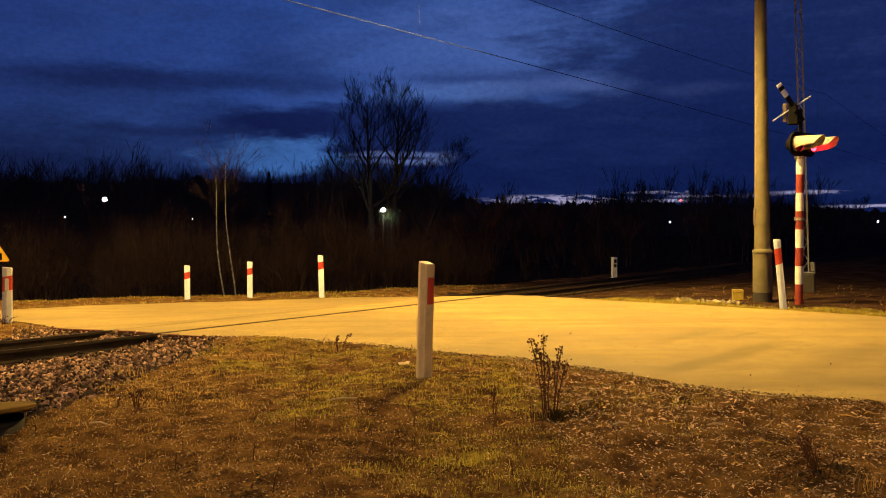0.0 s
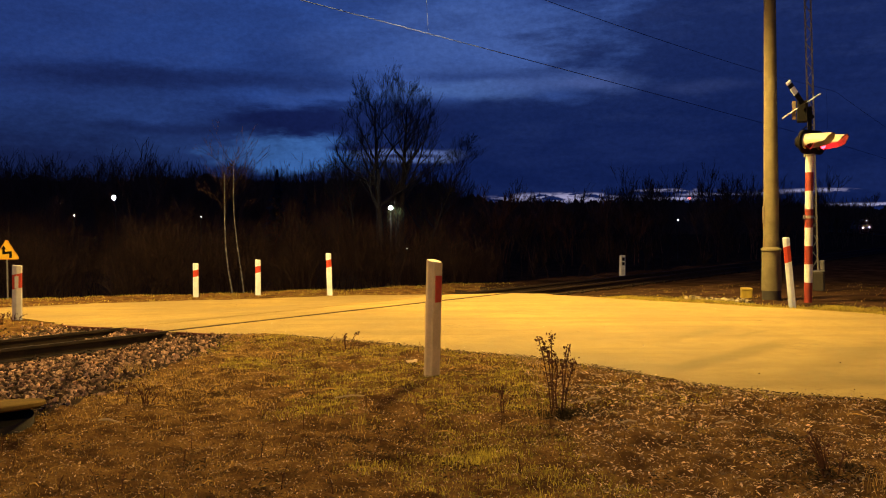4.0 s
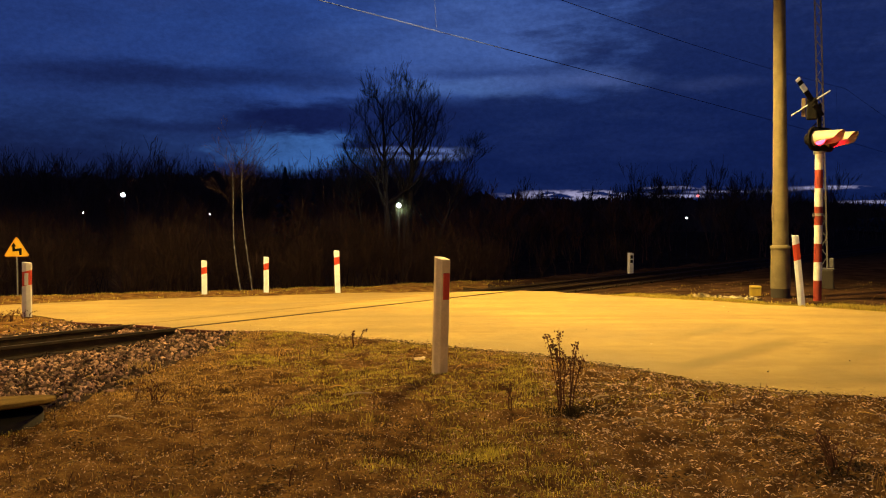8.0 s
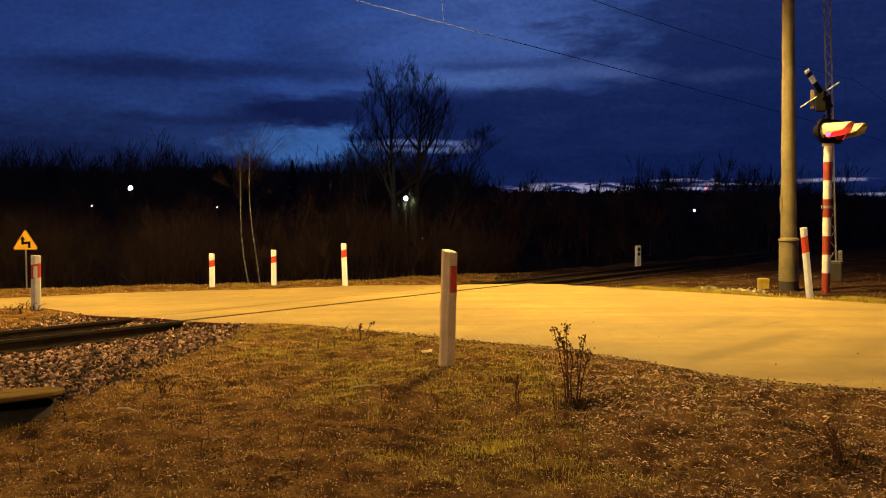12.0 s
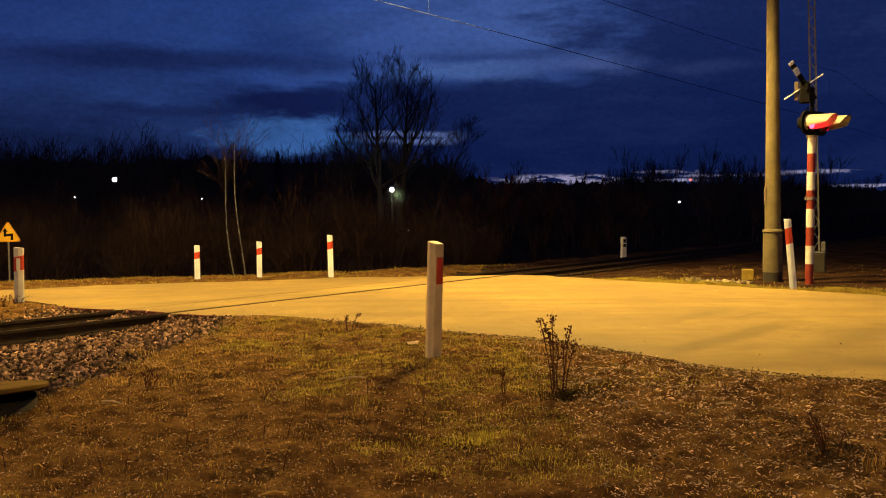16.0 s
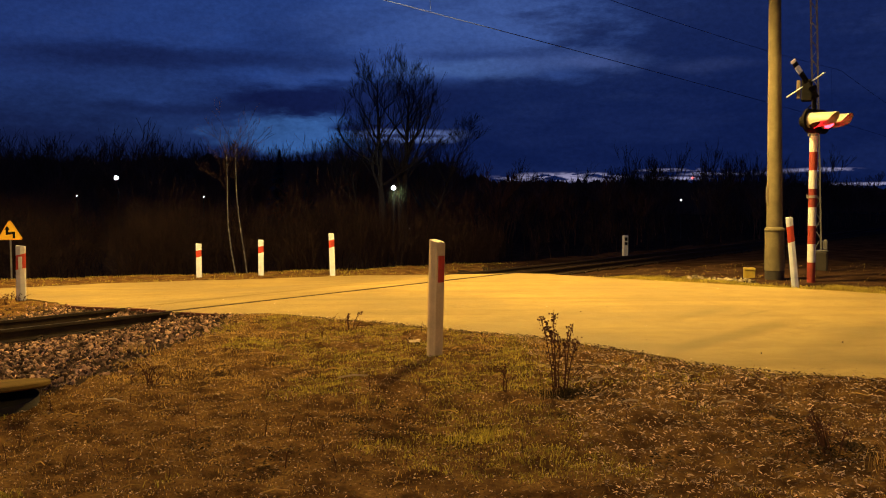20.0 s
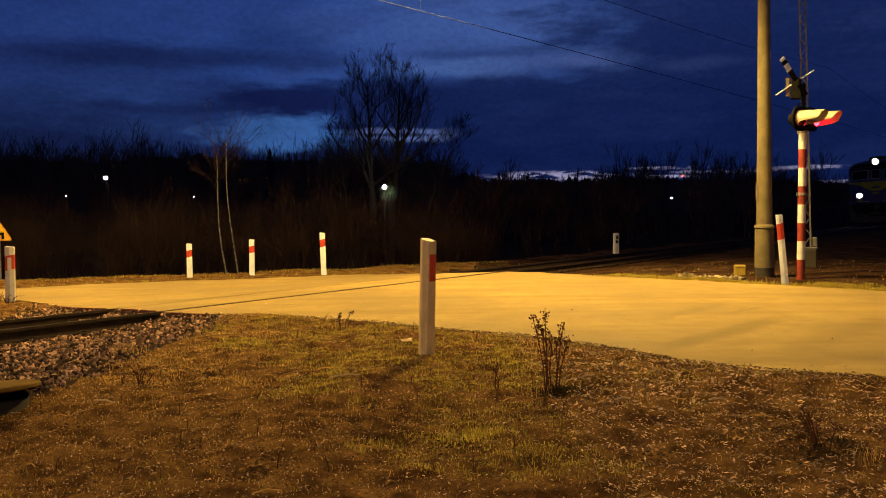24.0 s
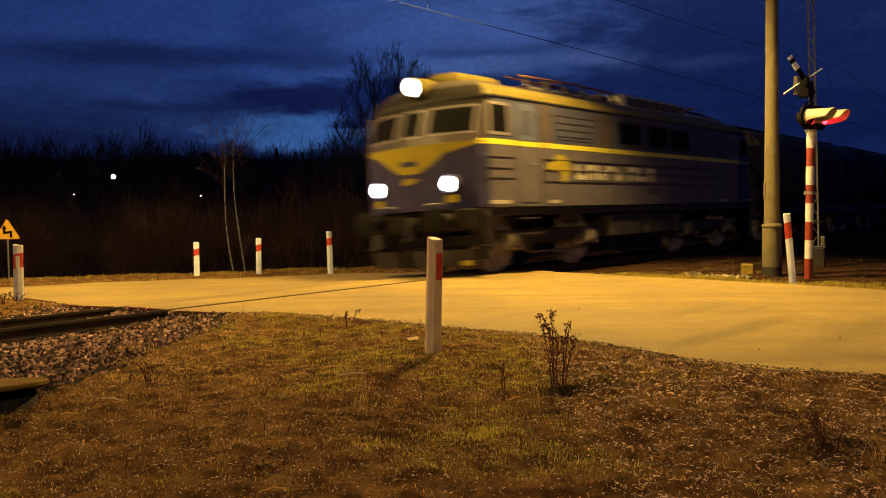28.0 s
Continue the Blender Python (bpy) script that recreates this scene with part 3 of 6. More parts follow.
def rails():
    for lat0, which in ((-GAUGE, "near"), (GAUGE, "far")):
        m, head = Mesh(), Mesh()
        stations = list(np.arange(-30, 60, 1.5)) + list(np.arange(60, 420, 6.0))
        m.loft([[on_track(s, lat0 + a, b - 0.004) for a, b in RAIL_SHAPE] for s in stations])
        head.loft([[on_track(s, lat0 + a, b) for a, b in ((-0.030, -0.006), (0.030, -0.006), (0.028, 0.0), (-0.028, 0.0))] for s in stations])
        r = thing("rail", "rusty steel rail on a canted curve", "rail", None, "rails of the line")
        part("web", m, M_RAIL, r)
        part("head", head, M_RAILTOP, r, "worn rail head")
    # the groove of the near rail is open; the far rail is trodden over but for a narrow slot
    for strips, stations, mt, label in ((((-GAUGE - 0.065, -GAUGE + 0.115, -0.06),), (6.2, 8, 11, 14.4), M_GROOVE, "dirt-filled groove beside the rail"),
                              (((GAUGE - 0.11, GAUGE - 0.052, 0.002), (GAUGE - 0.026, GAUGE + 0.07, 0.003)), (6.5, 8, 11, 13.6), M_ROAD, "rail groove packed with pale road dust")):
        m = Mesh()
        for l0, l1, top in strips:
            m.loft([[on_track(s, a, b) for a, b in ((l0, top), (l1, top), (l1, top - 0.025), (l0, top - 0.025))] for s in stations])
        solid("flangeway_fill", m, mt, label, "groove", "structure")
    # sleepers, outside the crossing
    base = None
    for s in np.arange(-16, 60, 0.62):
        if 5.9 < s < 15.4:
            continue
        p = on_track(float(s), 0, -0.20)
        th = float(np.interp(s, S_GRID, TH))
        mt = Matrix.Translation(p) @ Matrix.Rotation(th, 4, "Z") @ Matrix.Rotation(-CANT, 4, "X")
        if base is None:
            base = thing("sleeper", "weathered concrete sleeper in the ballast", "sleeper", mt, "sleepers of the line")
            part("beam", Mesh().box(-0.13, 0.13, -1.25, 1.25, -0.14, 0.018, 0.02), M_SLEEPER, base)
            for y in (-GAUGE, GAUGE):
                for dy in (-0.11, 0.11):
                    clip = Mesh().box(-0.06, 0.06, y + dy - 0.035, y + dy + 0.035, 0.018, 0.06, 0.01)
                    clip.tube([(-0.05, y + dy, 0.06), (0.0, y + dy * 0.7, 0.085), (0.05, y + dy, 0.06)], 0.012, 5)
                    part("rail_clip", clip, M_RAIL, base)
        else:
            copy_thing(base, mt)


def stones():
    """Crushed ballast along the line, left of the crossing and beyond it."""
    rng = random.Random(11)
    shapes = []
    for k in range(14):
        bm = bmesh.new()
        sx, sy, sz = rng.uniform(0.9, 1.35), rng.uniform(0.7, 1.1), rng.uniform(0.5, 0.85)
        for _ in range(10):
            d = Vector((rng.gauss(0, 1), rng.gauss(0, 1), rng.gauss(0, 1))).normalized() * rng.uniform(0.85, 1.15)
            bm.verts.new((d.x * sx, d.y * sy, d.z * sz))
        hull = bmesh.ops.convex_hull(bm, input=bm.verts[:])
        bmesh.ops.delete(bm, geom=[v for v in bm.verts if not v.link_faces], context="VERTS")
        bmesh.ops.triangulate(bm, faces=bm.faces)
        bm.verts.index_update()
        shapes.append(([v.co.copy() for v in bm.verts], [tuple(v.index for v in f.verts) for f in bm.faces]))
        bm.free()
    m = Mesh()
    spots = []
    for _ in range(26000):
        s, lat = rng.uniform(-2, 7.9), rng.uniform(-4.4, 3.3)
        if lat < float(stone_edge(s)) + rng.gauss(0, 0.16) or rng.random() < (lat - 2.2):
            continue
        spots.append((s, lat, rng.uniform(0.014, 0.034)))
    for _ in range(2600):
        spots.append((rng.uniform(14.8, 42), rng.uniform(-0.62, 1.2), rng.uniform(0.014, 0.024)))
    pts = [on_track(s, lat) for s, lat, r in spots]
    px, py = np.array([p.x for p in pts]), np.array([p.y for p in pts])
    gz, inn = ground_height(px, py), inside_road(px, py)
    near = {k for k in sorted((k for k, (s, lat, r) in enumerate(spots) if -4.0 < s < 4.5 and lat < -0.95), key=lambda k: -spots[k][2])[:280]}
    singles, datas = [], []
    for vs, fs in shapes:
        me = Mesh().add(vs, fs).data("stone")
        me.materials.append(M_STONE_ONE)
        datas.append(me)
    for k, ((s, lat, r), p, z, i) in enumerate(zip(spots, pts, gz, inn)):
        if i > -0.02 or abs(abs(lat) - GAUGE) < 0.09:
            continue
        vs, fs = rng.choice(shapes)
        turn = Euler((rng.uniform(-0.9, 0.9), rng.uniform(-0.9, 0.9), rng.uniform(0, 6.28))).to_matrix()
        o = Vector((p.x, p.y, z + r * rng.uniform(0.0, 0.9)))
        if k in near:
            singles.append((rng.choice(datas), Matrix.LocRotScale(o, turn.to_quaternion(), (r, r, r))))
            continue
        m.add([turn @ (q * r) + o for q in vs], fs)
    bed = solid("ballast", m, M_STONE, "loose grey-brown crushed stone ballast", "ballast", "stuff")
    for me, mt in singles:
        st = new("stone", me)
        st.parent, st.matrix_basis = bed, mt


def turf():
    """Short grass, dry blades and fallen leaves on the verges."""
    rng = random.Random(23)

    def verge(n, xr, yr, keep):
        xs = np.array([rng.uniform(*xr) for _ in range(n)])
        ys = np.array([rng.uniform(*yr) for _ in range(n)])
        w = (np.abs(xs) < ys * 0.62 + 1.2)
        xs, ys = xs[w], ys[w]
        inn, (s, lat) = inside_road(xs, ys), track_coords(xs, ys)
        ok = (inn < -0.03) & keep(xs, ys, lat)
        xs, ys = xs[ok], ys[ok]
        return xs, ys, ground_height(xs, ys)

    def blades(m, x, y, z, count, height, spread, lean):
        for _ in range(count):
            a, h = rng.uniform(0, 6.28), height * rng.uniform(0.5, 1.25)
            bx, by = x + rng.gauss(0, spread), y + rng.gauss(0, spread)
            dx, dy = math.cos(a), math.sin(a)
            w = rng.uniform(0.0016, 0.0042) * (0.62 if by < 6.4 else 1.0)
            l = lean * rng.uniform(0.2, 1.2)
            m.add([(bx - dy * w, by + dx * w, z - 0.012), (bx + dy * w, by - dx * w, z - 0.012),
                   (bx + dx * h * l * 0.45 + dy * w * 0.8, by + dy * h * l * 0.45 - dx * w * 0.8, z + h * 0.6),
                   (bx + dx * h * l * 0.45 - dy * w * 0.8, by + dy * h * l * 0.45 + dx * w * 0.8, z + h * 0.6),
                   (bx + dx * h * l, by + dy * h * l, z + h * (1 - 0.35 * l))], [(0, 1, 2, 3), (3, 2, 4)])

    green, dry, leaf, crumbs, litter = Mesh(), Mesh(), Mesh(), Mesh(), []
    xs, ys, zs = verge(52000, (-5.5, 6), (3.6, 12), lambda x, y, l: l < -1.6)
    sv, lv = track_coords(xs, ys)
    soft_edge = bumps(xs, ys, 0.3, 6.6) * 0.3
    ok = lv < stone_edge(sv) - 0.05 + soft_edge
    xs, ys, zs = xs[ok], ys[ok], zs[ok]
    patch = bumps(xs, ys, 0.55, 4.1)
    wide = bumps(xs, ys, 1.6, 9.3)
    for x, y, z, p, q in zip(xs, ys, zs, patch, wide):
        leafy = x > 1.2 and y < 8.2
        lush = max(math.exp(-((x - 0.15) / 1.0) ** 2 - ((y - 6.8) / 2.6) ** 2), 1.0 * math.exp(-((x + 0.6) / 1.5) ** 2 - ((y - 8.6) / 1.9) ** 2))
        if p < -0.30 - 0.15 * q:
            continue
        if p + q * 0.8 > 0.40 - 0.75 * lush + (0.35 if y < 5.6 and abs(x - 0.25) > 0.45 else 0.0):
            blades(green, x, y, z, 5 if not leafy else 2, 0.015 + 0.025 * max(0, p), 0.035, 1.3)
        elif p > -0.45:
            # denser pale blades beyond y 6.9 also imitate the stronger light there
            blades(dry, x, y, z, 1 if leafy else (8 if y > 6.9 else 2), 0.016 if y > 6.9 else 0.013, 0.04, 1.5)
    # tufts that stand out
    for x, y, h, n in ((0.33, 5.25, 0.036, 340), (0.18, 5.12, 0.032, 220), (-0.42, 4.85, 0.032, 120), (0.50, 5.3, 0.034, 200), (0.88, 6.35, 0.10, 60),
                       (1.08, 8.05, 0.10, 60), (-2.9, 8.3, 0.10, 60), (2.5, 4.5, 0.10, 60), (-0.5, 6.05, 0.07, 40)):
        z = float(ground_height(np.array([x]), np.array([y]))[0])
        blades(dry if h == 0.10 else green, x, y, z, n, h, 0.085, 0.7)
    # far verges: along the far edge of the road and by the line
    xs, ys, zs = verge(9000, (-14, 14), (11.5, 24), lambda x, y, l: (l > 2.3) | ((l < -1.8) & (x < 0)))
    for x, y, z in zip(xs, ys, zs):
        blades(green, x, y, z, 5, 0.030, 0.07, 1.1)
    xs, ys, zs = verge(26000, (1.5, 14), (10, 19.5), lambda x, y, l: l < -1.9)
    for x, y, z in zip(xs, ys, zs):
        near_edge = float(inside_road(np.array([x]), np.array([y]))[0])
        if near_edge > -0.50 - 0.7 * rng.random():
            # yellowed turf beside the road
            blades(green, x, y, z, 9, 0.045, 0.06, 1.0)
    xs, ys, zs = verge(150000, (-5, 5.5), (3.6, 11), lambda x, y, l: l < stone_edge(track_coords(x, y)[0]))
    for x, y, z in zip(xs, ys, zs):
        leafy = x > 0.9
        litter_here = 0.75 * math.exp(-((x - 1.9) / 0.8) ** 2 - ((y - 6.9) / 0.9) ** 2) if leafy else 0.0
        if rng.random() > (0.66 if leafy else (0.40 if y > 6.4 else 0.62)):
            continue
        a, r = rng.uniform(0, 6.28), rng.uniform(0.004, 0.0105 if leafy else 0.0085) * (1.5 if leafy and rng.random() < 0.25 else 1.0) * (1.0 + (0.8 * rng.random() if rng.random() < litter_here else 0.0))
        t = Euler((rng.uniform(-0.6, 0.6), rng.uniform(-0.6, 0.6), a)).to_matrix()
        o = Vector((x, y, z + 0.006 + r * 0.35))
        c, u = rng.uniform(0.15, 0.6), rng.random()
        q = [(-1.3, u * 0.2, 0.05), (-0.5, -0.42, c), (0.5, -0.2 - u * 0.3, c * 0.8), (1.25, 0.1, 0.1), (0.4, 0.38, c), (-0.5, 0.15 + u * 0.3, c * 0.9), (0, 0, 0)]
        # more dark crumbs near the eye, also standing in for dimmer light
        (leaf if leafy or rng.random() < (0.75 if y > 6.4 else 0.55) else crumbs).add([t @ (Vector(v) * r) + o for v in q], [(6, 0, 1), (6, 1, 2), (6, 2, 3), (6, 3, 4), (6, 4, 5), (6, 5, 0)])
    for _ in range(800):
        x, y = rng.uniform(2.5, 12), rng.uniform(11, 20)
        ins = float(inside_road(np.array([x]), np.array([y]))[0])
        if ins > -0.3 or x > y * 0.62:
            continue
        litter.append((x, y))
    lx, ly = np.array([q[0] for q in litter]), np.array([q[1] for q in litter])
    for x, y, z, l in zip(lx, ly, ground_height(lx, ly), track_coords(lx, ly)[1]):
        if l > -1.7:
            continue
        if rng.random() < 0.88:
            blades(dry if rng.random() < 0.4 else green, x, y, z, 3, 0.03, 0.08, 1.3)
        else:
            a, r = rng.uniform(0, 6.28), rng.uniform(0.006, 0.014)
            dx, dy = math.cos(a) * r, math.sin(a) * r
            leaf.add([(x - dx, y - dy, z + 0.004), (x + dy * 0.5, y - dx * 0.5, z + 0.006 + r * 0.6), (x + dx, y + dy, z + 0.008), (x - dy * 0.5, y + dx * 0.5, z + 0.005 + r * 0.4)], [(0, 1, 2), (0, 2, 3)])
    # crumbs of leaf that blow onto the edge of the road
    def crumb(mesh, x, y, z, r):
        t = Euler((rng.uniform(-0.5, 0.5), rng.uniform(-0.5, 0.5), rng.uniform(0, 6.28))).to_matrix()
        c, u = rng.uniform(0.15, 0.6), rng.random()
        q = [(-1.3, u * 0.2, 0.05), (-0.5, -0.42, c), (0.5, -0.2 - u * 0.3, c * 0.8), (1.25, 0.1, 0.1), (0.4, 0.38, c), (-0.5, 0.15 + u * 0.3, c * 0.9), (0, 0, 0)]
        mesh.add([t @ (Vector(v) * r) + Vector((x, y, z)) for v in q], [(6, 0, 1), (6, 1, 2), (6, 2, 3), (6, 3, 4), (6, 4, 5), (6, 5, 0)])
    herb = Mesh()
    for (x0, y0), (x1, y1) in zip(NEAR_EDGE[2:], NEAR_EDGE[3:]):
        l = math.hypot(x1 - x0, y1 - y0)
        for _ in range(int(l * 260)):
            t = rng.random()
            x, y = x0 + (x1 - x0) * t, y0 + (y1 - y0) * t
            w = rng.gauss(0.05, 0.05) + 0.12 * noise.noise(Vector((x * 2.3, y * 2.3, 8.0)))
            w = max(w, -0.03 - 0.03 * rng.random())
            x, y = x - (y1 - y0) / l * w, y + (x1 - x0) / l * w
            crumb(leaf if rng.random() < 0.45 else herb, x, y, rng.uniform(0.003, 0.016), rng.uniform(0.006, 0.014))
    # low dark herbs in the turf
    for x, y, w, n in ((-0.29, 5.2, 0.13, 150), (-0.19, 5.8, 0.08, 70), (-0.37, 5.88, 0.07, 60), (-1.0, 6.94, 0.04, 30), (1.20, 6.45, 0.11, 260), (0.86, 6.40, 0.09, 150), (0.98, 6.30, 0.07, 120), (0.35, 7.98, 0.06, 40),
                       (0.82, 8.45, 0.06, 60), (2.23, 5.1, 0.15, 260), (2.3, 5.64, 0.12, 180), (2.16, 4.65, 0.16, 260), (-0.53, 5.5, 0.08, 80), (-1.83, 7.17, 0.06, 60), (0.15, 4.87, 0.10, 90), (-0.13, 8.3, 0.05, 40),
                       (-2.3, 5.5, 0.07, 50), (-1.4, 5.0, 0.08, 70), (1.5, 7.0, 0.08, 60), (1.7, 5.4, 0.07, 60), (-0.9, 4.5, 0.10, 80), (0.9, 5.6, 0.06, 50), (1.3, 4.7, 0.08, 60)):
        for _ in range(n):
            bx, by = x + rng.gauss(0, w), y + rng.gauss(0, w * 0.8)
            if inside_road(np.array([bx]), np.array([by]))[0] > -0.05:
                continue
            z = float(ground_height(np.array([bx]), np.array([by]))[0])
            crumb(herb, bx, by, z + rng.uniform(0.005, 0.05), rng.uniform(0.006, 0.013))
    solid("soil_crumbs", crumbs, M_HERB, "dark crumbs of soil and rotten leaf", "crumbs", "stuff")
    solid("dark_herbs", herb, M_HERB, "low dark withered herbs and crumbs in the turf", "herbs", "stuff")
    # blades and grit along the near edge of the road
    grit = Mesh()
    for (x0, y0), (x1, y1) in zip(NEAR_EDGE[2:], NEAR_EDGE[3:]):
        n = int(math.hypot(x1 - x0, y1 - y0) * 60)
        l = math.hypot(x1 - x0, y1 - y0)
        for _ in range(n):
            t, w = rng.random(), rng.gauss(-0.04, 0.07)
            x, y = x0 + (x1 - x0) * t + (y1 - y0) / l * w, y0 + (y1 - y0) * t - (x1 - x0) / l * w
            if rng.random() < 0.6 and w < 0.02:
                blades(dry if rng.random() < 0.5 else green, x, y, -0.01, 2, 0.03, 0.02, 1.0)
            r = rng.uniform(0.003, 0.007)
            px_, py_ = x - (y1 - y0) / l * abs(rng.gauss(0, 0.22)), y + (x1 - x0) / l * abs(rng.gauss(0, 0.22)) * -1
            tm = Euler((rng.uniform(0, 6), rng.uniform(0, 6), rng.uniform(0, 6))).to_matrix()
            grit.add([Vector((px_, py_, r * 0.4)) + tm @ (Vector(v) * r) for v in ((-1, -0.6, -0.4), (1, -0.5, -0.3), (0.2, 0.9, -0.4), (0, 0, 0.8))], [(0, 1, 3), (1, 2, 3), (2, 0, 3), (0, 2, 1)])
    for _ in range(45):
        x, y = rng.uniform(-8, 8), rng.uniform(7, 20)
        lat = float(track_coords(np.array([x]), np.array([y]))[1][0])
        if inside_road(np.array([x]), np.array([y]))[0] < 0.1:
            continue
        r = rng.uniform(0.005, 0.014)
        z = float(road_plane(lat)) + r * 0.35
        tm = Euler((rng.uniform(0, 6), rng.uniform(0, 6), rng.uniform(0, 6))).to_matrix()
        grit.add([Vector((x, y, z)) + tm @ (Vector(v) * r) for v in ((-1, -0.6, -0.4), (1, -0.5, -0.3), (0.2, 0.9, -0.4), (0, 0, 0.8))], [(0, 1, 3), (1, 2, 3), (2, 0, 3), (0, 2, 1)])
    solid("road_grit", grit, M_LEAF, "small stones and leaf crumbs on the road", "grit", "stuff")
    solid("grass", green, M_GRASS, "short olive grass with thin blades", "grass", "stuff")
    solid("dry_grass", dry, M_DRYGRASS, "withered straw-coloured grass", "grass", "stuff")
    solid("fallen_leaves", leaf, M_LEAF, "curled brown fallen leaves", "leaves", "stuff")
    twig = Mesh()
    for _ in range(90):
        x, y = rng.uniform(-3.5, 4), rng.uniform(4.0, 8.5)
        if inside_road(np.array([x]), np.array([y]))[0] > -0.1:
            continue
        z = float(ground_height(np.array([x]), np.array([y]))[0]) + 0.012
        a, l = rng.uniform(-0.7, 0.9), rng.uniform(0.04, 0.15)
        twig.tube([(x, y, z), (x + math.cos(a) * l * 0.5, y + math.sin(a) * l * 0.5 + 0.01, z + 0.012), (x + math.cos(a) * l, y + math.sin(a) * l, z + 0.004)],
                  [0.004, 0.0045, 0.003], 4)
    stalk = Mesh()
    for _ in range(170):
        x, y = rng.uniform(-3.4, 3.2), rng.uniform(4.3, 10.2)
        if inside_road(np.array([x]), np.array([y]))[0] > -0.12 or abs(x) > y * 0.56 or rng.random() < 0.3 * (x > 1):
            continue
        z = float(ground_height(np.array([x]), np.array([y]))[0])
        h, a, b = rng.uniform(0.04, 0.15), rng.gauss(0, 0.2), rng.gauss(0, 0.2)
        stalk.tube([(x, y, z - 0.02), (x + a * h * 0.4, y + b * h * 0.4, z + h * 0.55), (x + a * h, y + b * h, z + h)], [0.0032, 0.0028, 0.0015], 4)
        for _ in range(rng.randint(0, 5)):
            u = rng.uniform(0.4, 1.0)
            crumb(stalk, x + a * h * u + rng.gauss(0, 0.008), y + b * h * u, z + h * u, rng.uniform(0.005, 0.011))
    solid("dead_stalks", stalk, M_WEED, "thin dead stalks standing in the turf", "stalks", "stuff")
    solid("twigs", twig, M_DRYGRASS, "pale broken straws lying on the turf", "twigs", "stuff")


def distant_wood():
    """A low dark ridge of wood along the horizon."""
    rng = random.Random(3)
    m = Mesh()
    for dist, base, seed, res in ((520, 0.0, 1.0, 2400), (410, 0.0, 5.0, 2400)):
        lo, hi = [], []
        for k in range(res + 1):
            a = radians(-100 + 200 * k / res)
            px = math.degrees(a)
            h = np.interp(px, [-100, -28, -18.5, -14, -11, -7, -3, 0.5, 2.8, 4.2, 8.6, 14, 18, 23, 28, 100], [0.046, 0.046, 0.051, 0.053, 0.048, 0.050, 0.050, 0.043, 0.031, 0.0265, 0.0245, 0.026, 0.0245, 0.020, 0.015, 0.03])
            if dist < 450:
                h *= 0.85
            h = h * 1.02 + (0.009 if px < 5 else 0.0035) * noise.noise(Vector((a * 45, seed, 0))) + 0.004 * noise.noise(Vector((a * 160, seed, 3))) + 0.0025 * rng.uniform(-1, 1)
            lo.append((dist * math.sin(a), dist * math.cos(a), -6))
            hi.append((dist * math.sin(a), dist * math.cos(a), EYE_Z + h * dist))
        back = [(x * 1.06, y * 1.06, z - 0.4) for x, y, z in hi]
        m.loft([lo, hi, back], caps=False, closed=False)
    solid("backdrop_wood", m, M_FOREST, "dark bare wood along the horizon at dusk", "wood", "structure")


distant_wood()


# ---- roadside things ----
def at_ground(x, y):
    return float(ground_height(np.array([x]), np.array([y]), True)[0])


def guide_post(x, y, z, height, turn, lean, label, band=0.155, w=0.12, dot=False, side=False):
    """A hollow white post of rounded wedge section with a slanting top and a red reflector."""
    g = thing("guide_post", label, "guide post", Matrix.Translation((x, y, z)) @ Matrix.Rotation(radians(lean), 4, "Y") @ Matrix.Rotation(radians(turn), 4, "Z"),
              "guide posts at the crossing")
    d = w * (1.15 if side else 0.72)
    sect = [(-w / 2, -0.008), (-w / 2 + 0.012, -d * 0.16), (0, -d * 0.26), (w / 2 - 0.012, -d * 0.16), (w / 2, -0.008), (w / 2, d * 0.5), (w / 2 - 0.02, d * 0.74),
            (-w / 2 + 0.02, d * 0.74), (-w / 2, d * 0.5)]

    if side:
        sect[5:7] = [(w / 2, d * 0.70), (w / 2 - 0.008, d * 0.74)]

    def ring(z0, k=1.0, slope=0.0):
        return [(a * k, b * k, z0 - slope * (a + w / 2)) for a, b in sect]
    zb, tilt = height - 0.17, -0.22
    if side:
        part("body", Mesh().loft([ring(-0.35), ring(height - 0.012, 1.0, 0.22), ring(height, 0.93, 0.22)]), M_POST, g)
        part("reflector", Mesh().box(w / 2 - 0.004, w / 2 + 0.006, 0.006, d * 0.66, height - 0.40, height - 0.15, 0.004), M_RED, g, "red reflector on the narrow side")
        return g
    shell = M_WHITEPAINT if dot else M_WHITE
    part("lower_body", Mesh().loft([ring(-0.35), ring(zb - band, 1.0, tilt)]), shell, g)
    part("reflector_band", Mesh().loft([ring(zb - band + 0.001, 0.985, tilt), ring(zb - 0.001, 0.985, tilt)]), M_RED, g, "red reflective band")
    part("cap", Mesh().loft([ring(zb, 1.0, tilt), ring(height - 0.012, 1.0, 0.09), ring(height, 0.93, 0.09)]), shell, g)
    if dot:
        part("reflector", Mesh().box(-w * 0.20, w * 0.20, -d * 0.26 - 0.006, -d * 0.20, zb - band + 0.02, zb - 0.02, 0.004), M_WHITEPAINT, g, "pale reflector plate")
    return g


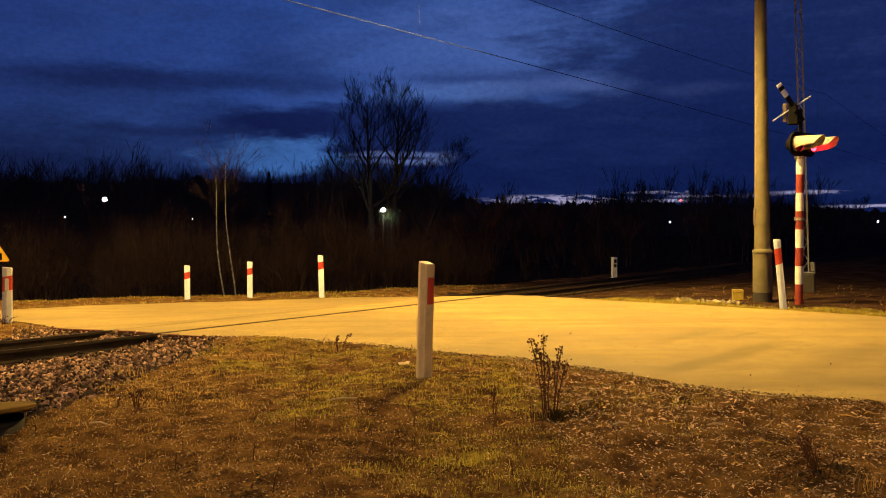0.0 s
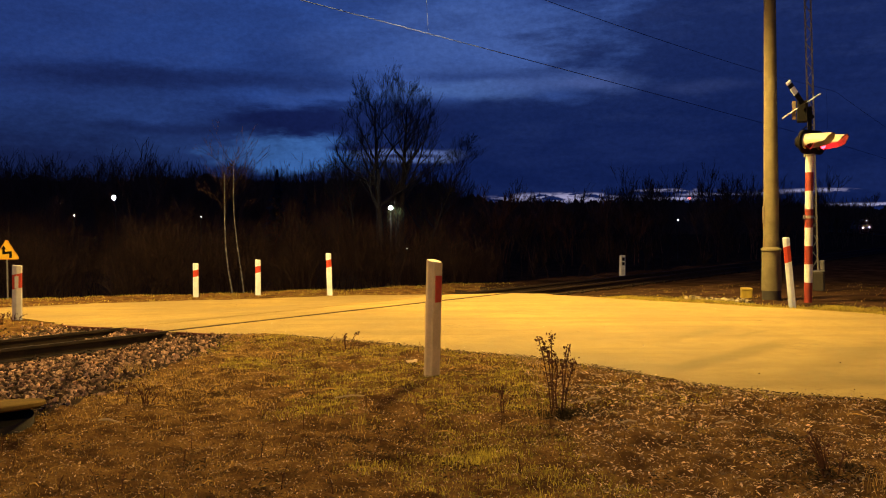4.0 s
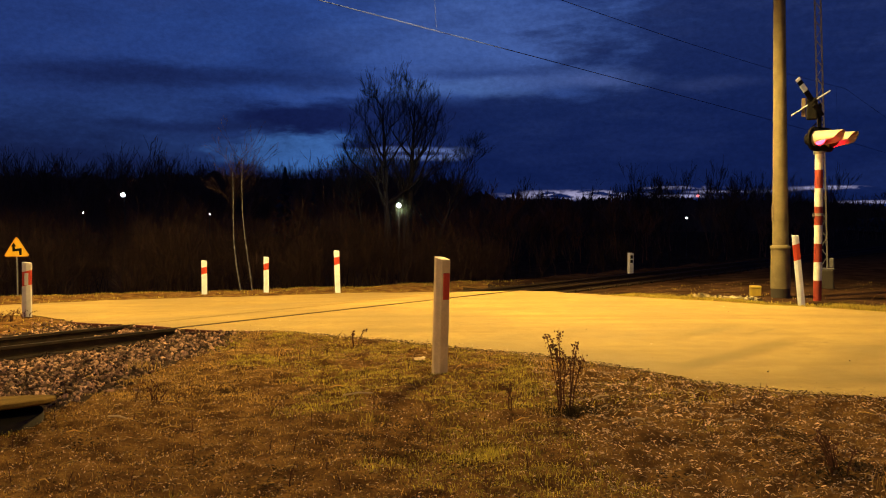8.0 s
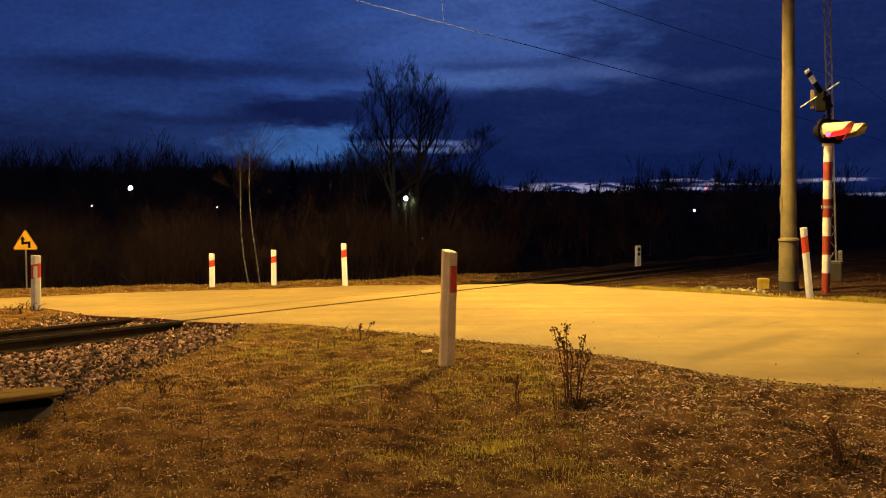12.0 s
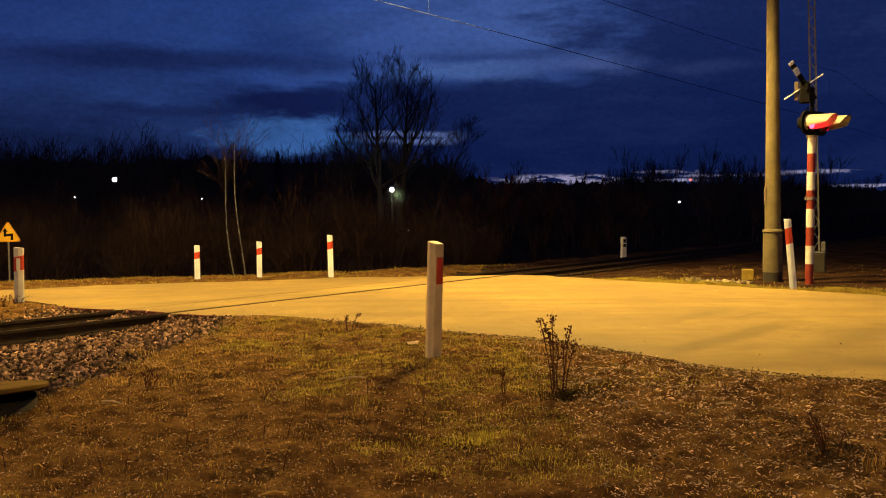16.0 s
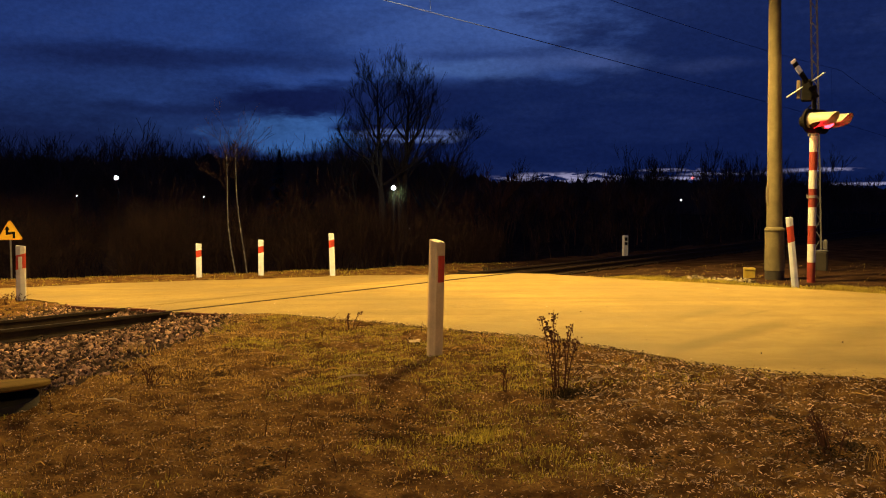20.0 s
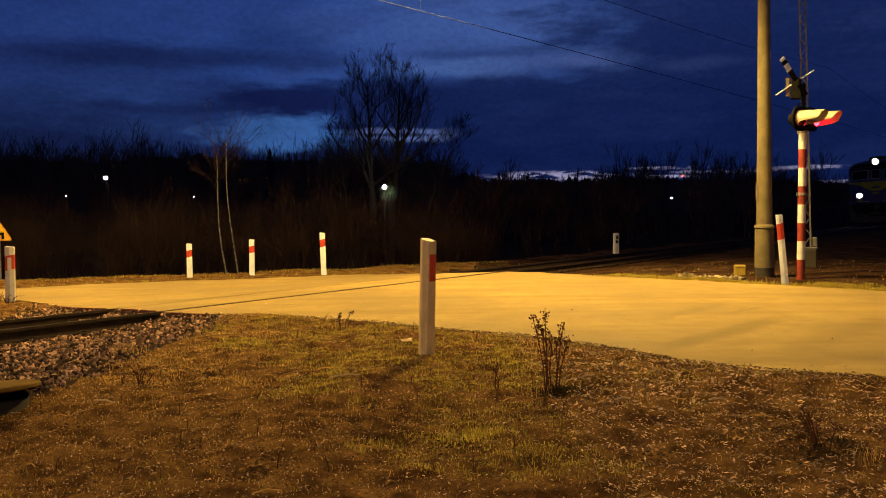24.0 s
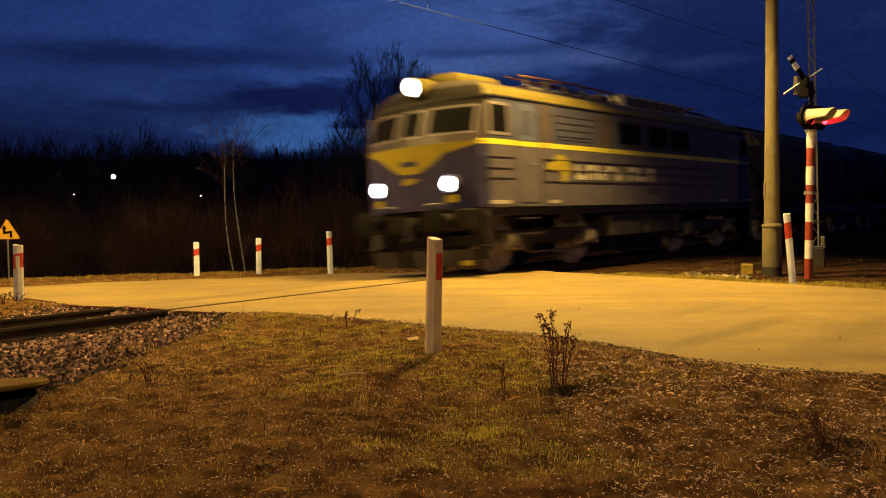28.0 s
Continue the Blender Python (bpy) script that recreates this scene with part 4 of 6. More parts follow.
def crossing_signal():
    """Flashing light signal at the crossing: banded mast, two hooded lamps on a dark board, a crossbuck above."""
    base = (6.97, 15.46)
    sig = thing("crossing_signal", "red and white banded mast with two hooded red lamps", "railway signal", Matrix.Translation((*base, 0.0)))
    r = 0.072
    z = -0.4
    edges = [0.32] + [0.32 + 0.337 * k for k in range(1, 8)]
    for k in range(8):
        top = edges[k]
        m = Mesh().lathe((0, 0, z), (0, 0, 1), [(0, r), (top - z, r)], 16)
        part("mast_band", m, M_REDPAINT if k % 2 == 0 else M_WHITEPAINT, sig, "red painted band" if k % 2 == 0 else "white painted band", True)
        z = top
    part("upper_mast", Mesh().lathe((0, 0, z), (0, 0, 1), [(0, 0.035), (0.85, 0.035), (0.87, 0.02)], 12), M_BLACK, sig, "", True)
    for zz in (1.50, 2.63):
        part("clamp", Mesh().lathe((0, 0, zz), (0, 0, 1), [(0, r + 0.012), (0.05, r + 0.012)], 16).box(-0.105, -0.075, -0.02, 0.02, zz - 0.01, zz + 0.06, 0.006), M_GALV, sig)
    # lamp unit: faces down the road
    face = radians(-54)
    unit = thing("lamp_unit", "black board carrying two hooded lamps", "", Matrix.Translation((0, 0, 2.89)) @ Matrix.Rotation(face, 4, "Z"))
    unit.parent = sig
    board = Mesh()
    out = []
    for k in range(28):
        a = 2 * math.pi * k / 28
        out.append((math.cos(a) * 0.22 + (0.23 if math.cos(a) > 0 else -0.23), math.sin(a) * 0.22))
    board.prism(out, 0, 0.02, 0.06)
    board.box(-0.10, 0.02, -0.10, 0.10, -0.18, 0.20, 0.02)
    part("backboard", board, M_BLACK, unit)
    part("cable", Mesh().tube([(-0.12, -0.05, 0.1), (-0.16, -0.05, 0.2), (-0.05, -0.02, 0.30)], 0.018, 6), M_BLACK, unit)
    part("cable", Mesh().tube([(-0.12, 0.08, -0.05), (-0.10, 0.1, -0.16), (0.0, 0.04, -0.2)], 0.018, 6), M_BLACK, unit)
    inserts = []
    for y in (-0.235, 0.235):
        hood, hood_in = Mesh(), Mesh()
        n, r0 = 20, 0.142
        for mm, rr, grow in ((hood, r0, 0.0), (hood_in, r0 - 0.006, 0.0)):
            rings = []
            for t in (0.0, 0.25, 0.5, 0.75, 1.0):
                ring = []
                for k in range(n + 1):
                    a = radians(-60) + radians(300) * k / n
                    length = 0.05 + (0.37 + 0.10 * math.sin(a)) * float(smooth01((math.sin(a) + 0.60 + 0.22 * math.cos(a)) / 0.42))
                    ring.append((0.06 + t * length, y + math.cos(a) * rr, math.sin(a) * rr - 0.02 * t))
                rings.append(ring)
            mm.loft(rings, caps=False, closed=False)
        part("visor", hood, M_VISOR, unit, "cream painted lamp hood", True)
        part("visor_lining", hood_in, M_VISORIN, unit, "dark inner face of the hood", True)
        part("lamp_case", Mesh().lathe((-0.10, y, 0), (1, 0, 0), [(0, 0.10), (0.08, 0.13), (0.20, 0.139), (0.21, 0.125), (0.18, 0.12)], 20), M_BLACK, unit, "", True)
        # the lens turns over in its case: one face lit, one dark
        me = Mesh().lathe((0, 0, 0), (1, 0, 0), [(0.001, 0.118), (0.012, 0.10), (0.018, 0.05), (0.019, 0.004)], 20).data("lens", True)
        me.materials.append(M_REDGLOW)
        ins = new("lamp_lens", me)
        ins.parent = unit
        ins.matrix_basis = pose(0.125, y, 0)
        tagged(ins, "round red signal lens, lit in turn")
        part("lens_back", Mesh().lathe((0, 0, 0), (-1, 0, 0), [(0.001, 0.122), (0.012, 0.11), (0.016, 0.004)], 20), M_REDGLASS, ins, "unlit dark red glass", True)
        inserts.append((ins, y))
    # crossbuck, seen from behind and along one of its boards
    buck = thing("crossbuck", "crossed narrow boards, white with dark backs", "", Matrix.Translation((-0.17, 0, 3.55)) @ Matrix.Rotation(radians(-24), 4, "Z"))
    buck.parent = sig

    def board(name, x0, x1, y0, y1, z0, z1, angle, mt, label):
        me = Mesh().box(x0, x1, y0, y1, z0, z1, 0.004).data(name)
        me.transform(Matrix.Rotation(radians(36 if name == "cross_board" else 0), 4, "Z") @ Matrix.Rotation(radians(angle), 4, "Y"))
        part(name, me, mt, buck, label)
    for x0, x1 in ((-0.38, -0.05), (0.05, 0.39)):
        board("board", x0, x1, -0.05, 0.07, -0.008, 0.008, -33, M_WHITE, "white board seen edge on")
    for x0, x1, mt, label in ((-0.54, -0.48, M_WHITE, "white board tip"), (-0.48, -0.40, M_BLACK, "dark band across a board"), (-0.40, -0.26, M_WHITE, "white board"), (-0.26, -0.05, M_BLACK, "dark back of a board"),
                              (0.05, 0.30, M_BLACK, "dark back of a board")):
        board("cross_board", x0, x1, -0.09, -0.075, -0.055, 0.055, 52, mt, label)
    part("bracket", Mesh().box(-0.07, 0.12, -0.05, 0.05, -0.30, 0.10, 0.02), M_BLACK, buck, "dark bracket")
    part("side_plate", Mesh().box(-0.15, -0.08, -0.01, 0.02, -0.24, 0.10, 0.008), M_SLEEPER, buck, "narrow tan box")
    return inserts


def concrete_pole():
    p = thing("concrete_pole", "tapered spun concrete pole with a collar near its foot", "pole", Matrix.Translation((6.49, 15.94, 0)) @ Matrix.Rotation(radians(-0.9), 4, "Y"))
    part("base", Mesh().lathe((0, 0, 0), (0, 0, 1), [(-0.5, 0.175), (0.14, 0.175)], 24), M_DARKBASE, p, "tarred foot", True)
    part("lower_shaft", Mesh().lathe((0, 0, 0.14), (0, 0, 1), [(0, 0.182), (0.745, 0.174)], 24), M_CONCRETE, p, "", True)
    part("collar", Mesh().lathe((0, 0, 0.885), (0, 0, 1), [(0, 0.174), (0.012, 0.188), (0.045, 0.186), (0.075, 0.150)], 24), M_CONCRETE, p, "", True)
    part("shaft", Mesh().lathe((0, 0, 0.958), (0, 0, 1), [(0, 0.147), (1.4, 0.132), (3.0, 0.118), (5.2, 0.105), (9.0, 0.09), (9.02, 0.08)], 24), M_CONCRETE, p, "", True)
    part("number_plate", Mesh().box(-0.148, -0.138, -0.05, 0.05, 1.42, 1.74, 0.003), M_SLEEPER, p, "narrow grey plate")
    lx, ly, lz = LAMPS[0][0]
    dx, dy = lx - 6.49, ly - 15.94
    part("lamp_arm", Mesh().tube([(0, 0, lz - 0.9), (dx * 0.08, dy * 0.08, lz - 0.2), (dx * 0.3, dy * 0.3, lz + 0.2), (dx * 0.6, dy * 0.6, lz + 0.28), (dx * 0.93, dy * 0.93, lz + 0.1)], 0.03, 8), M_GALV, p, "", True)
    luminaire(p, dx, dy, lz, math.atan2(dy, dx))


def luminaire(parent, dx, dy, lz, a):
    head = Mesh().loft([[(u, v * 0.5 * w, h) for u, v in ((-0.30, -0.5), (-0.22, -1), (0.25, -1), (0.36, -0.5), (0.36, 0.5), (0.25, 1), (-0.22, 1), (-0.30, 0.5))]
                        for w, h in ((0.30, 0.0), (0.32, 0.05), (0.22, 0.13))])
    me = head.data("lamp_head")
    mt = Matrix.Translation((dx, dy, lz)) @ Matrix.Rotation(a, 4, "Z")
    me.transform(mt)
    part("lamp_head", me, M_GALV, parent)
    me = Mesh().box(-0.18, 0.22, -0.11, 0.11, -0.03, -0.002, 0.012).data("lamp_glass")
    me.transform(mt)
    part("lamp_glass", me, M_SODIUM, parent, "glowing orange lamp glass").visible_shadow = False


def street_lamp(lamp, ox, oy, label):
    lx, ly, lz = lamp[0]
    bx, by = lx + ox, ly + oy
    z = at_ground(bx, by)
    p = thing("street_lamp", label, "street lamp", Matrix.Translation((bx, by, z)), "street lamps along the road")
    part("shaft", Mesh().lathe((0, 0, 0), (0, 0, 1), [(-0.3, 0.14), (0.8, 0.13), (lz - z - 0.3, 0.07)], 16), M_CONCRETE, p, "", True)
    dx, dy = lx - bx, ly - by
    part("lamp_arm", Mesh().tube([(0, 0, lz - 0.4 - z), (0, 0, lz + 0.1 - z), (dx * 0.4, dy * 0.4, lz + 0.3 - z), (dx * 0.93, dy * 0.93, lz + 0.1 - z)], 0.03, 8), M_GALV, p, "", True)
    luminaire(p, dx, dy, lz - z, math.atan2(dy, dx))


def lattice_mast():
    """A slender lattice mast of the overhead line behind the signal."""
    x, y = 8.25, 17.95
    p = thing("lattice_mast", "slender steel lattice mast on a concrete footing", "mast", Matrix.Translation((x, y, 0)) @ Matrix.Rotation(radians(-2.2), 4, "Y") @ Matrix.Rotation(radians(-20), 4, "Z"))
    # dark colour stands in for the weak light on the footing
    part("footing", Mesh().box(-0.17, 0.17, -0.17, 0.17, -0.4, 0.38, 0.03), M_DARKBASE, p, "low concrete footing")
    part("foot_plate", Mesh().box(-0.19, 0.19, -0.15, 0.15, 0.38, 0.405, 0.01).box(0.09, 0.19, -0.05, 0.05, 0.405, 0.62, 0.02), M_LATTICE, p)
    w, top = 0.058, 8.6
    for a in (-1, 1):
        for b in (-1, 1):
            part("leg", Mesh().box(a * w - 0.013, a * w + 0.013, b * w * 0.8 - 0.013, b * w * 0.8 + 0.013, 0.4, top), M_LATTICE, p)
    flip = 1
    z = 0.45
    while z < top - 0.25:
        for b in (-1, 1):
            part("brace", Mesh().tube([(-w * flip, b * w * 0.8, z), (w * flip, b * w * 0.8, z + 0.2)], 0.007, 4), M_LATTICE, p)
        flip = -flip
        z += 0.2
    part("marker_plate", Mesh().box(-0.16, -0.09, -0.09, -0.075, 1.9, 2.15), M_WHITEPAINT, p)


def overhead_wires():
    """Contact wire and messenger wire above the line, with droppers."""
    def span(z_of, lat, s0, s1, n):
        return [on_track(s, lat) * 1 + Vector((0, 0, z_of(s))) for s in np.linspace(s0, s1, n)]
    z_low = 5.12
    solid("contact_wire", Mesh().tube(span(lambda s: z_low, -0.05, -25, 130, 120), 0.009, 5), M_WIRE, "thin overhead contact wire above the track", "wire", "", True)

    def sag(s):
        u = ((s - 12 + 30) % 60) / 60
        return 6.62 + 0.95 * (2 * u - 1) ** 2
    solid("messenger_wire", Mesh().tube(span(sag, 0.05, -25, 130, 160), 0.008, 5), M_WIRE, "thin messenger wire of the overhead line", "wire", "", True)
    for s in list((12.4, 40.4)):
        solid("dropper", Mesh().tube([on_track(s, -0.05) + Vector((0, 0, z_low)), on_track(s, 0.05) + Vector((0, 0, sag(s)))], 0.004, 4), M_WIRE,
              "short dropper wire between two wires", "wire")


def warning_sign():
    d = 24.0
    x = (41.5 - 784) / 1500 * d
    p = thing("warning_sign", "yellow triangular double bend sign on a pole", "road sign", Matrix.Translation((x, d, 0.44)) @ Matrix.Rotation(radians(12), 4, "Z"))
    w, h = 0.34, 0.59

    def tri(k, r):
        pts = []
        for cx_, cz_, a0 in ((-w * k + r * 1.6, r, 210), (w * k - r * 1.6, r, -30), (0, h * k - r * 2, 90)):
            for t in (-55, -20, 20, 55):
                a = radians(a0 + t)
                pts.append((cx_ + math.cos(a) * r, cz_ + math.sin(a) * r))
        return pts
    cz = 0.197
    part("plate", Mesh().prism(tri(1.0, 0.04), 1, -0.004, 0.012), M_SIGN, p, "yellow sign face")
    rim = Mesh()
    o, i = tri(1.0, 0.04), [(a * 0.90, (b - cz) * 0.90 + cz) for a, b in tri(1.0, 0.04)]
    n = len(o)
    rim.add([(a, -0.0075, b) for a, b in o] + [(a, -0.0075, b) for a, b in i], [(k, (k + 1) % n, n + (k + 1) % n, n + k) for k in range(n)])
    part("rim", rim, mat("sign_rim", (0.72, 0.30, 0.02), 0.5, 0, 0.1), p, "orange-red rim")
    arrow = Mesh()
    path = [(0.10, 0.075), (0.10, 0.20), (-0.075, 0.18), (-0.075, 0.30)]
    for (a0, b0), (a1, b1) in zip(path, path[1:]):
        dx, dz = a1 - a0, b1 - b0
        l = math.hypot(dx, dz)
        nx, nz = -dz / l * 0.034, dx / l * 0.034
        ex, ez = dx / l * 0.03, dz / l * 0.03
        arrow.prism([(a0 + nx - ex, b0 + nz - ez), (a1 + nx + ex, b1 + nz + ez), (a1 - nx + ex, b1 - nz + ez), (a0 - nx - ex, b0 - nz - ez)], 1, -0.014, -0.008)
    arrow.prism([(-0.145, 0.285), (-0.005, 0.285), (-0.075, 0.395)], 1, -0.014, -0.008)
    part("bend_symbol", arrow, M_BLACK, p, "black double bend arrow")
    part("pole", Mesh().lathe((0, 0.03, -2.6), (0, 0, 1), [(0, 0.024), (3.0, 0.024)], 10), M_GALV, p, "grey steel pole", True)


def small_road_things():
    guide_post(-0.01, 7.89, 0.0, 1.085, -48, 1.5, "tall white guide post with a red reflector on the verge", 0.20, 0.112, side=True)
    guide_post(-2.30, 19.55, -0.24, 0.99, 8, -1.5, "white guide post with red band at the road edge", 0.17, 0.125)
    guide_post(-3.98, 19.7, -0.24, 0.84, 8, 0.3, "short white guide post with red band in the grass", 0.15, 0.12)
    guide_post(-5.28, 19.2, -0.24, 0.78, 8, 0.0, "short white guide post with red band by the road", 0.15, 0.12)
    guide_post(-7.05, 14.55, -0.20, 0.93, 14, 1.0, "weathered guide post with a red reflector plate", 0.25, 0.15, dot=True)
    guide_post(6.16, 14.25, -0.02, 1.20, -22, -6.0, "leaning white guide post with broad red band", 0.27, 0.115)
    # yellow painted marker block
    b = thing("marker_block", "small yellow painted concrete block", "marker", Matrix.Translation((6.20, 16.45, -0.05)) @ Matrix.Rotation(radians(-14), 4, "Z"))
    part("block", Mesh().box(-0.10, 0.10, -0.10, 0.10, -0.1, 0.16, 0.012), M_YELLOW, b)
    part("top", Mesh().loft([[(a * k, c * k, z) for a, c in ((-0.105, -0.105), (0.105, -0.105), (0.105, 0.105), (-0.105, 0.105))] for k, z in ((1, 0.16), (0.96, 0.195), (0.5, 0.205))]), M_YELLOW, b)
    rub, rr = Mesh(), random.Random(9)
    for _ in range(70):
        x, y, r = rr.uniform(4.85, 6.0), rr.gauss(15.75, 0.10), rr.uniform(0.015, 0.05)
        tm = Euler((rr.uniform(0, 6), rr.uniform(0, 6), rr.uniform(0, 6))).to_matrix()
        o = Vector((x, y + (5.4 - x) * 0.25, at_ground(x, y) + r * 0.4))
        rub.add([o + tm @ (Vector(v) * r) for v in ((-1, -0.6, -0.5), (1, -0.7, -0.4), (0.8, 0.8, -0.5), (-0.7, 0.9, -0.4), (0.1, 0, 0.7))], [(0, 1, 4), (1, 2, 4), (2, 3, 4), (3, 0, 4), (3, 2, 1, 0)])
    solid("rubble", rub, M_RUBBLE, "pale broken stones beside the yellow block", "rubble", "stuff")
    # distance post on the far side of the line
    h = thing("distance_post", "small pale concrete railway distance post", "marker post", Matrix.Translation((6.15, 26.9, -0.32)) @ Matrix.Rotation(radians(20), 4, "Z"))
    part("post", Mesh().box(-0.085, 0.085, -0.06, 0.06, -0.3, 0.72, 0.015), M_WHITEPAINT, h)
    for z0, z1 in ((0.40, 0.50), (0.54, 0.65)):
        part("mark", Mesh().box(-0.045, 0.045, -0.066, -0.0605, z0, z1), M_BLACK, h, "black mark")
    # a torn scrap of paper and bleached sticks lying in the turf
    rr = random.Random(31)
    x, y = -0.24, 8.45
    scrap = Mesh().add([(x + 0.022 * i + rr.gauss(0, 0.004), y + 0.03 * j + rr.gauss(0, 0.004), at_ground(x, y) + 0.022 + rr.uniform(0, 0.025)) for j in range(4) for i in range(6)],
                       [(j * 6 + i, j * 6 + i + 1, j * 6 + i + 7, j * 6 + i + 6) for j in range(3) for i in range(5)])
    paper = solid("paper_scrap", scrap, M_STRAW, "crumpled pale scrap of paper in the grass", "litter")
    paper.modifiers.new("thickness", "SOLIDIFY").thickness = 0.002
    for x, y, l, a in ((-0.66, 7.0, 0.25, 0.25), (1.40, 5.9, 0.12, 0.1), (1.33, 6.85, 0.15, 0.45), (-2.35, 6.2, 0.20, -0.5), (2.1, 6.0, 0.10, 0.0)):
        z = at_ground(x, y) + 0.03
        solid("stick", Mesh().tube([(x - math.cos(a) * l / 2, y - math.sin(a) * l / 2, z), (x, y + 0.008, z + 0.012), (x + math.cos(a) * l / 2, y + math.sin(a) * l / 2, z + 0.004)], [0.007, 0.008, 0.005], 6),
              M_STRAW, "bleached broken stick lying on the turf", "stick", "", True)
    # round concrete well cover
    c = thing("well_cover", "round concrete well cover raised over the turf", "well cover", Matrix.Translation((-3.36, 5.98, 0.0)))
    me = Mesh().lathe((0, 0, -0.045), (0, 0, 1), [(0, 0.58), (0.012, 0.60), (0.034, 0.60), (0.044, 0.585), (0.045, 0.01)], 48).data("lid")
    me.transform(Matrix.Translation((0, 0, 0.135)) @ Matrix.Rotation(radians(-3.5), 4, "Y") @ Matrix.Rotation(radians(-7), 4, "X"))
    part("lid", me, M_LID, c, "worn concrete lid")
    # the ring's near-black colour holds the shade under the lid
    part("ring", Mesh().lathe((0, 0, -0.4), (0, 0, 1), [(0, 0.52), (0.44, 0.52)], 32), M_DARKBASE, c, "ring under the lid, shade in its dark colour", True)


def weed(x, y, height, stems, seed, spread=0.08, label="withered dark brown dock weed on the verge", mound=0):
    rng = random.Random(seed)
    z = at_ground(x, y)
    p = thing("dry_weed", label, "weed", Matrix.Translation((x, y, z)), "withered weeds on the verge")
    for k in range(stems):
        dx, dy = rng.uniform(-1, 1) * spread, rng.uniform(-1, 1) * spread * 0.7
        h = height * rng.uniform(0.62, 1.0) if k else height
        path = [(dx * 0.5, dy * 0.5, -0.03), (dx * 0.8 + rng.gauss(0, 0.008), dy * 0.8, h * 0.4), (dx * 1.2 + rng.gauss(0, 0.012), dy * 1.1, h * 0.75), (dx * 1.6 + rng.gauss(0, 0.02), dy * 1.4, h)]
        m = Mesh().tube(path, [0.006, 0.005, 0.004, 0.002], 5)
        stem = part("stem", m, M_WEED, p)
        clump = Mesh()
        for _ in range(int(46 * (h / 0.5))):
            t = rng.uniform(0.12, 1.0) if rng.random() < 0.35 else rng.uniform(0.55, 1.0)
            i = min(2, int(t * 3))
            f = t * 3 - i
            q = Vector(path[i]).lerp(Vector(path[i + 1]), f)
            r = rng.uniform(0.005, 0.014)
            o = q + Vector((rng.gauss(0, 0.014), rng.gauss(0, 0.014), rng.gauss(0, 0.008)))
            tm = Euler((rng.uniform(0, 6), rng.uniform(0, 6), rng.uniform(0, 6))).to_matrix()
            clump.add([o + tm @ (Vector(v) * r) for v in ((-1, 0, 0), (0, -0.6, 0.4), (1, 0, 0), (0, 0.6, 0.4), (0, 0, -0.7))],
                      [(0, 1, 3), (1, 2, 3), (0, 4, 1), (1, 4, 2), (2, 4, 3), (3, 4, 0)])
        tagged(part("seed_head", clump, M_WEED, stem, "crumpled brown seeds and leaves"), kind="stuff")


    if mound:
        # the low mound of rotten leaves round its foot
        heap = Mesh()
        for _ in range(mound):
            a, q = rng.uniform(0, 6.28), rng.random() ** 0.6
            r = rng.uniform(0.009, 0.020)
            o = Vector((0.05 + 0.20 * q * math.cos(a), 0.12 * q * math.sin(a), 0.01 + 0.075 * rng.random() * (1 - q * 0.7)))
            tm = Euler((rng.uniform(-0.9, 0.9), rng.uniform(-0.9, 0.9), rng.uniform(0, 6))).to_matrix()
            heap.add([o + tm @ (Vector(v) * r) for v in ((-1.2, 0, 0), (0, -0.5, 0.3), (1.2, 0, 0), (0, 0.5, 0.3))], [(0, 1, 2), (0, 2, 3)])
        tagged(part("basal_leaves", heap, M_HERB, p, "rotten dark leaves round the foot"), kind="stuff")


def grow(m, p, d, length, radius, depth, rng, sides=5, up=0.12, kids=(3, 4), angle=0.55, short=0.66, minr=0.004):
    """A limb with its twigs."""
    segs = 3 if depth > 2 else 2
    path, radii = [p.copy()], [radius]
    q, dd = p.copy(), d.copy()
    tip = max(minr, radius * 0.55)
    for k in range(segs):
        dd = (dd + Vector((rng.gauss(0, 0.13), rng.gauss(0, 0.13), rng.gauss(0, 0.06) + up))).normalized()
        q = q + dd * (length / segs)
        path.append(q.copy())
        radii.append(radius + (tip - radius) * (k + 1) / segs)
    m.tube(path, radii, max(3, sides), False)
    if depth == 0:
        return
    n = rng.randint(*kids)
    for k in range(n):
        t = rng.uniform(0.35, 1.0) if k else 1.0
        i = min(segs - 1, int(t * segs))
        o = path[i].lerp(path[i + 1], t * segs - i)
        side = Vector((rng.gauss(0, 1), rng.gauss(0, 1), rng.gauss(0, 0.5))).normalized()
        nd = (dd * math.cos(angle) + side * math.sin(angle) * rng.uniform(0.6, 1.25)).normalized()
        grow(m, o, nd, length * short * rng.uniform(0.75, 1.15), max(minr, tip * (0.95 if k == 0 else 0.7)), depth - 1, rng, sides - 1, up, kids, angle, short, minr)


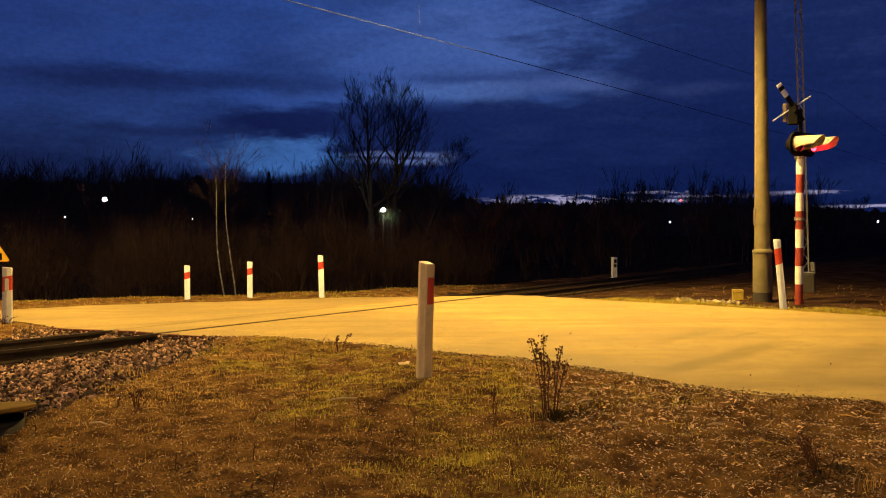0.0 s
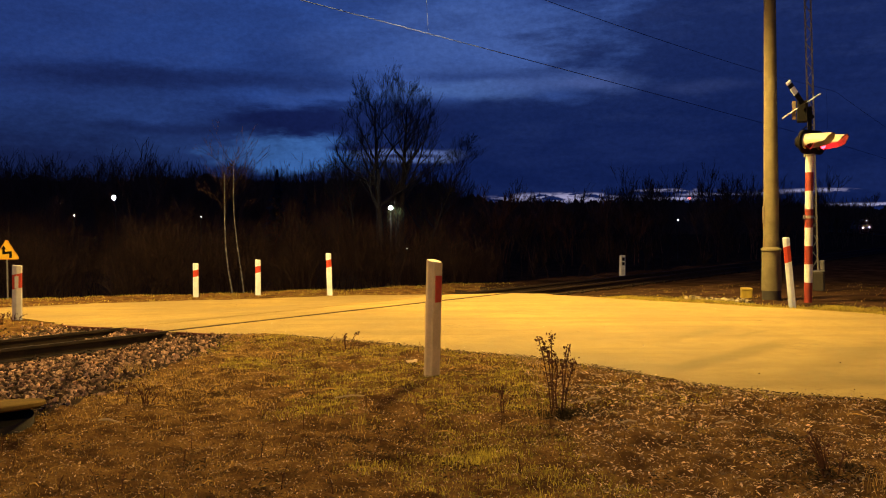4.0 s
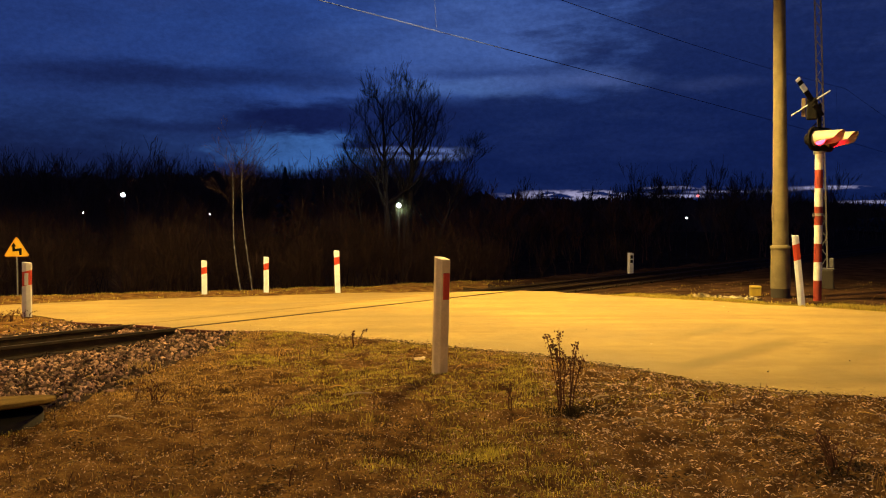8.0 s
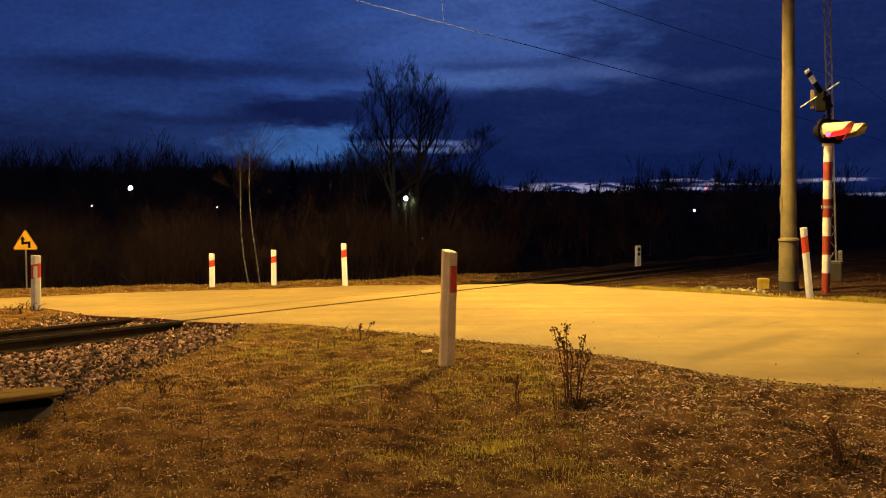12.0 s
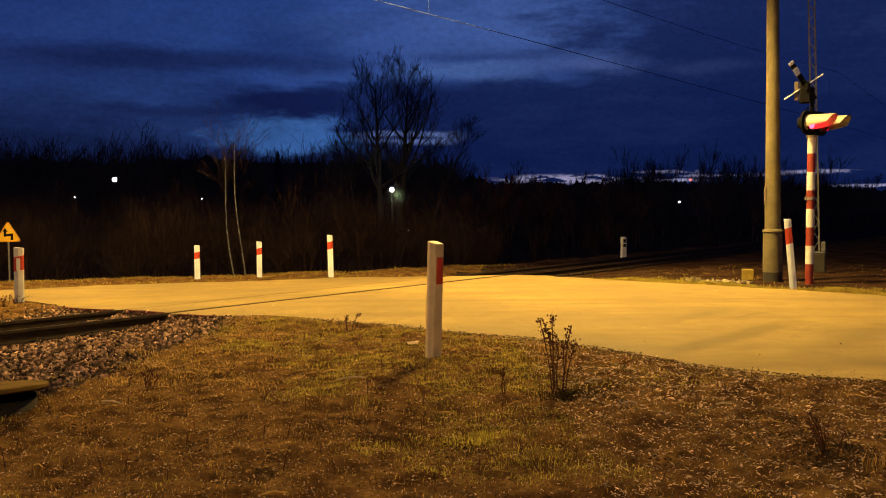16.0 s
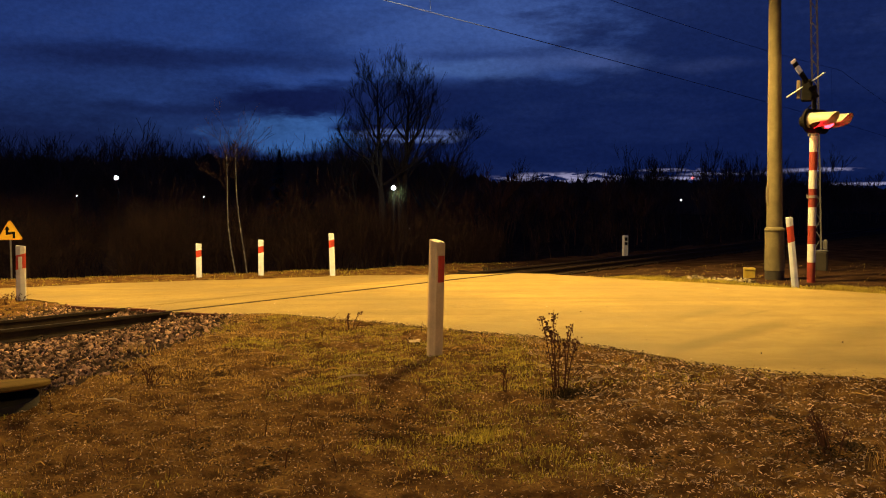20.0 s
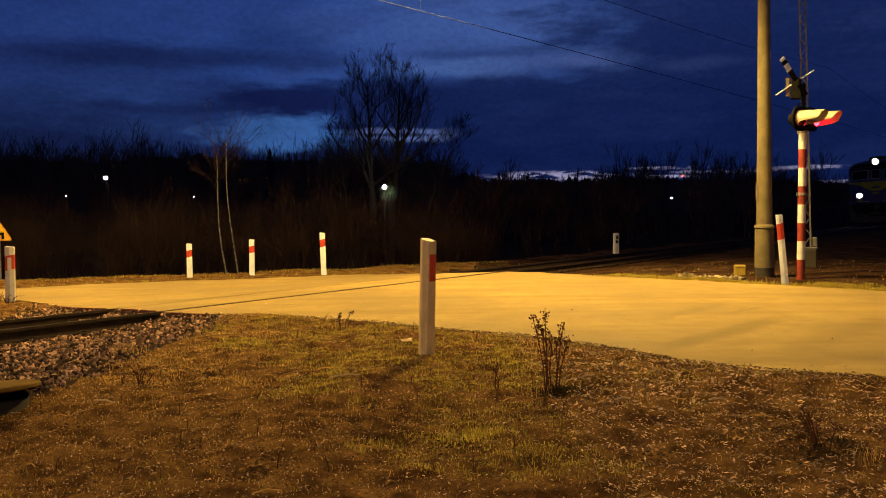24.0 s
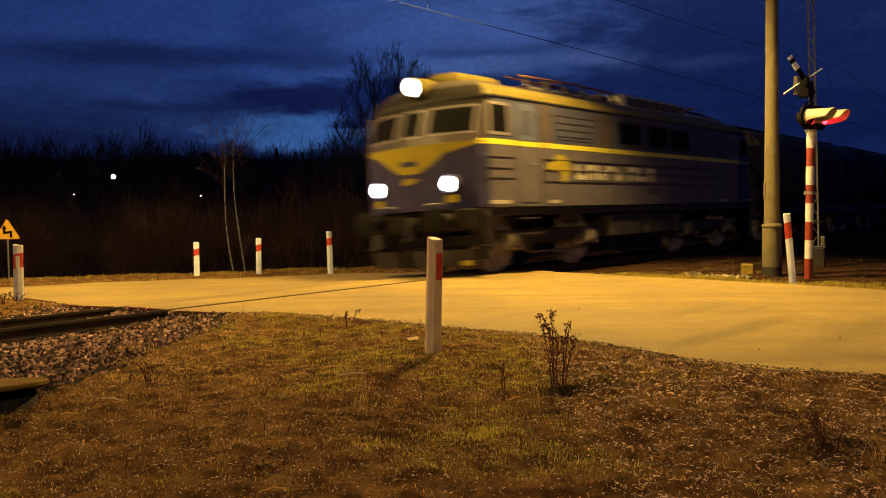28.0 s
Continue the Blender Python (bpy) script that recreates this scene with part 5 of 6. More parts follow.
def bare_tree(x, y, z, height, radius, lean, seed, label, limbs=26, spread=0.26, low=0.34):
    """A tall bare tree: a leader up to the top, upswept limbs all along it, each with fine twigs."""
    rng = random.Random(seed)
    t = thing("bare_tree", label, "tree", Matrix.Translation((x, y, z)))
    n = 9
    path = [Vector((lean * height * (k / n) ** 1.3 + rng.gauss(0, 0.05), rng.gauss(0, 0.05), height * k / n)) for k in range(n + 1)]
    path[0].z = -0.4
    radii = [radius * (1.15 - 1.08 * (k / n) ** 0.8) for k in range(n + 1)]
    part("trunk", Mesh().tube(path, radii, 8), M_BARK, t, "", True)
    crown = Mesh()
    for k in range(limbs):
        u = low + (0.98 - low) * (k + rng.random()) / limbs
        i = min(n - 1, int(u * n))
        o = path[i].lerp(path[i + 1], u * n - i)
        a = rng.uniform(0, 6.28)
        out = rng.uniform(0.55, 1.7)
        d = Vector((math.cos(a) * out, math.sin(a) * out, 1)).normalized()
        l = height * spread * (1.15 - 0.75 * u) * rng.uniform(0.7, 1.2)
        grow(crown, o, d, l * 0.62, max(0.014, radius * 0.55 * (1.1 - u)), 4, rng, 5, 0.10, (3, 4), 0.52, 0.74, 0.0045)
    part("crown", crown, M_BARK, t, "bare branches and fine twigs")
    return t


def birch(x, y, z, height, lean, seed):
    rng = random.Random(seed)
    t = thing("birch", "slim bare birch with pale bark behind the road", "tree", Matrix.Translation((x, y, z)))
    path = [Vector((lean * u * (1 - 0.35 * u) + 0.05 * math.sin(u * 5 + seed), 0, u * height)) for u in (0, 0.2, 0.4, 0.6, 0.8, 1.0)]
    part("trunk", Mesh().tube([Vector((0, 0, -0.8))] + path, [0.027, 0.026, 0.024, 0.020, 0.016, 0.012, 0.007], 8), M_BIRCH, t, "pale birch bark", True)
    crown = Mesh()
    for k in range(12):
        u = 0.62 + 0.38 * k / 11
        i = min(4, int(u * 5))
        o = path[i].lerp(path[i + 1], u * 5 - i)
        grow(crown, o, Vector((rng.gauss(0, 0.6), rng.gauss(0, 0.6), 0.8)).normalized(), height * 0.17, 0.009, 3, rng, 4, 0.05, (2, 3), 0.5, 0.7, 0.003)
    part("crown", crown, M_BRUSH, t, "thin dark twigs")


def spruce(x, y, z, height, seed):
    rng = random.Random(seed)
    t = thing("spruce", "dark spruce rising out of the wood", "tree", Matrix.Translation((x, y, z)))
    part("trunk", Mesh().tube([(0, 0, -0.5), (0, 0, height)], [0.2, 0.02], 6), M_BARK, t)
    m = Mesh()
    for k in range(520):
        u = rng.random() ** 0.8
        r = (1 - u) * height * 0.22 + 0.1
        a = rng.uniform(0, 6.28)
        o = Vector((0, 0, height * (0.12 + 0.88 * u)))
        e = o + Vector((math.cos(a) * r * rng.uniform(0.6, 1.15), math.sin(a) * r, -0.18 * r))
        w = 0.10 + 0.25 * (1 - u)
        n = Vector((-math.sin(a), math.cos(a), 0)) * w
        m.add([o, o.lerp(e, 0.6) + n + Vector((0, 0, -0.08)), e, o.lerp(e, 0.6) - n + Vector((0, 0, -0.08)), o.lerp(e, 0.5) + Vector((0, 0, 0.08))],
              [(0, 1, 4), (1, 2, 4), (2, 3, 4), (3, 0, 4)])
    part("crown", m, M_SPRUCE, t, "drooping dark boughs")


def thickets():
    """Bare brush and saplings behind the road; many thin stems that nobody could count."""
    rng = random.Random(77)
    m = Mesh()
    for k in range(460):
        d = rng.uniform(25, 42)
        px = rng.uniform(-120, 900)
        if 400 < px < 470 and d < 27:
            continue
        x = (px - 784) / 1500 * d
        top = np.interp(px, [-120, 150, 330, 450, 640, 900], [312, 306, 304, 322, 320, 372])
        h = max(1.2, (384 - top) / 1500 * d + 2.6) * rng.uniform(0.45, 1.0)
        z = at_ground(x, d)
        for _ in range(rng.randint(1, 2)):
            lean = Vector((rng.gauss(0, 0.16), rng.gauss(0, 0.1), 1)).normalized()
            grow(m, Vector((x + rng.gauss(0, 0.3), d + rng.gauss(0, 0.3), z - 0.1)), lean, h * 0.40, rng.uniform(0.009, 0.020), 3, rng, 4, 0.08, (3, 5), 0.62, 0.74, 0.003)
    for k in range(240):
        d = rng.uniform(38, 85)
        px = rng.uniform(560, 1420)
        x = (px - 784) / 1500 * d
        s, lat = track_coords(np.array([x]), np.array([d]))
        if lat[0] < 5 or 1208 < px < 1244:
            continue
        top = np.interp(px, [560, 820, 900, 1420], [350, 352, 352, 356])
        h = max(1.2, (384 - top) / 1500 * d + 2.8) * rng.uniform(0.5, 1.0)
        lean = Vector((rng.gauss(0, 0.16), rng.gauss(0, 0.1), 1)).normalized()
        grow(m, Vector((x, d, at_ground(x, d) - 0.1)), lean, h * 0.42, rng.uniform(0.02, 0.045), 3, rng, 4, 0.10, (3, 4), 0.5, 0.72, 0.006)
    solid("thicket", m, M_BRUSH, "bare brown brush and saplings behind the road", "brush", "stuff")
    m = Mesh()
    for k in range(760):
        d = rng.uniform(60, 200)
        px = rng.uniform(-150, 1750)
        x = (px - 784) / 1500 * d
        top = np.interp(px, [-150, 0, 330, 520, 640, 760, 830, 900, 1100, 1180, 1320, 1450, 1750], [275, 270, 266, 280, 272, 275, 315, 338, 336, 318, 312, 338, 352])
        h = max(3.0, (384 - top) / 1500 * d + 3.5) * rng.uniform(0.7, 1.06)
        s, lat = track_coords(np.array([x]), np.array([d]))
        if lat[0] < 9 or 1200 < px < 1266:
            continue
        grow(m, Vector((x, d, -2.0)), Vector((rng.gauss(0, 0.06), 0, 1)).normalized(), h * 0.40, h * 0.009, 4, rng, 4, 0.14, (3, 4), 0.50, 0.70, 0.016)
    # tree tops against the pale streak of the sky
    for k in range(70):
        d = rng.uniform(230, 280)
        px = rng.uniform(930, 1600)
        x = (px - 784) / 1500 * d
        if abs(float(track_coords(np.array([x]), np.array([d]))[1][0])) < 7:
            continue
        h = (384 - rng.uniform(290, 345)) / 1500 * d + 3
        grow(m, Vector((x, d, -2.0)), Vector((rng.gauss(0, 0.05), 0, 1)).normalized(), h * 0.42, 0.12, 4, rng, 4, 0.16, (2, 4), 0.40, 0.70, 0.03)
    solid("far_trees", m, M_FOREST, "far bare trees, dark against the evening sky", "trees", "stuff")


def lights_far():
    """Lamps of the distance, on their poles."""
    for px, py, d, r, mt, lab in ((230, 337, 62, 0.12, M_WHITELIGHT, "bright white floodlight on a pole behind the trees"), (716, 356, 44, 0.080, M_WHITELIGHT, "white lamp behind bare branches")):
        x = (px - 784) / 1500 * d
        z = EYE_Z + (384.4 - py) / 1500 * d
        f = thing("floodlight", lab, "lamp", Matrix.Translation((x, d, z)))
        part("pole", Mesh().tube([(0, 0.3, -z - 2.5), (0, 0.3, 0.2)], 0.07, 8), M_BARK, f)
        part("housing", Mesh().lathe((0, 0.3, 0), (0, -1, 0), [(0, r * 0.6), (0.1, r * 1.2), (0.32, r * 1.32)], 16), M_BLACK, f, "", True)
        part("lamp_glass", Mesh().lathe((0, -0.021, 0), (0, -1, 0), [(0, r * 1.25), (0.04, r * 1.1), (0.07, r * 0.6), (0.08, 0.01)], 16), mt, f, "glowing white glass", True)
        if px > 700:
            # the shrub round the lamp, lit by it
            rng, leaves = random.Random(8), Mesh()
            for _ in range(420):
                o = Vector((rng.gauss(0.30, 0.26), rng.uniform(-0.3, 0.4), rng.gauss(-0.40, 0.26)))
                if o.xz.length < 0.17:
                    continue
                t = Euler((rng.uniform(0, 6), rng.uniform(0, 6), rng.uniform(0, 6))).to_matrix()
                leaves.add([o + t @ Vector(v) for v in ((-0.032, 0, 0), (0, -0.016, 0.006), (0.032, 0, 0), (0, 0.016, 0.006))], [(0, 1, 2), (0, 2, 3)])
            shrub = thing("shrub", "leafy evergreen shrub lit by the white lamp beside it", "shrub", Matrix.Translation((x, d, z)))
            part("leaves", leaves, mat("shrub_leaf", (0.16, 0.19, 0.08), 0.6, 0, 0.3, 4, 30, 0.0, island=0.6), shrub)
            for a, b in ((0.16, 0.1), (0.35, -0.06), (0.5, 0.15)):
                stem = Mesh().tube([(0.3, 0.1, -z - 2.5), (0.3 + (a - 0.3) * 0.4, b, -0.9), (a, b, -0.15)], [0.04, 0.03, 0.008], 5)
                part("stem", stem, M_BARK, shrub)
            glow = bpy.data.lights.new("wood_lamp_light", "POINT")
            glow.energy, glow.color, glow.shadow_soft_size = 40, (0.9, 1.0, 0.9), 0.08
            new("wood_lamp_light", glow).location = (x, d - 0.2, z)
    for px, py, d, r, mt, lab in ((160, 368, 46, 0.026, M_SMALLLIGHT, "small warm window light far off"), (382, 371, 46, 0.022, M_SMALLLIGHT, "small white light far off"),
                                  (745, 428, 60, 0.045, M_SMALLLIGHT, "small white light low in the wood"), (1226, 379, 75, 0.065, M_WHITELIGHT, "small white lamp beyond the line"),
                                  (1149, 368, 150, 0.03, M_SMALLLIGHT, "faint light beyond the line"), (1602, 379, 150, 0.12, M_WHITELIGHT, "white lamp on a pole by the line"), (1246, 340, 225, 0.36, M_REDLIGHT, "red warning light over the trees")):
        x = (px - 784) / 1500 * d
        z = EYE_Z + (384.4 - py) / 1500 * d
        f = thing("far_light", lab, "lamp", Matrix.Translation((x, d, z)))
        part("bulb", Mesh().lathe((0, 0, -r), (0, 0, 1), [(0, 0.02), (r * 0.5, r * 0.8), (r, r), (r * 1.5, r * 0.8), (r * 2, 0.02)], 10), mt, f)
        part("pole", Mesh().tube([(0, 0, -z - 3), (0, 0, -r)], 0.04, 6), M_BARK, f)


# ---- the train ----
M_LOCO_GREY = mat("loco_grey_paint", (0.092, 0.081, 0.102), 0.5, 0, 0.2, 3, 40, 0.08, gloss=0.12)
M_LOCO_UPPER = mat("loco_blue_grey_paint", (0.056, 0.056, 0.092), 0.45, 0, 0.2, 3, 40, 0.08, gloss=0.12)
M_LOCO_DOOR = mat("loco_door_paint", (0.092, 0.108, 0.180), 0.45, 0, 0.2, 3, 40, 0.08, gloss=0.12)
M_LOCO_FRONT = mat("loco_dark_paint", (0.036, 0.033, 0.085), 0.5, 0, 0.2, 4, 40, 0.08, gloss=0.12)
M_LOCO_CREAM = mat("loco_cream_paint", (0.19, 0.165, 0.170), 0.5, 0, 0.15, 4, 40, 0.08, gloss=0.12)
M_LOCO_BROWN = mat("loco_brown_grey_paint", (0.072, 0.058, 0.058), 0.5, 0, 0.2, 4, 40, 0.08, gloss=0.12)
M_LOCO_YELLOW = mat("loco_yellow_paint", (0.26, 0.205, 0.018), 0.5, 0, 0.15, 4, 40, 0.08, gloss=0.12)
M_LOCO_STRIPE = mat("loco_yellow_stripe", (0.52, 0.47, 0.03), 0.45, 0, 0.08, 4, 40, 0.05)
M_LOCO_ROOFTOP = mat("loco_roof_grime", (0.035, 0.026, 0.016), 0.7, 0, 0.35, 3, 40, 0.2)
M_LOCO_ROOF = mat("loco_roof_paint", (0.135, 0.104, 0.018), 0.6, 0, 0.25, 3, 40, 0.15, gloss=0.12)
M_LOCO_SURROUND = mat("loco_window_surround", (0.052, 0.041, 0.040), 0.5, 0, 0.2, 4, 40, 0.08, gloss=0.12)
# near black for the cab brow; on buffers and beam it imitates shade
M_LOCO_DARK_END = mat("loco_dark_end", (0.013, 0.010, 0.008), 0.7, 0, 0.3, 4, 40, 0.1, gloss=0.1)
M_LOCO_UNDER = mat("loco_grimy_steel", (0.026, 0.022, 0.020), 0.7, 0.1, 0.45, 6, 50, 0.25)
M_LOCO_LETTER = mat("loco_lettering", (0.36, 0.32, 0.27), 0.55, 0, 0.15, 6, 50, 0.05, gloss=0.12)
# paler than the frame: lamp light on springs and boxes put into colour
M_BOGIE = mat("lit_bogie_steel", (0.135, 0.108, 0.102), 0.7, 0.0, 0.5, 6, 50, 0.25)
M_WHEEL = mat("wheel_steel", (0.30, 0.25, 0.235), 0.6, 0.1, 0.4, 8, 50, 0.15)
M_GLASS = pane_glass("cab_glass")
M_WAGON = mat("wagon_paint", (0.030, 0.024, 0.022), 0.8, 0, 0.45, 2, 30, 0.2)


def wheelset(parent, x, r, rows_out):
    """Axle with two spoked wheels; it turns."""
    w = part("wheelset", Mesh().tube([(0, -GAUGE, 0), (0, GAUGE, 0)], 0.085, 10), M_WHEEL, parent, "steel axle with its wheels")
    for y in (-GAUGE, GAUGE):
        o = 1 if y > 0 else -1
        me = Mesh().lathe((0, y - o * 0.055, 0), (0, o, 0), [(0, r + 0.025), (0.025, r + 0.022), (0.03, r), (0.12, r - 0.006), (0.12, r - 0.07), (0.085, r - 0.09), (0.06, r * 0.6), (0.085, 0.17), (0.14, 0.14), (0.14, 0.09), (0.15, 0.085), (0.15, 0.01)], 28)
        part("wheel", me, M_WHEEL, w, "worn dished steel wheel")
    w.matrix_basis = pose(x, 0, r)
    rows_out.append((w, x, r))
    return w


LOCO_WHEELS = []


def locomotive():
    loco = thing("locomotive", "grey electric locomotive with yellow stripe and lit headlamps", "locomotive")

    def outline(z):
        back = 0.0 if z < 2.5 else min(0.30, (z - 2.5) * 0.36)
        half = [(6.72 - back * 0.5, 1.5), (6.92 - back * 0.8, 1.40), (7.21 - back, 0.78), (7.30 - back, 0.0), (7.21 - back, -0.78), (6.92 - back * 0.8, -1.40), (6.72 - back * 0.5, -1.5)]
        return half + [(-a, -b) for a, b in half]

    def face_x(y, z):
        pts = outline(z)
        return float(np.interp(abs(y), [0, 0.78, 1.40, 1.5], [pts[3][0], pts[2][0], pts[1][0], pts[0][0]]))

    def band(z0, z1, grow_=0.0, steps=1):
        rings = []
        for k in range(steps + 1):
            z = z0 + (z1 - z0) * k / steps
            rings.append([(a + math.copysign(grow_, a), b + math.copysign(grow_, b) if abs(b) > 1 else b, z) for a, b in outline(z)])
        return Mesh().loft(rings)

    part("lower_body", band(1.27, 2.44), M_LOCO_GREY, loco, "grey lower side panels")
    part("stripe", band(2.44, 2.54, 0.004), M_LOCO_STRIPE, loco, "bright yellow stripe")
    part("upper_body", band(2.54, 3.34, 0.0, 3), M_LOCO_UPPER, loco, "blue-grey upper side panels")
    part("gutter", band(3.34, 3.375, 0.02), M_LOCO_UNDER, loco, "dark rain gutter")
    rings = []
    for z, ky, dx in ((3.375, 1.0, 0.0), (3.48, 0.965, 0.04), (3.60, 0.87, 0.12), (3.71, 0.70, 0.24), (3.78, 0.45, 0.40), (3.80, 0.15, 0.6)):
        rings.append([(a - math.copysign(dx, a), b * ky, z) for a, b in outline(3.375)])
    # the roof edge: yellow along the two sides, dark round the two ends
    for ks, name, mt, label in (((5, 6, 7), "cantrail", M_LOCO_ROOF, "yellow painted roof edge"), ((12, 13, 0), "cantrail", M_LOCO_ROOF, "yellow painted roof edge"),
                                ((1, 2, 3, 4), "cab_brow", M_LOCO_DARK_END, "dark brow over the windscreens"), ((8, 9, 10, 11), "cab_brow", M_LOCO_DARK_END, "dark brow over the windscreens")):
        m = Mesh()
        for k in ks:
            q = (k + 1) % 14
            for lo, hi in zip(rings[:2], rings[1:3]):
                m.add([lo[k], lo[q], hi[q], hi[k]], [(0, 1, 2, 3)])
        part(name, m, mt, loco, label)
    part("roof", Mesh().loft(rings[2:]), M_LOCO_ROOFTOP, loco, "grimy brown roof")

    def strip(ys, lo, hi, off, end=1):
        """A sheet laid on the cab front between two heights."""
        m = Mesh()
        n = len(ys)
        vs = []
        for o in (off, off - 0.02):
            for y, a, b in zip(ys, lo, hi):
                vs += [(end * (face_x(y, a) + o), end * y, a), (end * (face_x(y, b) + o), end * y, b)]
        fs = []
        for k in range(n - 1):
            i = 2 * k
            fs += [(i, i + 2, i + 3, i + 1), (2 * n + i, 2 * n + i + 1, 2 * n + i + 3, 2 * n + i + 2), (i, 2 * n + i, 2 * n + i + 2, i + 2), (i + 1, i + 3, 2 * n + i + 3, 2 * n + i + 1)]
        fs += [(0, 1, 2 * n + 1, 2 * n), (2 * n - 2, 4 * n - 2, 4 * n - 1, 2 * n - 1)]
        return m.add(vs, fs)

    for end in (1, -1):
        ys = [-1.49, -1.40, -0.78, -0.5, -0.25, 0, 0.25, 0.5, 0.78, 1.40, 1.49]
        part("front_panel", strip(ys, [1.275] * 11, [2.497] * 11, 0.006, end), M_LOCO_FRONT, loco, "dark purple-grey front panel")
        part("window_surround", strip(ys, [2.505] * 11, [3.21] * 11, 0.006, end), M_LOCO_SURROUND, loco, "tan window surround")
        part("brow_panel", strip(ys, [3.211] * 11, [3.33] * 11, 0.006, end), M_LOCO_DARK_END, loco, "dark panel over the windscreens")
        part("chevron", strip(ys, [2.47, 2.46, 2.30, 2.11, 1.99, 1.97, 1.99, 2.11, 2.30, 2.46, 2.47], [2.497] * 11, 0.013, end), M_LOCO_YELLOW, loco, "yellow chevron under the windows")
        for ya, yb in ((-1.32, -0.40), (-0.24, 0.24), (0.40, 1.32)):
            cols = [ya, -0.78, yb] if ya < -0.78 < yb else ([ya, 0.78, yb] if ya < 0.78 < yb else [ya, 0, yb])
            fr = part("windscreen", strip(cols, [2.66] * 3, [3.20] * 3, 0.014, end), M_LOCO_CREAM, loco, "cream framed windscreen")
            cols = [cols[0] + 0.035, cols[1], cols[2] - 0.035]
            part("pane", strip(cols, [2.695] * 3, [3.17] * 3, 0.020, end), M_GLASS, fr, "dark glass")
            if abs(ya + yb) > 0.3:
                mid = (ya + yb) / 2
                part("wiper", Mesh().tube([(end * (face_x(mid, 2.7) + 0.05), end * mid, 2.68), (end * (face_x(mid, 3.0) + 0.04), end * (mid + 0.12), 3.05)], 0.008, 4), M_BLACK, fr)
        part("emblem", strip([-0.19, -0.08, 0.02, 0.12, 0.2], [1.80, 1.76, 1.78, 1.80, 1.85], [1.85, 1.90, 1.90, 1.88, 1.89], 0.016, end), M_LOCO_YELLOW, loco, "small yellow emblem")
        part("mark_plate", strip([-0.2, 0, 0.2], [2.12] * 3, [2.22] * 3, 0.020, end), M_LOCO_FRONT, loco, "dark plate on the chevron")
        for y in (-0.90, 0.90):
            fx = face_x(y, 1.8)
            lamp = part("headlamp", Mesh().lathe((end * (fx - 0.05), end * y, 1.735), (end, 0, 0), [(0, 0.19), (0.13, 0.185), (0.15, 0.165), (0.13, 0.15)], 24), M_LOCO_FRONT, loco, "round headlamp housing", True)
            part("lens", Mesh().lathe((end * (fx + 0.06), end * y, 1.735), (end, 0, 0), [(0, 0.14), (0.035, 0.13), (0.055, 0.085), (0.06, 0.01)], 24),
                 M_HEADLIGHT if end > 0 else M_GLASS, lamp, "glowing white lens" if end > 0 else "", True)
            part("marker_lamp", Mesh().box(min(end * fx, end * (fx + 0.05)), max(end * fx, end * (fx + 0.05)), end * y - 0.13, end * y + 0.13, 1.38, 1.54, 0.015), M_LOCO_YELLOW, loco, "amber marker lamp")
            # buffers and plates are near black, as the lower front lies in shade
            bx = 7.15
            buf = part("buffer", Mesh().lathe((end * bx, end * y * 0.97, 1.06), (end, 0, 0), [(0, 0.13), (0.30, 0.12), (0.31, 0.09), (0.50, 0.09)], 16), M_LOCO_DARK_END, loco, "", True)
            part("buffer_plate", Mesh().lathe((end * (bx + 0.50), end * y * 0.97, 1.06), (end, 0, 0), [(0, 0.24), (0.03, 0.245), (0.05, 0.20), (0.055, 0.01)], 20), M_BLACK, buf, "", True)
            part("step", Mesh().box(min(end * 6.75, end * 7.0), max(end * 6.75, end * 7.0), end * y * 1.5 - 0.16, end * y * 1.5 + 0.16, 0.55, 0.58).box(min(end * 6.8, end * 6.85), max(end * 6.8, end * 6.85), end * y * 1.5 - 0.14, end * y * 1.5 + 0.14, 0.3, 1.2), M_LOCO_UNDER, loco)
        top = part("top_headlamp", Mesh().lathe((end * 6.55, 0, 3.66), (end, 0, 0), [(0, 0.20), (0.50, 0.20), (0.55, 0.195), (0.56, 0.17), (0.52, 0.16)], 24), M_LOCO_ROOF, loco, "roof headlamp housing", True)
        part("lens", Mesh().lathe((end * 7.07, 0, 3.66), (end, 0, 0), [(0, 0.17), (0.03, 0.16), (0.05, 0.09), (0.055, 0.01)], 24), M_HEADLIGHT if end > 0 else M_GLASS, top, "glowing white lens" if end > 0 else "", True)
        part("buffer_beam", Mesh().box(min(end * 6.95, end * 7.2), max(end * 6.95, end * 7.2), -1.35, 1.35, 0.86, 1.262, 0.03), M_LOCO_DARK_END, loco)
        part("coupling", Mesh().tube([(end * 7.2, 0, 1.05), (end * 7.38, 0, 1.0), (end * 7.42, 0, 0.7)], 0.05, 8).box(min(end * 7.18, end * 7.3), max(end * 7.18, end * 7.3), -0.12, 0.12, 0.95, 1.15, 0.02), M_LOCO_UNDER, loco)
        for y in (-0.45, 0.5):
            part("brake_hose", Mesh().tube([(end * 7.2, y, 0.95), (end * 7.34, y, 0.85), (end * 7.36, y + 0.04, 0.6), (end * 7.3, y + 0.1, 0.45)], 0.028, 6), M_BLACK, loco, "", True)
        plough = Mesh().loft([[(end * 6.98, -1.30, 0.18), (end * 7.10, 0, 0.18), (end * 6.98, 1.30, 0.18), (end * 6.90, 1.3, 0.18), (end * 6.90, -1.3, 0.18)],
                              [(end * 7.02, -1.34, 0.50), (end * 7.12, 0, 0.50), (end * 7.02, 1.34, 0.50), (end * 6.92, 1.34, 0.50), (end * 6.92, -1.34, 0.50)]])
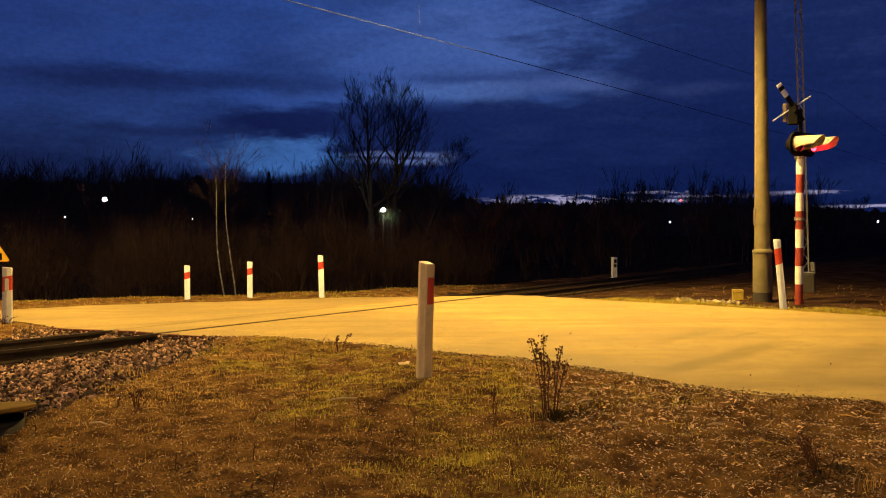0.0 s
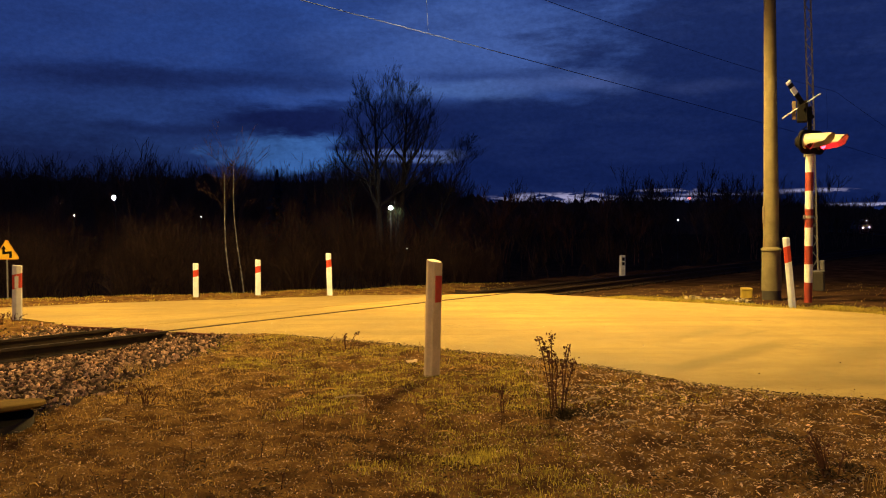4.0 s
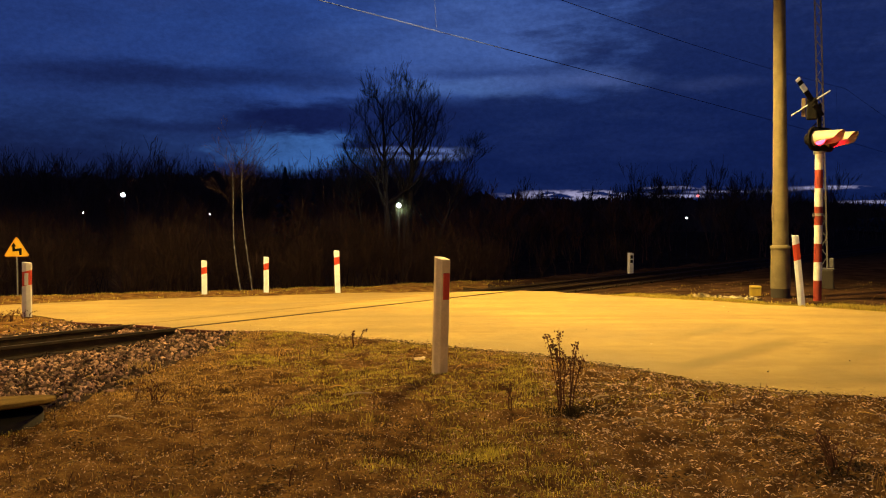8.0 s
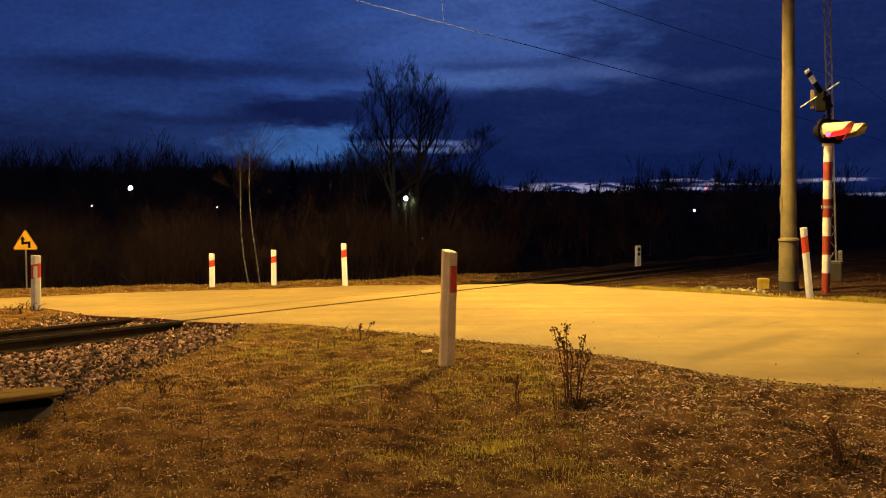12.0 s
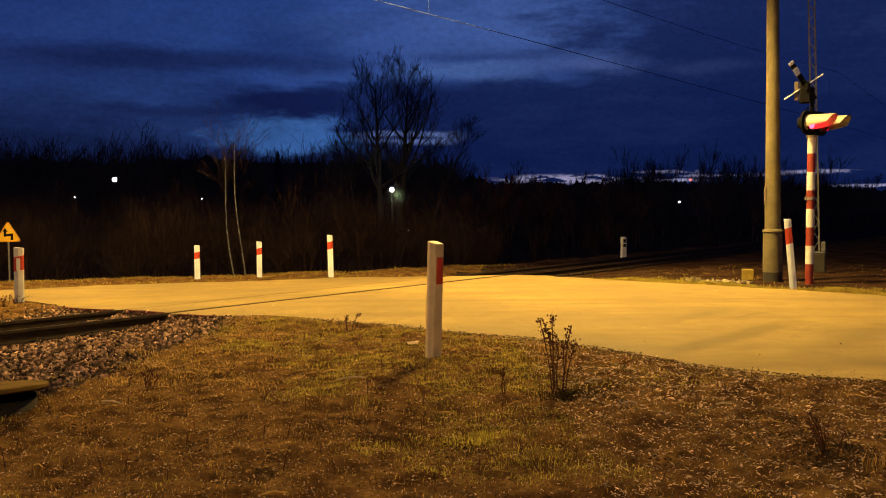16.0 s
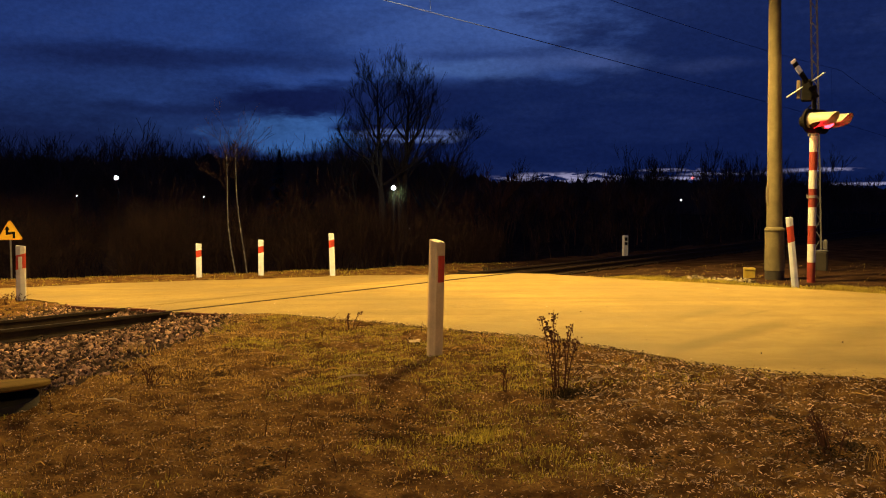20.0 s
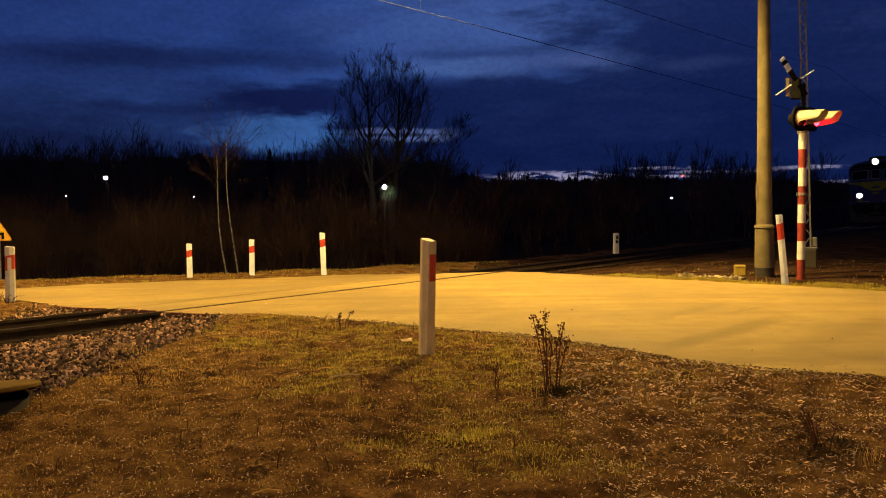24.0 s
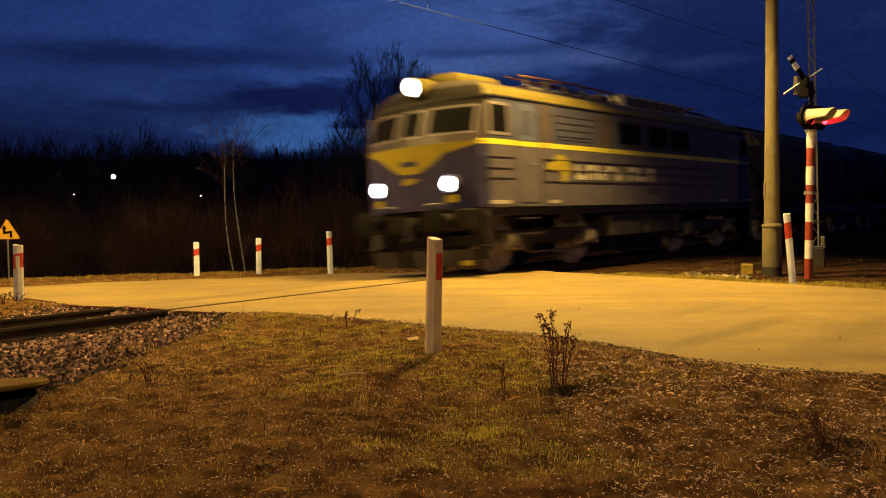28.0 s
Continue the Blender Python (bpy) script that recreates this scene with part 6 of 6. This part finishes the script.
        # rust brown darkened to hold the shade of the unlit lower front
        part("snow_plough", plough, mat("shaded_plough", (0.011, 0.006, 0.005), 0.7, 0, 0.4, 5, 40, 0.2) if end > 0 else M_LOCO_UNDER, loco, "rusty brown plough plate")
        for y in (1.08 * end,):
            part("plough_mark", Mesh().box(min(end * 6.98, end * 7.06), max(end * 6.98, end * 7.06), y - 0.10, y + 0.12, 0.20, 0.30, 0.01), M_LOCO_YELLOW, loco, "yellow plough corner")
        for y in (-0.62, 0.62):
            fx = face_x(y, 1.6) + 0.05
            part("handrail", Mesh().tube([(end * fx, end * y - 0.25, 1.34), (end * (fx + 0.04), end * y - 0.2, 1.38), (end * (fx + 0.04), end * y + 0.2, 1.38), (end * fx, end * y + 0.25, 1.34)], 0.014, 5), M_LOCO_LETTER, loco)
    # sides
    for sd in (1, -1):
        def plate(x0, x1, z0, z1, off=0.008, deep=0.03):
            return Mesh().box(x0, x1, min(sd * (1.5 + off - deep), sd * (1.5 + off)), max(sd * (1.5 + off - deep), sd * (1.5 + off)), z0, z1)
        for f in (1, -1):
            def span(a, b):
                return (min(f * a, f * b), max(f * a, f * b))
            w = part("cab_window", plate(*span(6.05, 6.72), 2.62, 3.24, 0.012), M_LOCO_CREAM, loco, "cab side window frame")
            part("pane", plate(*span(6.11, 6.66), 2.68, 3.18, 0.018), M_GLASS, w, "dark glass")
            d = part("cab_door", plate(*span(5.15, 5.80), 1.35, 2.43, 0.012), M_LOCO_GREY, loco, "grey cab door")
            part("upper_panel", plate(*span(5.15, 5.80), 2.55, 3.26, 0.012), M_LOCO_DOOR, d, "pale blue-grey upper door panel")
            part("pane", plate(*span(5.27, 5.68), 2.66, 3.14, 0.018), M_LOCO_UPPER, d, "clouded door pane")
            part("handle", Mesh().tube([(f * 5.24, sd * 1.54, 2.1), (f * 5.34, sd * 1.54, 2.1)], 0.014, 5), M_GALV, d)
            for x in (5.06, 5.89):
                part("grab_rail", Mesh().tube([(f * x, sd * 1.505, 1.45), (f * x, sd * 1.56, 1.5), (f * x, sd * 1.56, 3.0), (f * x, sd * 1.505, 3.05)], 0.012, 6), M_LOCO_BROWN, loco)
            for z in (1.80, 1.99, 2.20):
                part("rib", plate(*span(5.95, 6.85), z, z + 0.014, 0.014), M_LOCO_UNDER, loco, "dark pressed rib")
            part("foot_step", Mesh().box(*span(5.15, 5.8), min(sd * 1.38, sd * 1.56), max(sd * 1.38, sd * 1.56), 0.72, 0.75).box(*span(5.2, 5.75), min(sd * 1.38, sd * 1.52), max(sd * 1.38, sd * 1.52), 1.02, 1.05), M_LOCO_UNDER, loco)
            for x0, x1 in ((6.1, 6.75), (4.35, 4.75)):
                part("side_mark", plate(*span(x0, x1), 1.32, 1.39, 0.010), M_LOCO_LETTER, loco, "pale stencilled mark")
            grille = part("grille", plate(*span(2.7, 4.45), 2.64, 3.24, 0.010), M_LOCO_UPPER, loco, "louvred intake panel")
            for k in range(4):
                part("slat", plate(*span(2.78, 4.38), 2.70 + 0.14 * k, 2.714 + 0.14 * k, 0.020), M_LOCO_UNDER, grille)
        for x0 in (-2.35, -1.05, 0.45):
            w = part("side_window", plate(x0, x0 + 1.2, 2.62, 3.22, 0.010), M_LOCO_UNDER, loco, "dark machine room window")
            part("pane", plate(x0 + 0.06, x0 + 1.14, 2.68, 3.16, 0.016), M_GLASS, w, "dark glass")
        for x0, x1 in ((4.52, 4.98), (1.98, 2.62), (-3.3, -2.8), (-4.98, -4.52)):
            part("pillar", plate(x0, x1, 2.545, 3.335, 0.006), M_LOCO_BROWN, loco, "pale brown pillar panel")
        for x0 in (-2.75, 1.95, 4.72):
            part("panel_joint", plate(x0, x0 + 0.05, 1.30, 3.3, 0.010), M_LOCO_BROWN, loco, "brown joint strip")
        for z in (1.76, 1.99, 2.20):
            part("rib", plate(-4.9, 4.9, z, z + 0.014, 0.018), M_LOCO_UNDER, loco, "dark pressed rib")
        # emblem and lettering as plain shapes
        em = Mesh()
        pts = [(4.80, 2.00), (4.74, 2.14), (4.50, 2.16), (4.36, 2.32), (4.14, 2.32), (3.96, 2.22), (3.86, 2.10), (3.86, 1.98), (3.98, 1.90), (4.06, 1.74), (4.26, 1.74), (4.16, 1.92), (4.38, 1.98)]
        em.prism([(a, b) for a, b in pts], 1, min(sd * 1.49, sd * 1.516), max(sd * 1.49, sd * 1.516))
        part("emblem", em, M_LOCO_YELLOW, loco, "large yellow emblem")
        x = 3.62
        for k, wd in enumerate((0.36, 0.34, 0.36, 0.28, 0.40, 0.44, 0.36, 0.42)):
            part("letter_bar", plate(x - wd * 0.34, x, 1.82, 2.14, 0.012), M_LOCO_LETTER, loco, "cream lettering bar")
            part("letter_bar", plate(x - wd, x - wd * 0.40, 2.04 if k % 2 else 1.82, 2.14 if k % 2 else 1.92, 0.012), M_LOCO_LETTER, loco, "cream lettering bar")
            if k % 3:
                part("letter_bar", plate(x - wd, x - wd * 0.72, 1.82, 2.02, 0.012), M_LOCO_LETTER, loco, "cream lettering bar")
            x -= wd + 0.09 + (0.18 if k == 4 else 0)
        part("letter_bar", plate(-0.5, 0.15, 1.52, 1.70, 0.012), M_LOCO_BROWN, loco, "small pale stencilled block")
        part("sole_bar", Mesh().box(-6.9, 6.9, min(sd * 1.30, sd * 1.44), max(sd * 1.30, sd * 1.44), 1.10, 1.265, 0.01), M_LOCO_UNDER, loco, "dark sole bar")
        for x0, x1 in ((0.35, 1.9), (-1.5, 0.1), (-2.1, -1.65)):
            part("equipment_box", Mesh().box(x0, x1, min(sd * 0.75, sd * 1.36), max(sd * 0.75, sd * 1.36), 0.55, 1.08, 0.04), M_LOCO_UNDER, loco, "under-floor box")
    # bogies
    for c in (-4.25, 4.25):
        bg = part("bogie", Mesh().box(c - 2.3, c + 2.3, -1.18, -1.02, 0.55, 0.82, 0.03).box(c - 2.3, c + 2.3, 1.02, 1.18, 0.55, 0.82, 0.03).box(c - 0.4, c + 0.4, -1.1, 1.1, 0.5, 0.85, 0.03)
                  .box(c - 2.3, c - 2.1, -1.1, 1.1, 0.55, 0.78, 0.02).box(c + 2.1, c + 2.3, -1.1, 1.1, 0.55, 0.78, 0.02), M_LOCO_UNDER, loco, "grimy bogie frame")
        for y in (-1.14, 1.14):
            for x in (c - 1.525, c + 1.525):
                part("axle_box", Mesh().box(x - 0.2, x + 0.2, y - 0.12, y + 0.12, 0.44, 0.80, 0.04).lathe((x, y, 0.62), (0, math.copysign(1, y), 0), [(0.1, 0.13), (0.17, 0.12), (0.18, 0.01)], 14), M_BOGIE, bg)
                for dx in (-0.36, 0.36):
                    part("spring", Mesh().lathe((x + dx, y, 0.42), (0, 0, 1), [(0, 0.07), (0.04, 0.09), (0.08, 0.07), (0.12, 0.09), (0.16, 0.07), (0.2, 0.09), (0.24, 0.07)], 10), M_BOGIE, bg)
            part("brake_gear", Mesh().tube([(c - 0.75, y, 0.75), (c - 0.7, y * 0.95, 0.35), (c + 0.7, y * 0.95, 0.35), (c + 0.75, y, 0.75)], 0.03, 5), M_BOGIE, bg)
            part("sand_pipe", Mesh().tube([(c + 2.2, y, 0.8), (c + 2.25, y * 0.9, 0.4), (c + 2.15, y * 0.72, 0.12)], 0.02, 5), M_LOCO_UNDER, bg)
        for x in (c - 1.525, c + 1.525):
            wheelset(loco, x, 0.62, LOCO_WHEELS)
    # roof gear
    part("roof_dome", Mesh().loft([[(x, y * k, z) for x, y in ((6.2, -0.5), (6.35, 0), (6.2, 0.5), (5.0, 0.62), (4.8, 0), (5.0, -0.62))] for k, z in ((1, 3.68), (0.95, 3.90), (0.7, 4.0))]), M_LOCO_ROOF, loco, "ochre roof hood")
    part("roof_box", Mesh().box(-3.7, 0.1, -0.85, 0.85, 3.66, 4.10, 0.08), M_LOCO_LETTER, loco, "pale louvred roof box")
    for k in range(9):
        part("roof_slat", Mesh().box(-3.5 + 0.38 * k, -3.24 + 0.38 * k, 0.852, 0.872, 3.80, 4.0), M_LOCO_UNDER, loco)
    for c in (-5.3, 2.4):
        pan = part("pantograph", Mesh().tube([(c - 1.9, -0.5, 3.94), (c + 0.2, -0.46, 4.02), (c + 2.0, -0.35, 4.10)], 0.024, 6).tube([(c - 1.9, 0.5, 3.94), (c + 0.2, 0.46, 4.02), (c + 2.0, 0.35, 4.10)], 0.024, 6)
                   .tube([(c + 2.0, -0.35, 4.1), (c - 1.2, -0.3, 4.10)], 0.02, 6).tube([(c + 2.0, 0.35, 4.1), (c - 1.2, 0.3, 4.10)], 0.02, 6)
                   .tube([(c + 0.5, -0.8, 4.06), (c + 0.5, -0.55, 4.14), (c + 0.5, 0.55, 4.14), (c + 0.5, 0.8, 4.06)], 0.025, 6).tube([(c + 0.2, -0.6, 4.13), (c + 0.2, 0.6, 4.13)], 0.02, 6),
                   mat("pantograph_red", (0.10, 0.038, 0.024), 0.6, 0, 0.25, 6, 40, 0.1) if c > 0 else M_LOCO_UNDER, loco, "folded red-brown pantograph")
        part("base_frame", Mesh().box(c - 1.9, c + 1.3, -0.55, -0.48, 3.88, 3.94).box(c - 1.9, c + 1.3, 0.48, 0.55, 3.88, 3.94), M_LOCO_LETTER, pan)
        for x in (c - 1.0, c + 1.0):
            for y in (-0.5, 0.5):
                part("insulator", Mesh().lathe((x, y, 3.68), (0, 0, 1), [(0, 0.05), (0.05, 0.08), (0.09, 0.05), (0.13, 0.08), (0.17, 0.05), (0.21, 0.05)], 10), M_LOCO_LETTER, pan)
    for x in (4.3, 3.5, 2.7, 1.9, 1.1, 0.5):
        post = part("roof_insulator", Mesh().lathe((x, 0.78, 3.70), (0, 0, 1), [(0, 0.04), (0.06, 0.07), (0.10, 0.04), (0.15, 0.07), (0.19, 0.04), (0.24, 0.06), (0.30, 0.03)], 12), M_LOCO_BROWN, loco, "pale ribbed insulator", True)
        part("bus_clamp", Mesh().box(x - 0.07, x + 0.07, 0.74, 0.82, 3.99, 4.05, 0.01), M_LOCO_UNDER, post)
    part("roof_rail", Mesh().tube([(4.5, 0.78, 4.05), (2.5, 0.78, 4.08), (0.4, 0.78, 4.05)], 0.028, 6), mat("copper_bus", (0.24, 0.10, 0.06), 0.5, 0, 0.3, 6, 40, 0.1), loco, "red-brown roof busbar")
    part("roof_cabinet", Mesh().box(0.35, 1.0, -0.5, 0.62, 3.72, 4.02, 0.05), M_LOCO_BROWN, loco, "brown roof cabinet")
    part("roof_bus", Mesh().tube([(0.6, 0.75, 3.80), (0.2, 0.72, 4.06), (-3.8, 0.72, 4.06), (-4.4, 0.6, 3.85)], 0.018, 5), M_LOCO_LETTER, loco)
    return loco


WAGON_WHEELS = []


def covered_wagon():
    """Dark hopper wagon with a rounded roof."""
    w = thing("freight_wagon", "dark covered hopper wagon with rounded roof", "wagon", None, "wagons of the train")
    body = []
    for x, k in ((-6.3, 0.90), (-6.2, 1), (6.2, 1), (6.3, 0.90)):
        body.append([(x, y * k, z) for y, z in ((-0.6, 0.95), (0.6, 0.95), (1.32, 1.75), (1.42, 3.05), (1.25, 3.45), (0.8, 3.72), (0, 3.85), (-0.8, 3.72), (-1.25, 3.45), (-1.42, 3.05), (-1.32, 1.75))])
    part("hopper_body", Mesh().loft(body), M_WAGON, w, "", True)
    for x in np.linspace(-5.6, 5.6, 8):
        for y in (-1, 1):
            part("side_rib", Mesh().box(x - 0.05, x + 0.05, min(y * 1.36, y * 1.48), max(y * 1.36, y * 1.48), 1.7, 3.1), M_WAGON, w)
    part("underframe", Mesh().box(-6.6, 6.6, -1.2, -0.95, 0.85, 1.15).box(-6.6, 6.6, 0.95, 1.2, 0.85, 1.15).box(-6.7, -6.5, -1.3, 1.3, 0.85, 1.2).box(6.5, 6.7, -1.3, 1.3, 0.85, 1.2), M_LOCO_UNDER, w)
    part("walkway", Mesh().box(-6.2, 6.2, -0.35, 0.35, 3.88, 3.92), M_LOCO_UNDER, w)
    for end in (-1, 1):
        part("ladder", Mesh().tube([(end * 6.42, 0.5, 1.1), (end * 6.42, 0.5, 3.7)], 0.02, 5).tube([(end * 6.42, 0.9, 1.1), (end * 6.42, 0.9, 3.6)], 0.02, 5), M_LOCO_UNDER, w)
        for y in (-0.9, 0.9):
            part("buffer", Mesh().lathe((end * 6.7, y, 1.06), (end, 0, 0), [(0, 0.1), (0.4, 0.09), (0.41, 0.22), (0.46, 0.2)], 12), M_LOCO_UNDER, w)
    for c in (-4.6, 4.6):
        part("bogie", Mesh().box(c - 1.35, c + 1.35, -1.05, -0.9, 0.35, 0.7, 0.03).box(c - 1.35, c + 1.35, 0.9, 1.05, 0.35, 0.7, 0.03).box(c - 0.3, c + 0.3, -1, 1, 0.4, 0.75, 0.03), M_LOCO_UNDER, w)
        for x in (c - 0.9, c + 0.9):
            wheelset(w, x, 0.46, WAGON_WHEELS)
    return w


SPEED = 10.72


def vehicle_pose(s_mid, half):
    a, b = on_track(s_mid - half), on_track(s_mid + half)
    mid = (a + b) / 2
    x = (a - b).normalized()
    up = (on_track(s_mid, 0, 1) - on_track(s_mid)).normalized()
    y = up.cross(x).normalized()
    z = x.cross(y)
    m = Matrix((x, y, z)).transposed().to_4x4()
    m.translation = mid
    return m


loco = locomotive()
wagons = [covered_wagon()]
WAGON_SETS = [list(WAGON_WHEELS)]
for _ in range(3):
    wagons.append(copy_thing(wagons[0], Matrix.Identity(4)))
    WAGON_SETS.append([(o, x, r) for o, (_w, x, r) in zip([c for c in wagons[-1].children if c.name.startswith("wheelset")], WAGON_WHEELS)])


def motions():
    """Everything that moves: the train on its line, its wheels, the lamps that flash in turn."""
    times = [0.5 * k for k in range(57)]

    def s_front(t):
        return 12.1 + SPEED * (28.0 - t) + float(np.interp(t, (0, 8, 14, 20, 24, 25.5), (0, 12, 9.5, -1.9, -1.1, 0)))
    walk(loco, [(t, vehicle_pose(s_front(t) + 7.2, 4.25)) for t in times])
    for k, w in enumerate(wagons):
        off = 15.9 / 2 + 7.25 + 7.17 + 14.34 * k
        walk(w, [(t, vehicle_pose(s_front(t) + off, 4.6)) for t in times])
    for sets, step in ((LOCO_WHEELS, 2), *((q, 1) for q in WAGON_SETS)):
        for ob, x, r in sets:
            walk(ob, [(f / FPS, pose(x, 0, r, 0, math.degrees((s_front(0) - s_front(f / FPS)) / r), 0)) for f in range(0, 28 * FPS + 1, step)])
    # red lamps: the near one is lit for the first half of each period, the other for the second half
    period, first = 0.961, 0.28
    for ob, y in SIGNAL_LENSES:
        near = y < 0
        rows = [(0.0, 0.0 if not near else 180.0)]
        turn = rows[0][1]
        n = -1
        while True:
            n += 1
            done = False
            for half in (0.0, 0.5):
                t0 = first + period * (n + half)
                if t0 + 0.1 > 28.0:
                    done = True
                    break
                for q in (0, 1, 2, 3):
                    rows.append((t0 - 0.05 + q / 30, turn + 60.0 * q))
                turn += 180.0
            if done:
                break
        rows.append((28.0, turn))
        walk(ob, [(t, pose(0.125, y, 0, 0, 0, a)) for t, a in rows])


# ---- build ----
SIGNAL_LENSES = crossing_signal()
concrete_pole()
street_lamp(LAMPS[1], -1.2, -2.8, "concrete street lamp with an orange sodium light")
street_lamp(LAMPS[2], -1.5, -2.2, "concrete street lamp behind the verge, lit orange")
lattice_mast()
overhead_wires()
warning_sign()
small_road_things()
weed(0.97, 6.36, 0.67, 8, 4, 0.10, mound=420)
weed(0.55, 6.35, 0.20, 2, 5, 0.03, "small withered weed stalk in the turf")
weed(-0.95, 9.75, 0.22, 4, 6, 0.10, "small withered weeds at the road edge")
weed(-2.3, 6.9, 0.18, 5, 7, 0.10, "low withered weed clump in the turf")
weed(2.3, 4.75, 0.22, 6, 8, 0.12, "low dark weed clump among fallen leaves", 140)
for wx, wy, wh in ((-7.25, 14.0, 0.16), (-7.05, 14.05, 0.22), (-6.95, 14.3, 0.14), (-7.5, 14.1, 0.18)):
    weed(wx, wy, wh, 5, int(wh * 100), 0.10, "withered tan weeds beside a guide post")
birch(-5.81, 25.0, -0.6, 3.5, -0.38, 3)
birch(-5.51, 25.0, -0.6, 3.8, -0.36, 8)
bare_tree((698 - 784) / 1500 * 46, 46, -1.5, 9.6, 0.26, -0.035, 21, "tall bare poplar standing above the wood", 15, 0.36)
bare_tree((732 - 784) / 1500 * 47, 47, -1.5, 9.5, 0.29, 0.045, 35, "tall bare tree with upswept branches", 16, 0.40)
bare_tree((770 - 784) / 1500 * 50, 50, -1.6, 7.0, 0.14, 0.38, 52, "leaning bare tree beside the tall ones", 14, 0.42, 0.25)
bare_tree((655 - 784) / 1500 * 48, 48, -1.5, 7.0, 0.12, -0.10, 63, "bare slender tree in the wood", 14, 0.34)
spruce((516 - 784) / 1500 * 70, 70, -2.0, 7.9, 5)
spruce((565 - 784) / 1500 * 74, 74, -2.0, 6.2, 6)
lights_far()
thickets()
ground()
road()
rails()
deck_edging()
stones()
turf()

motions()
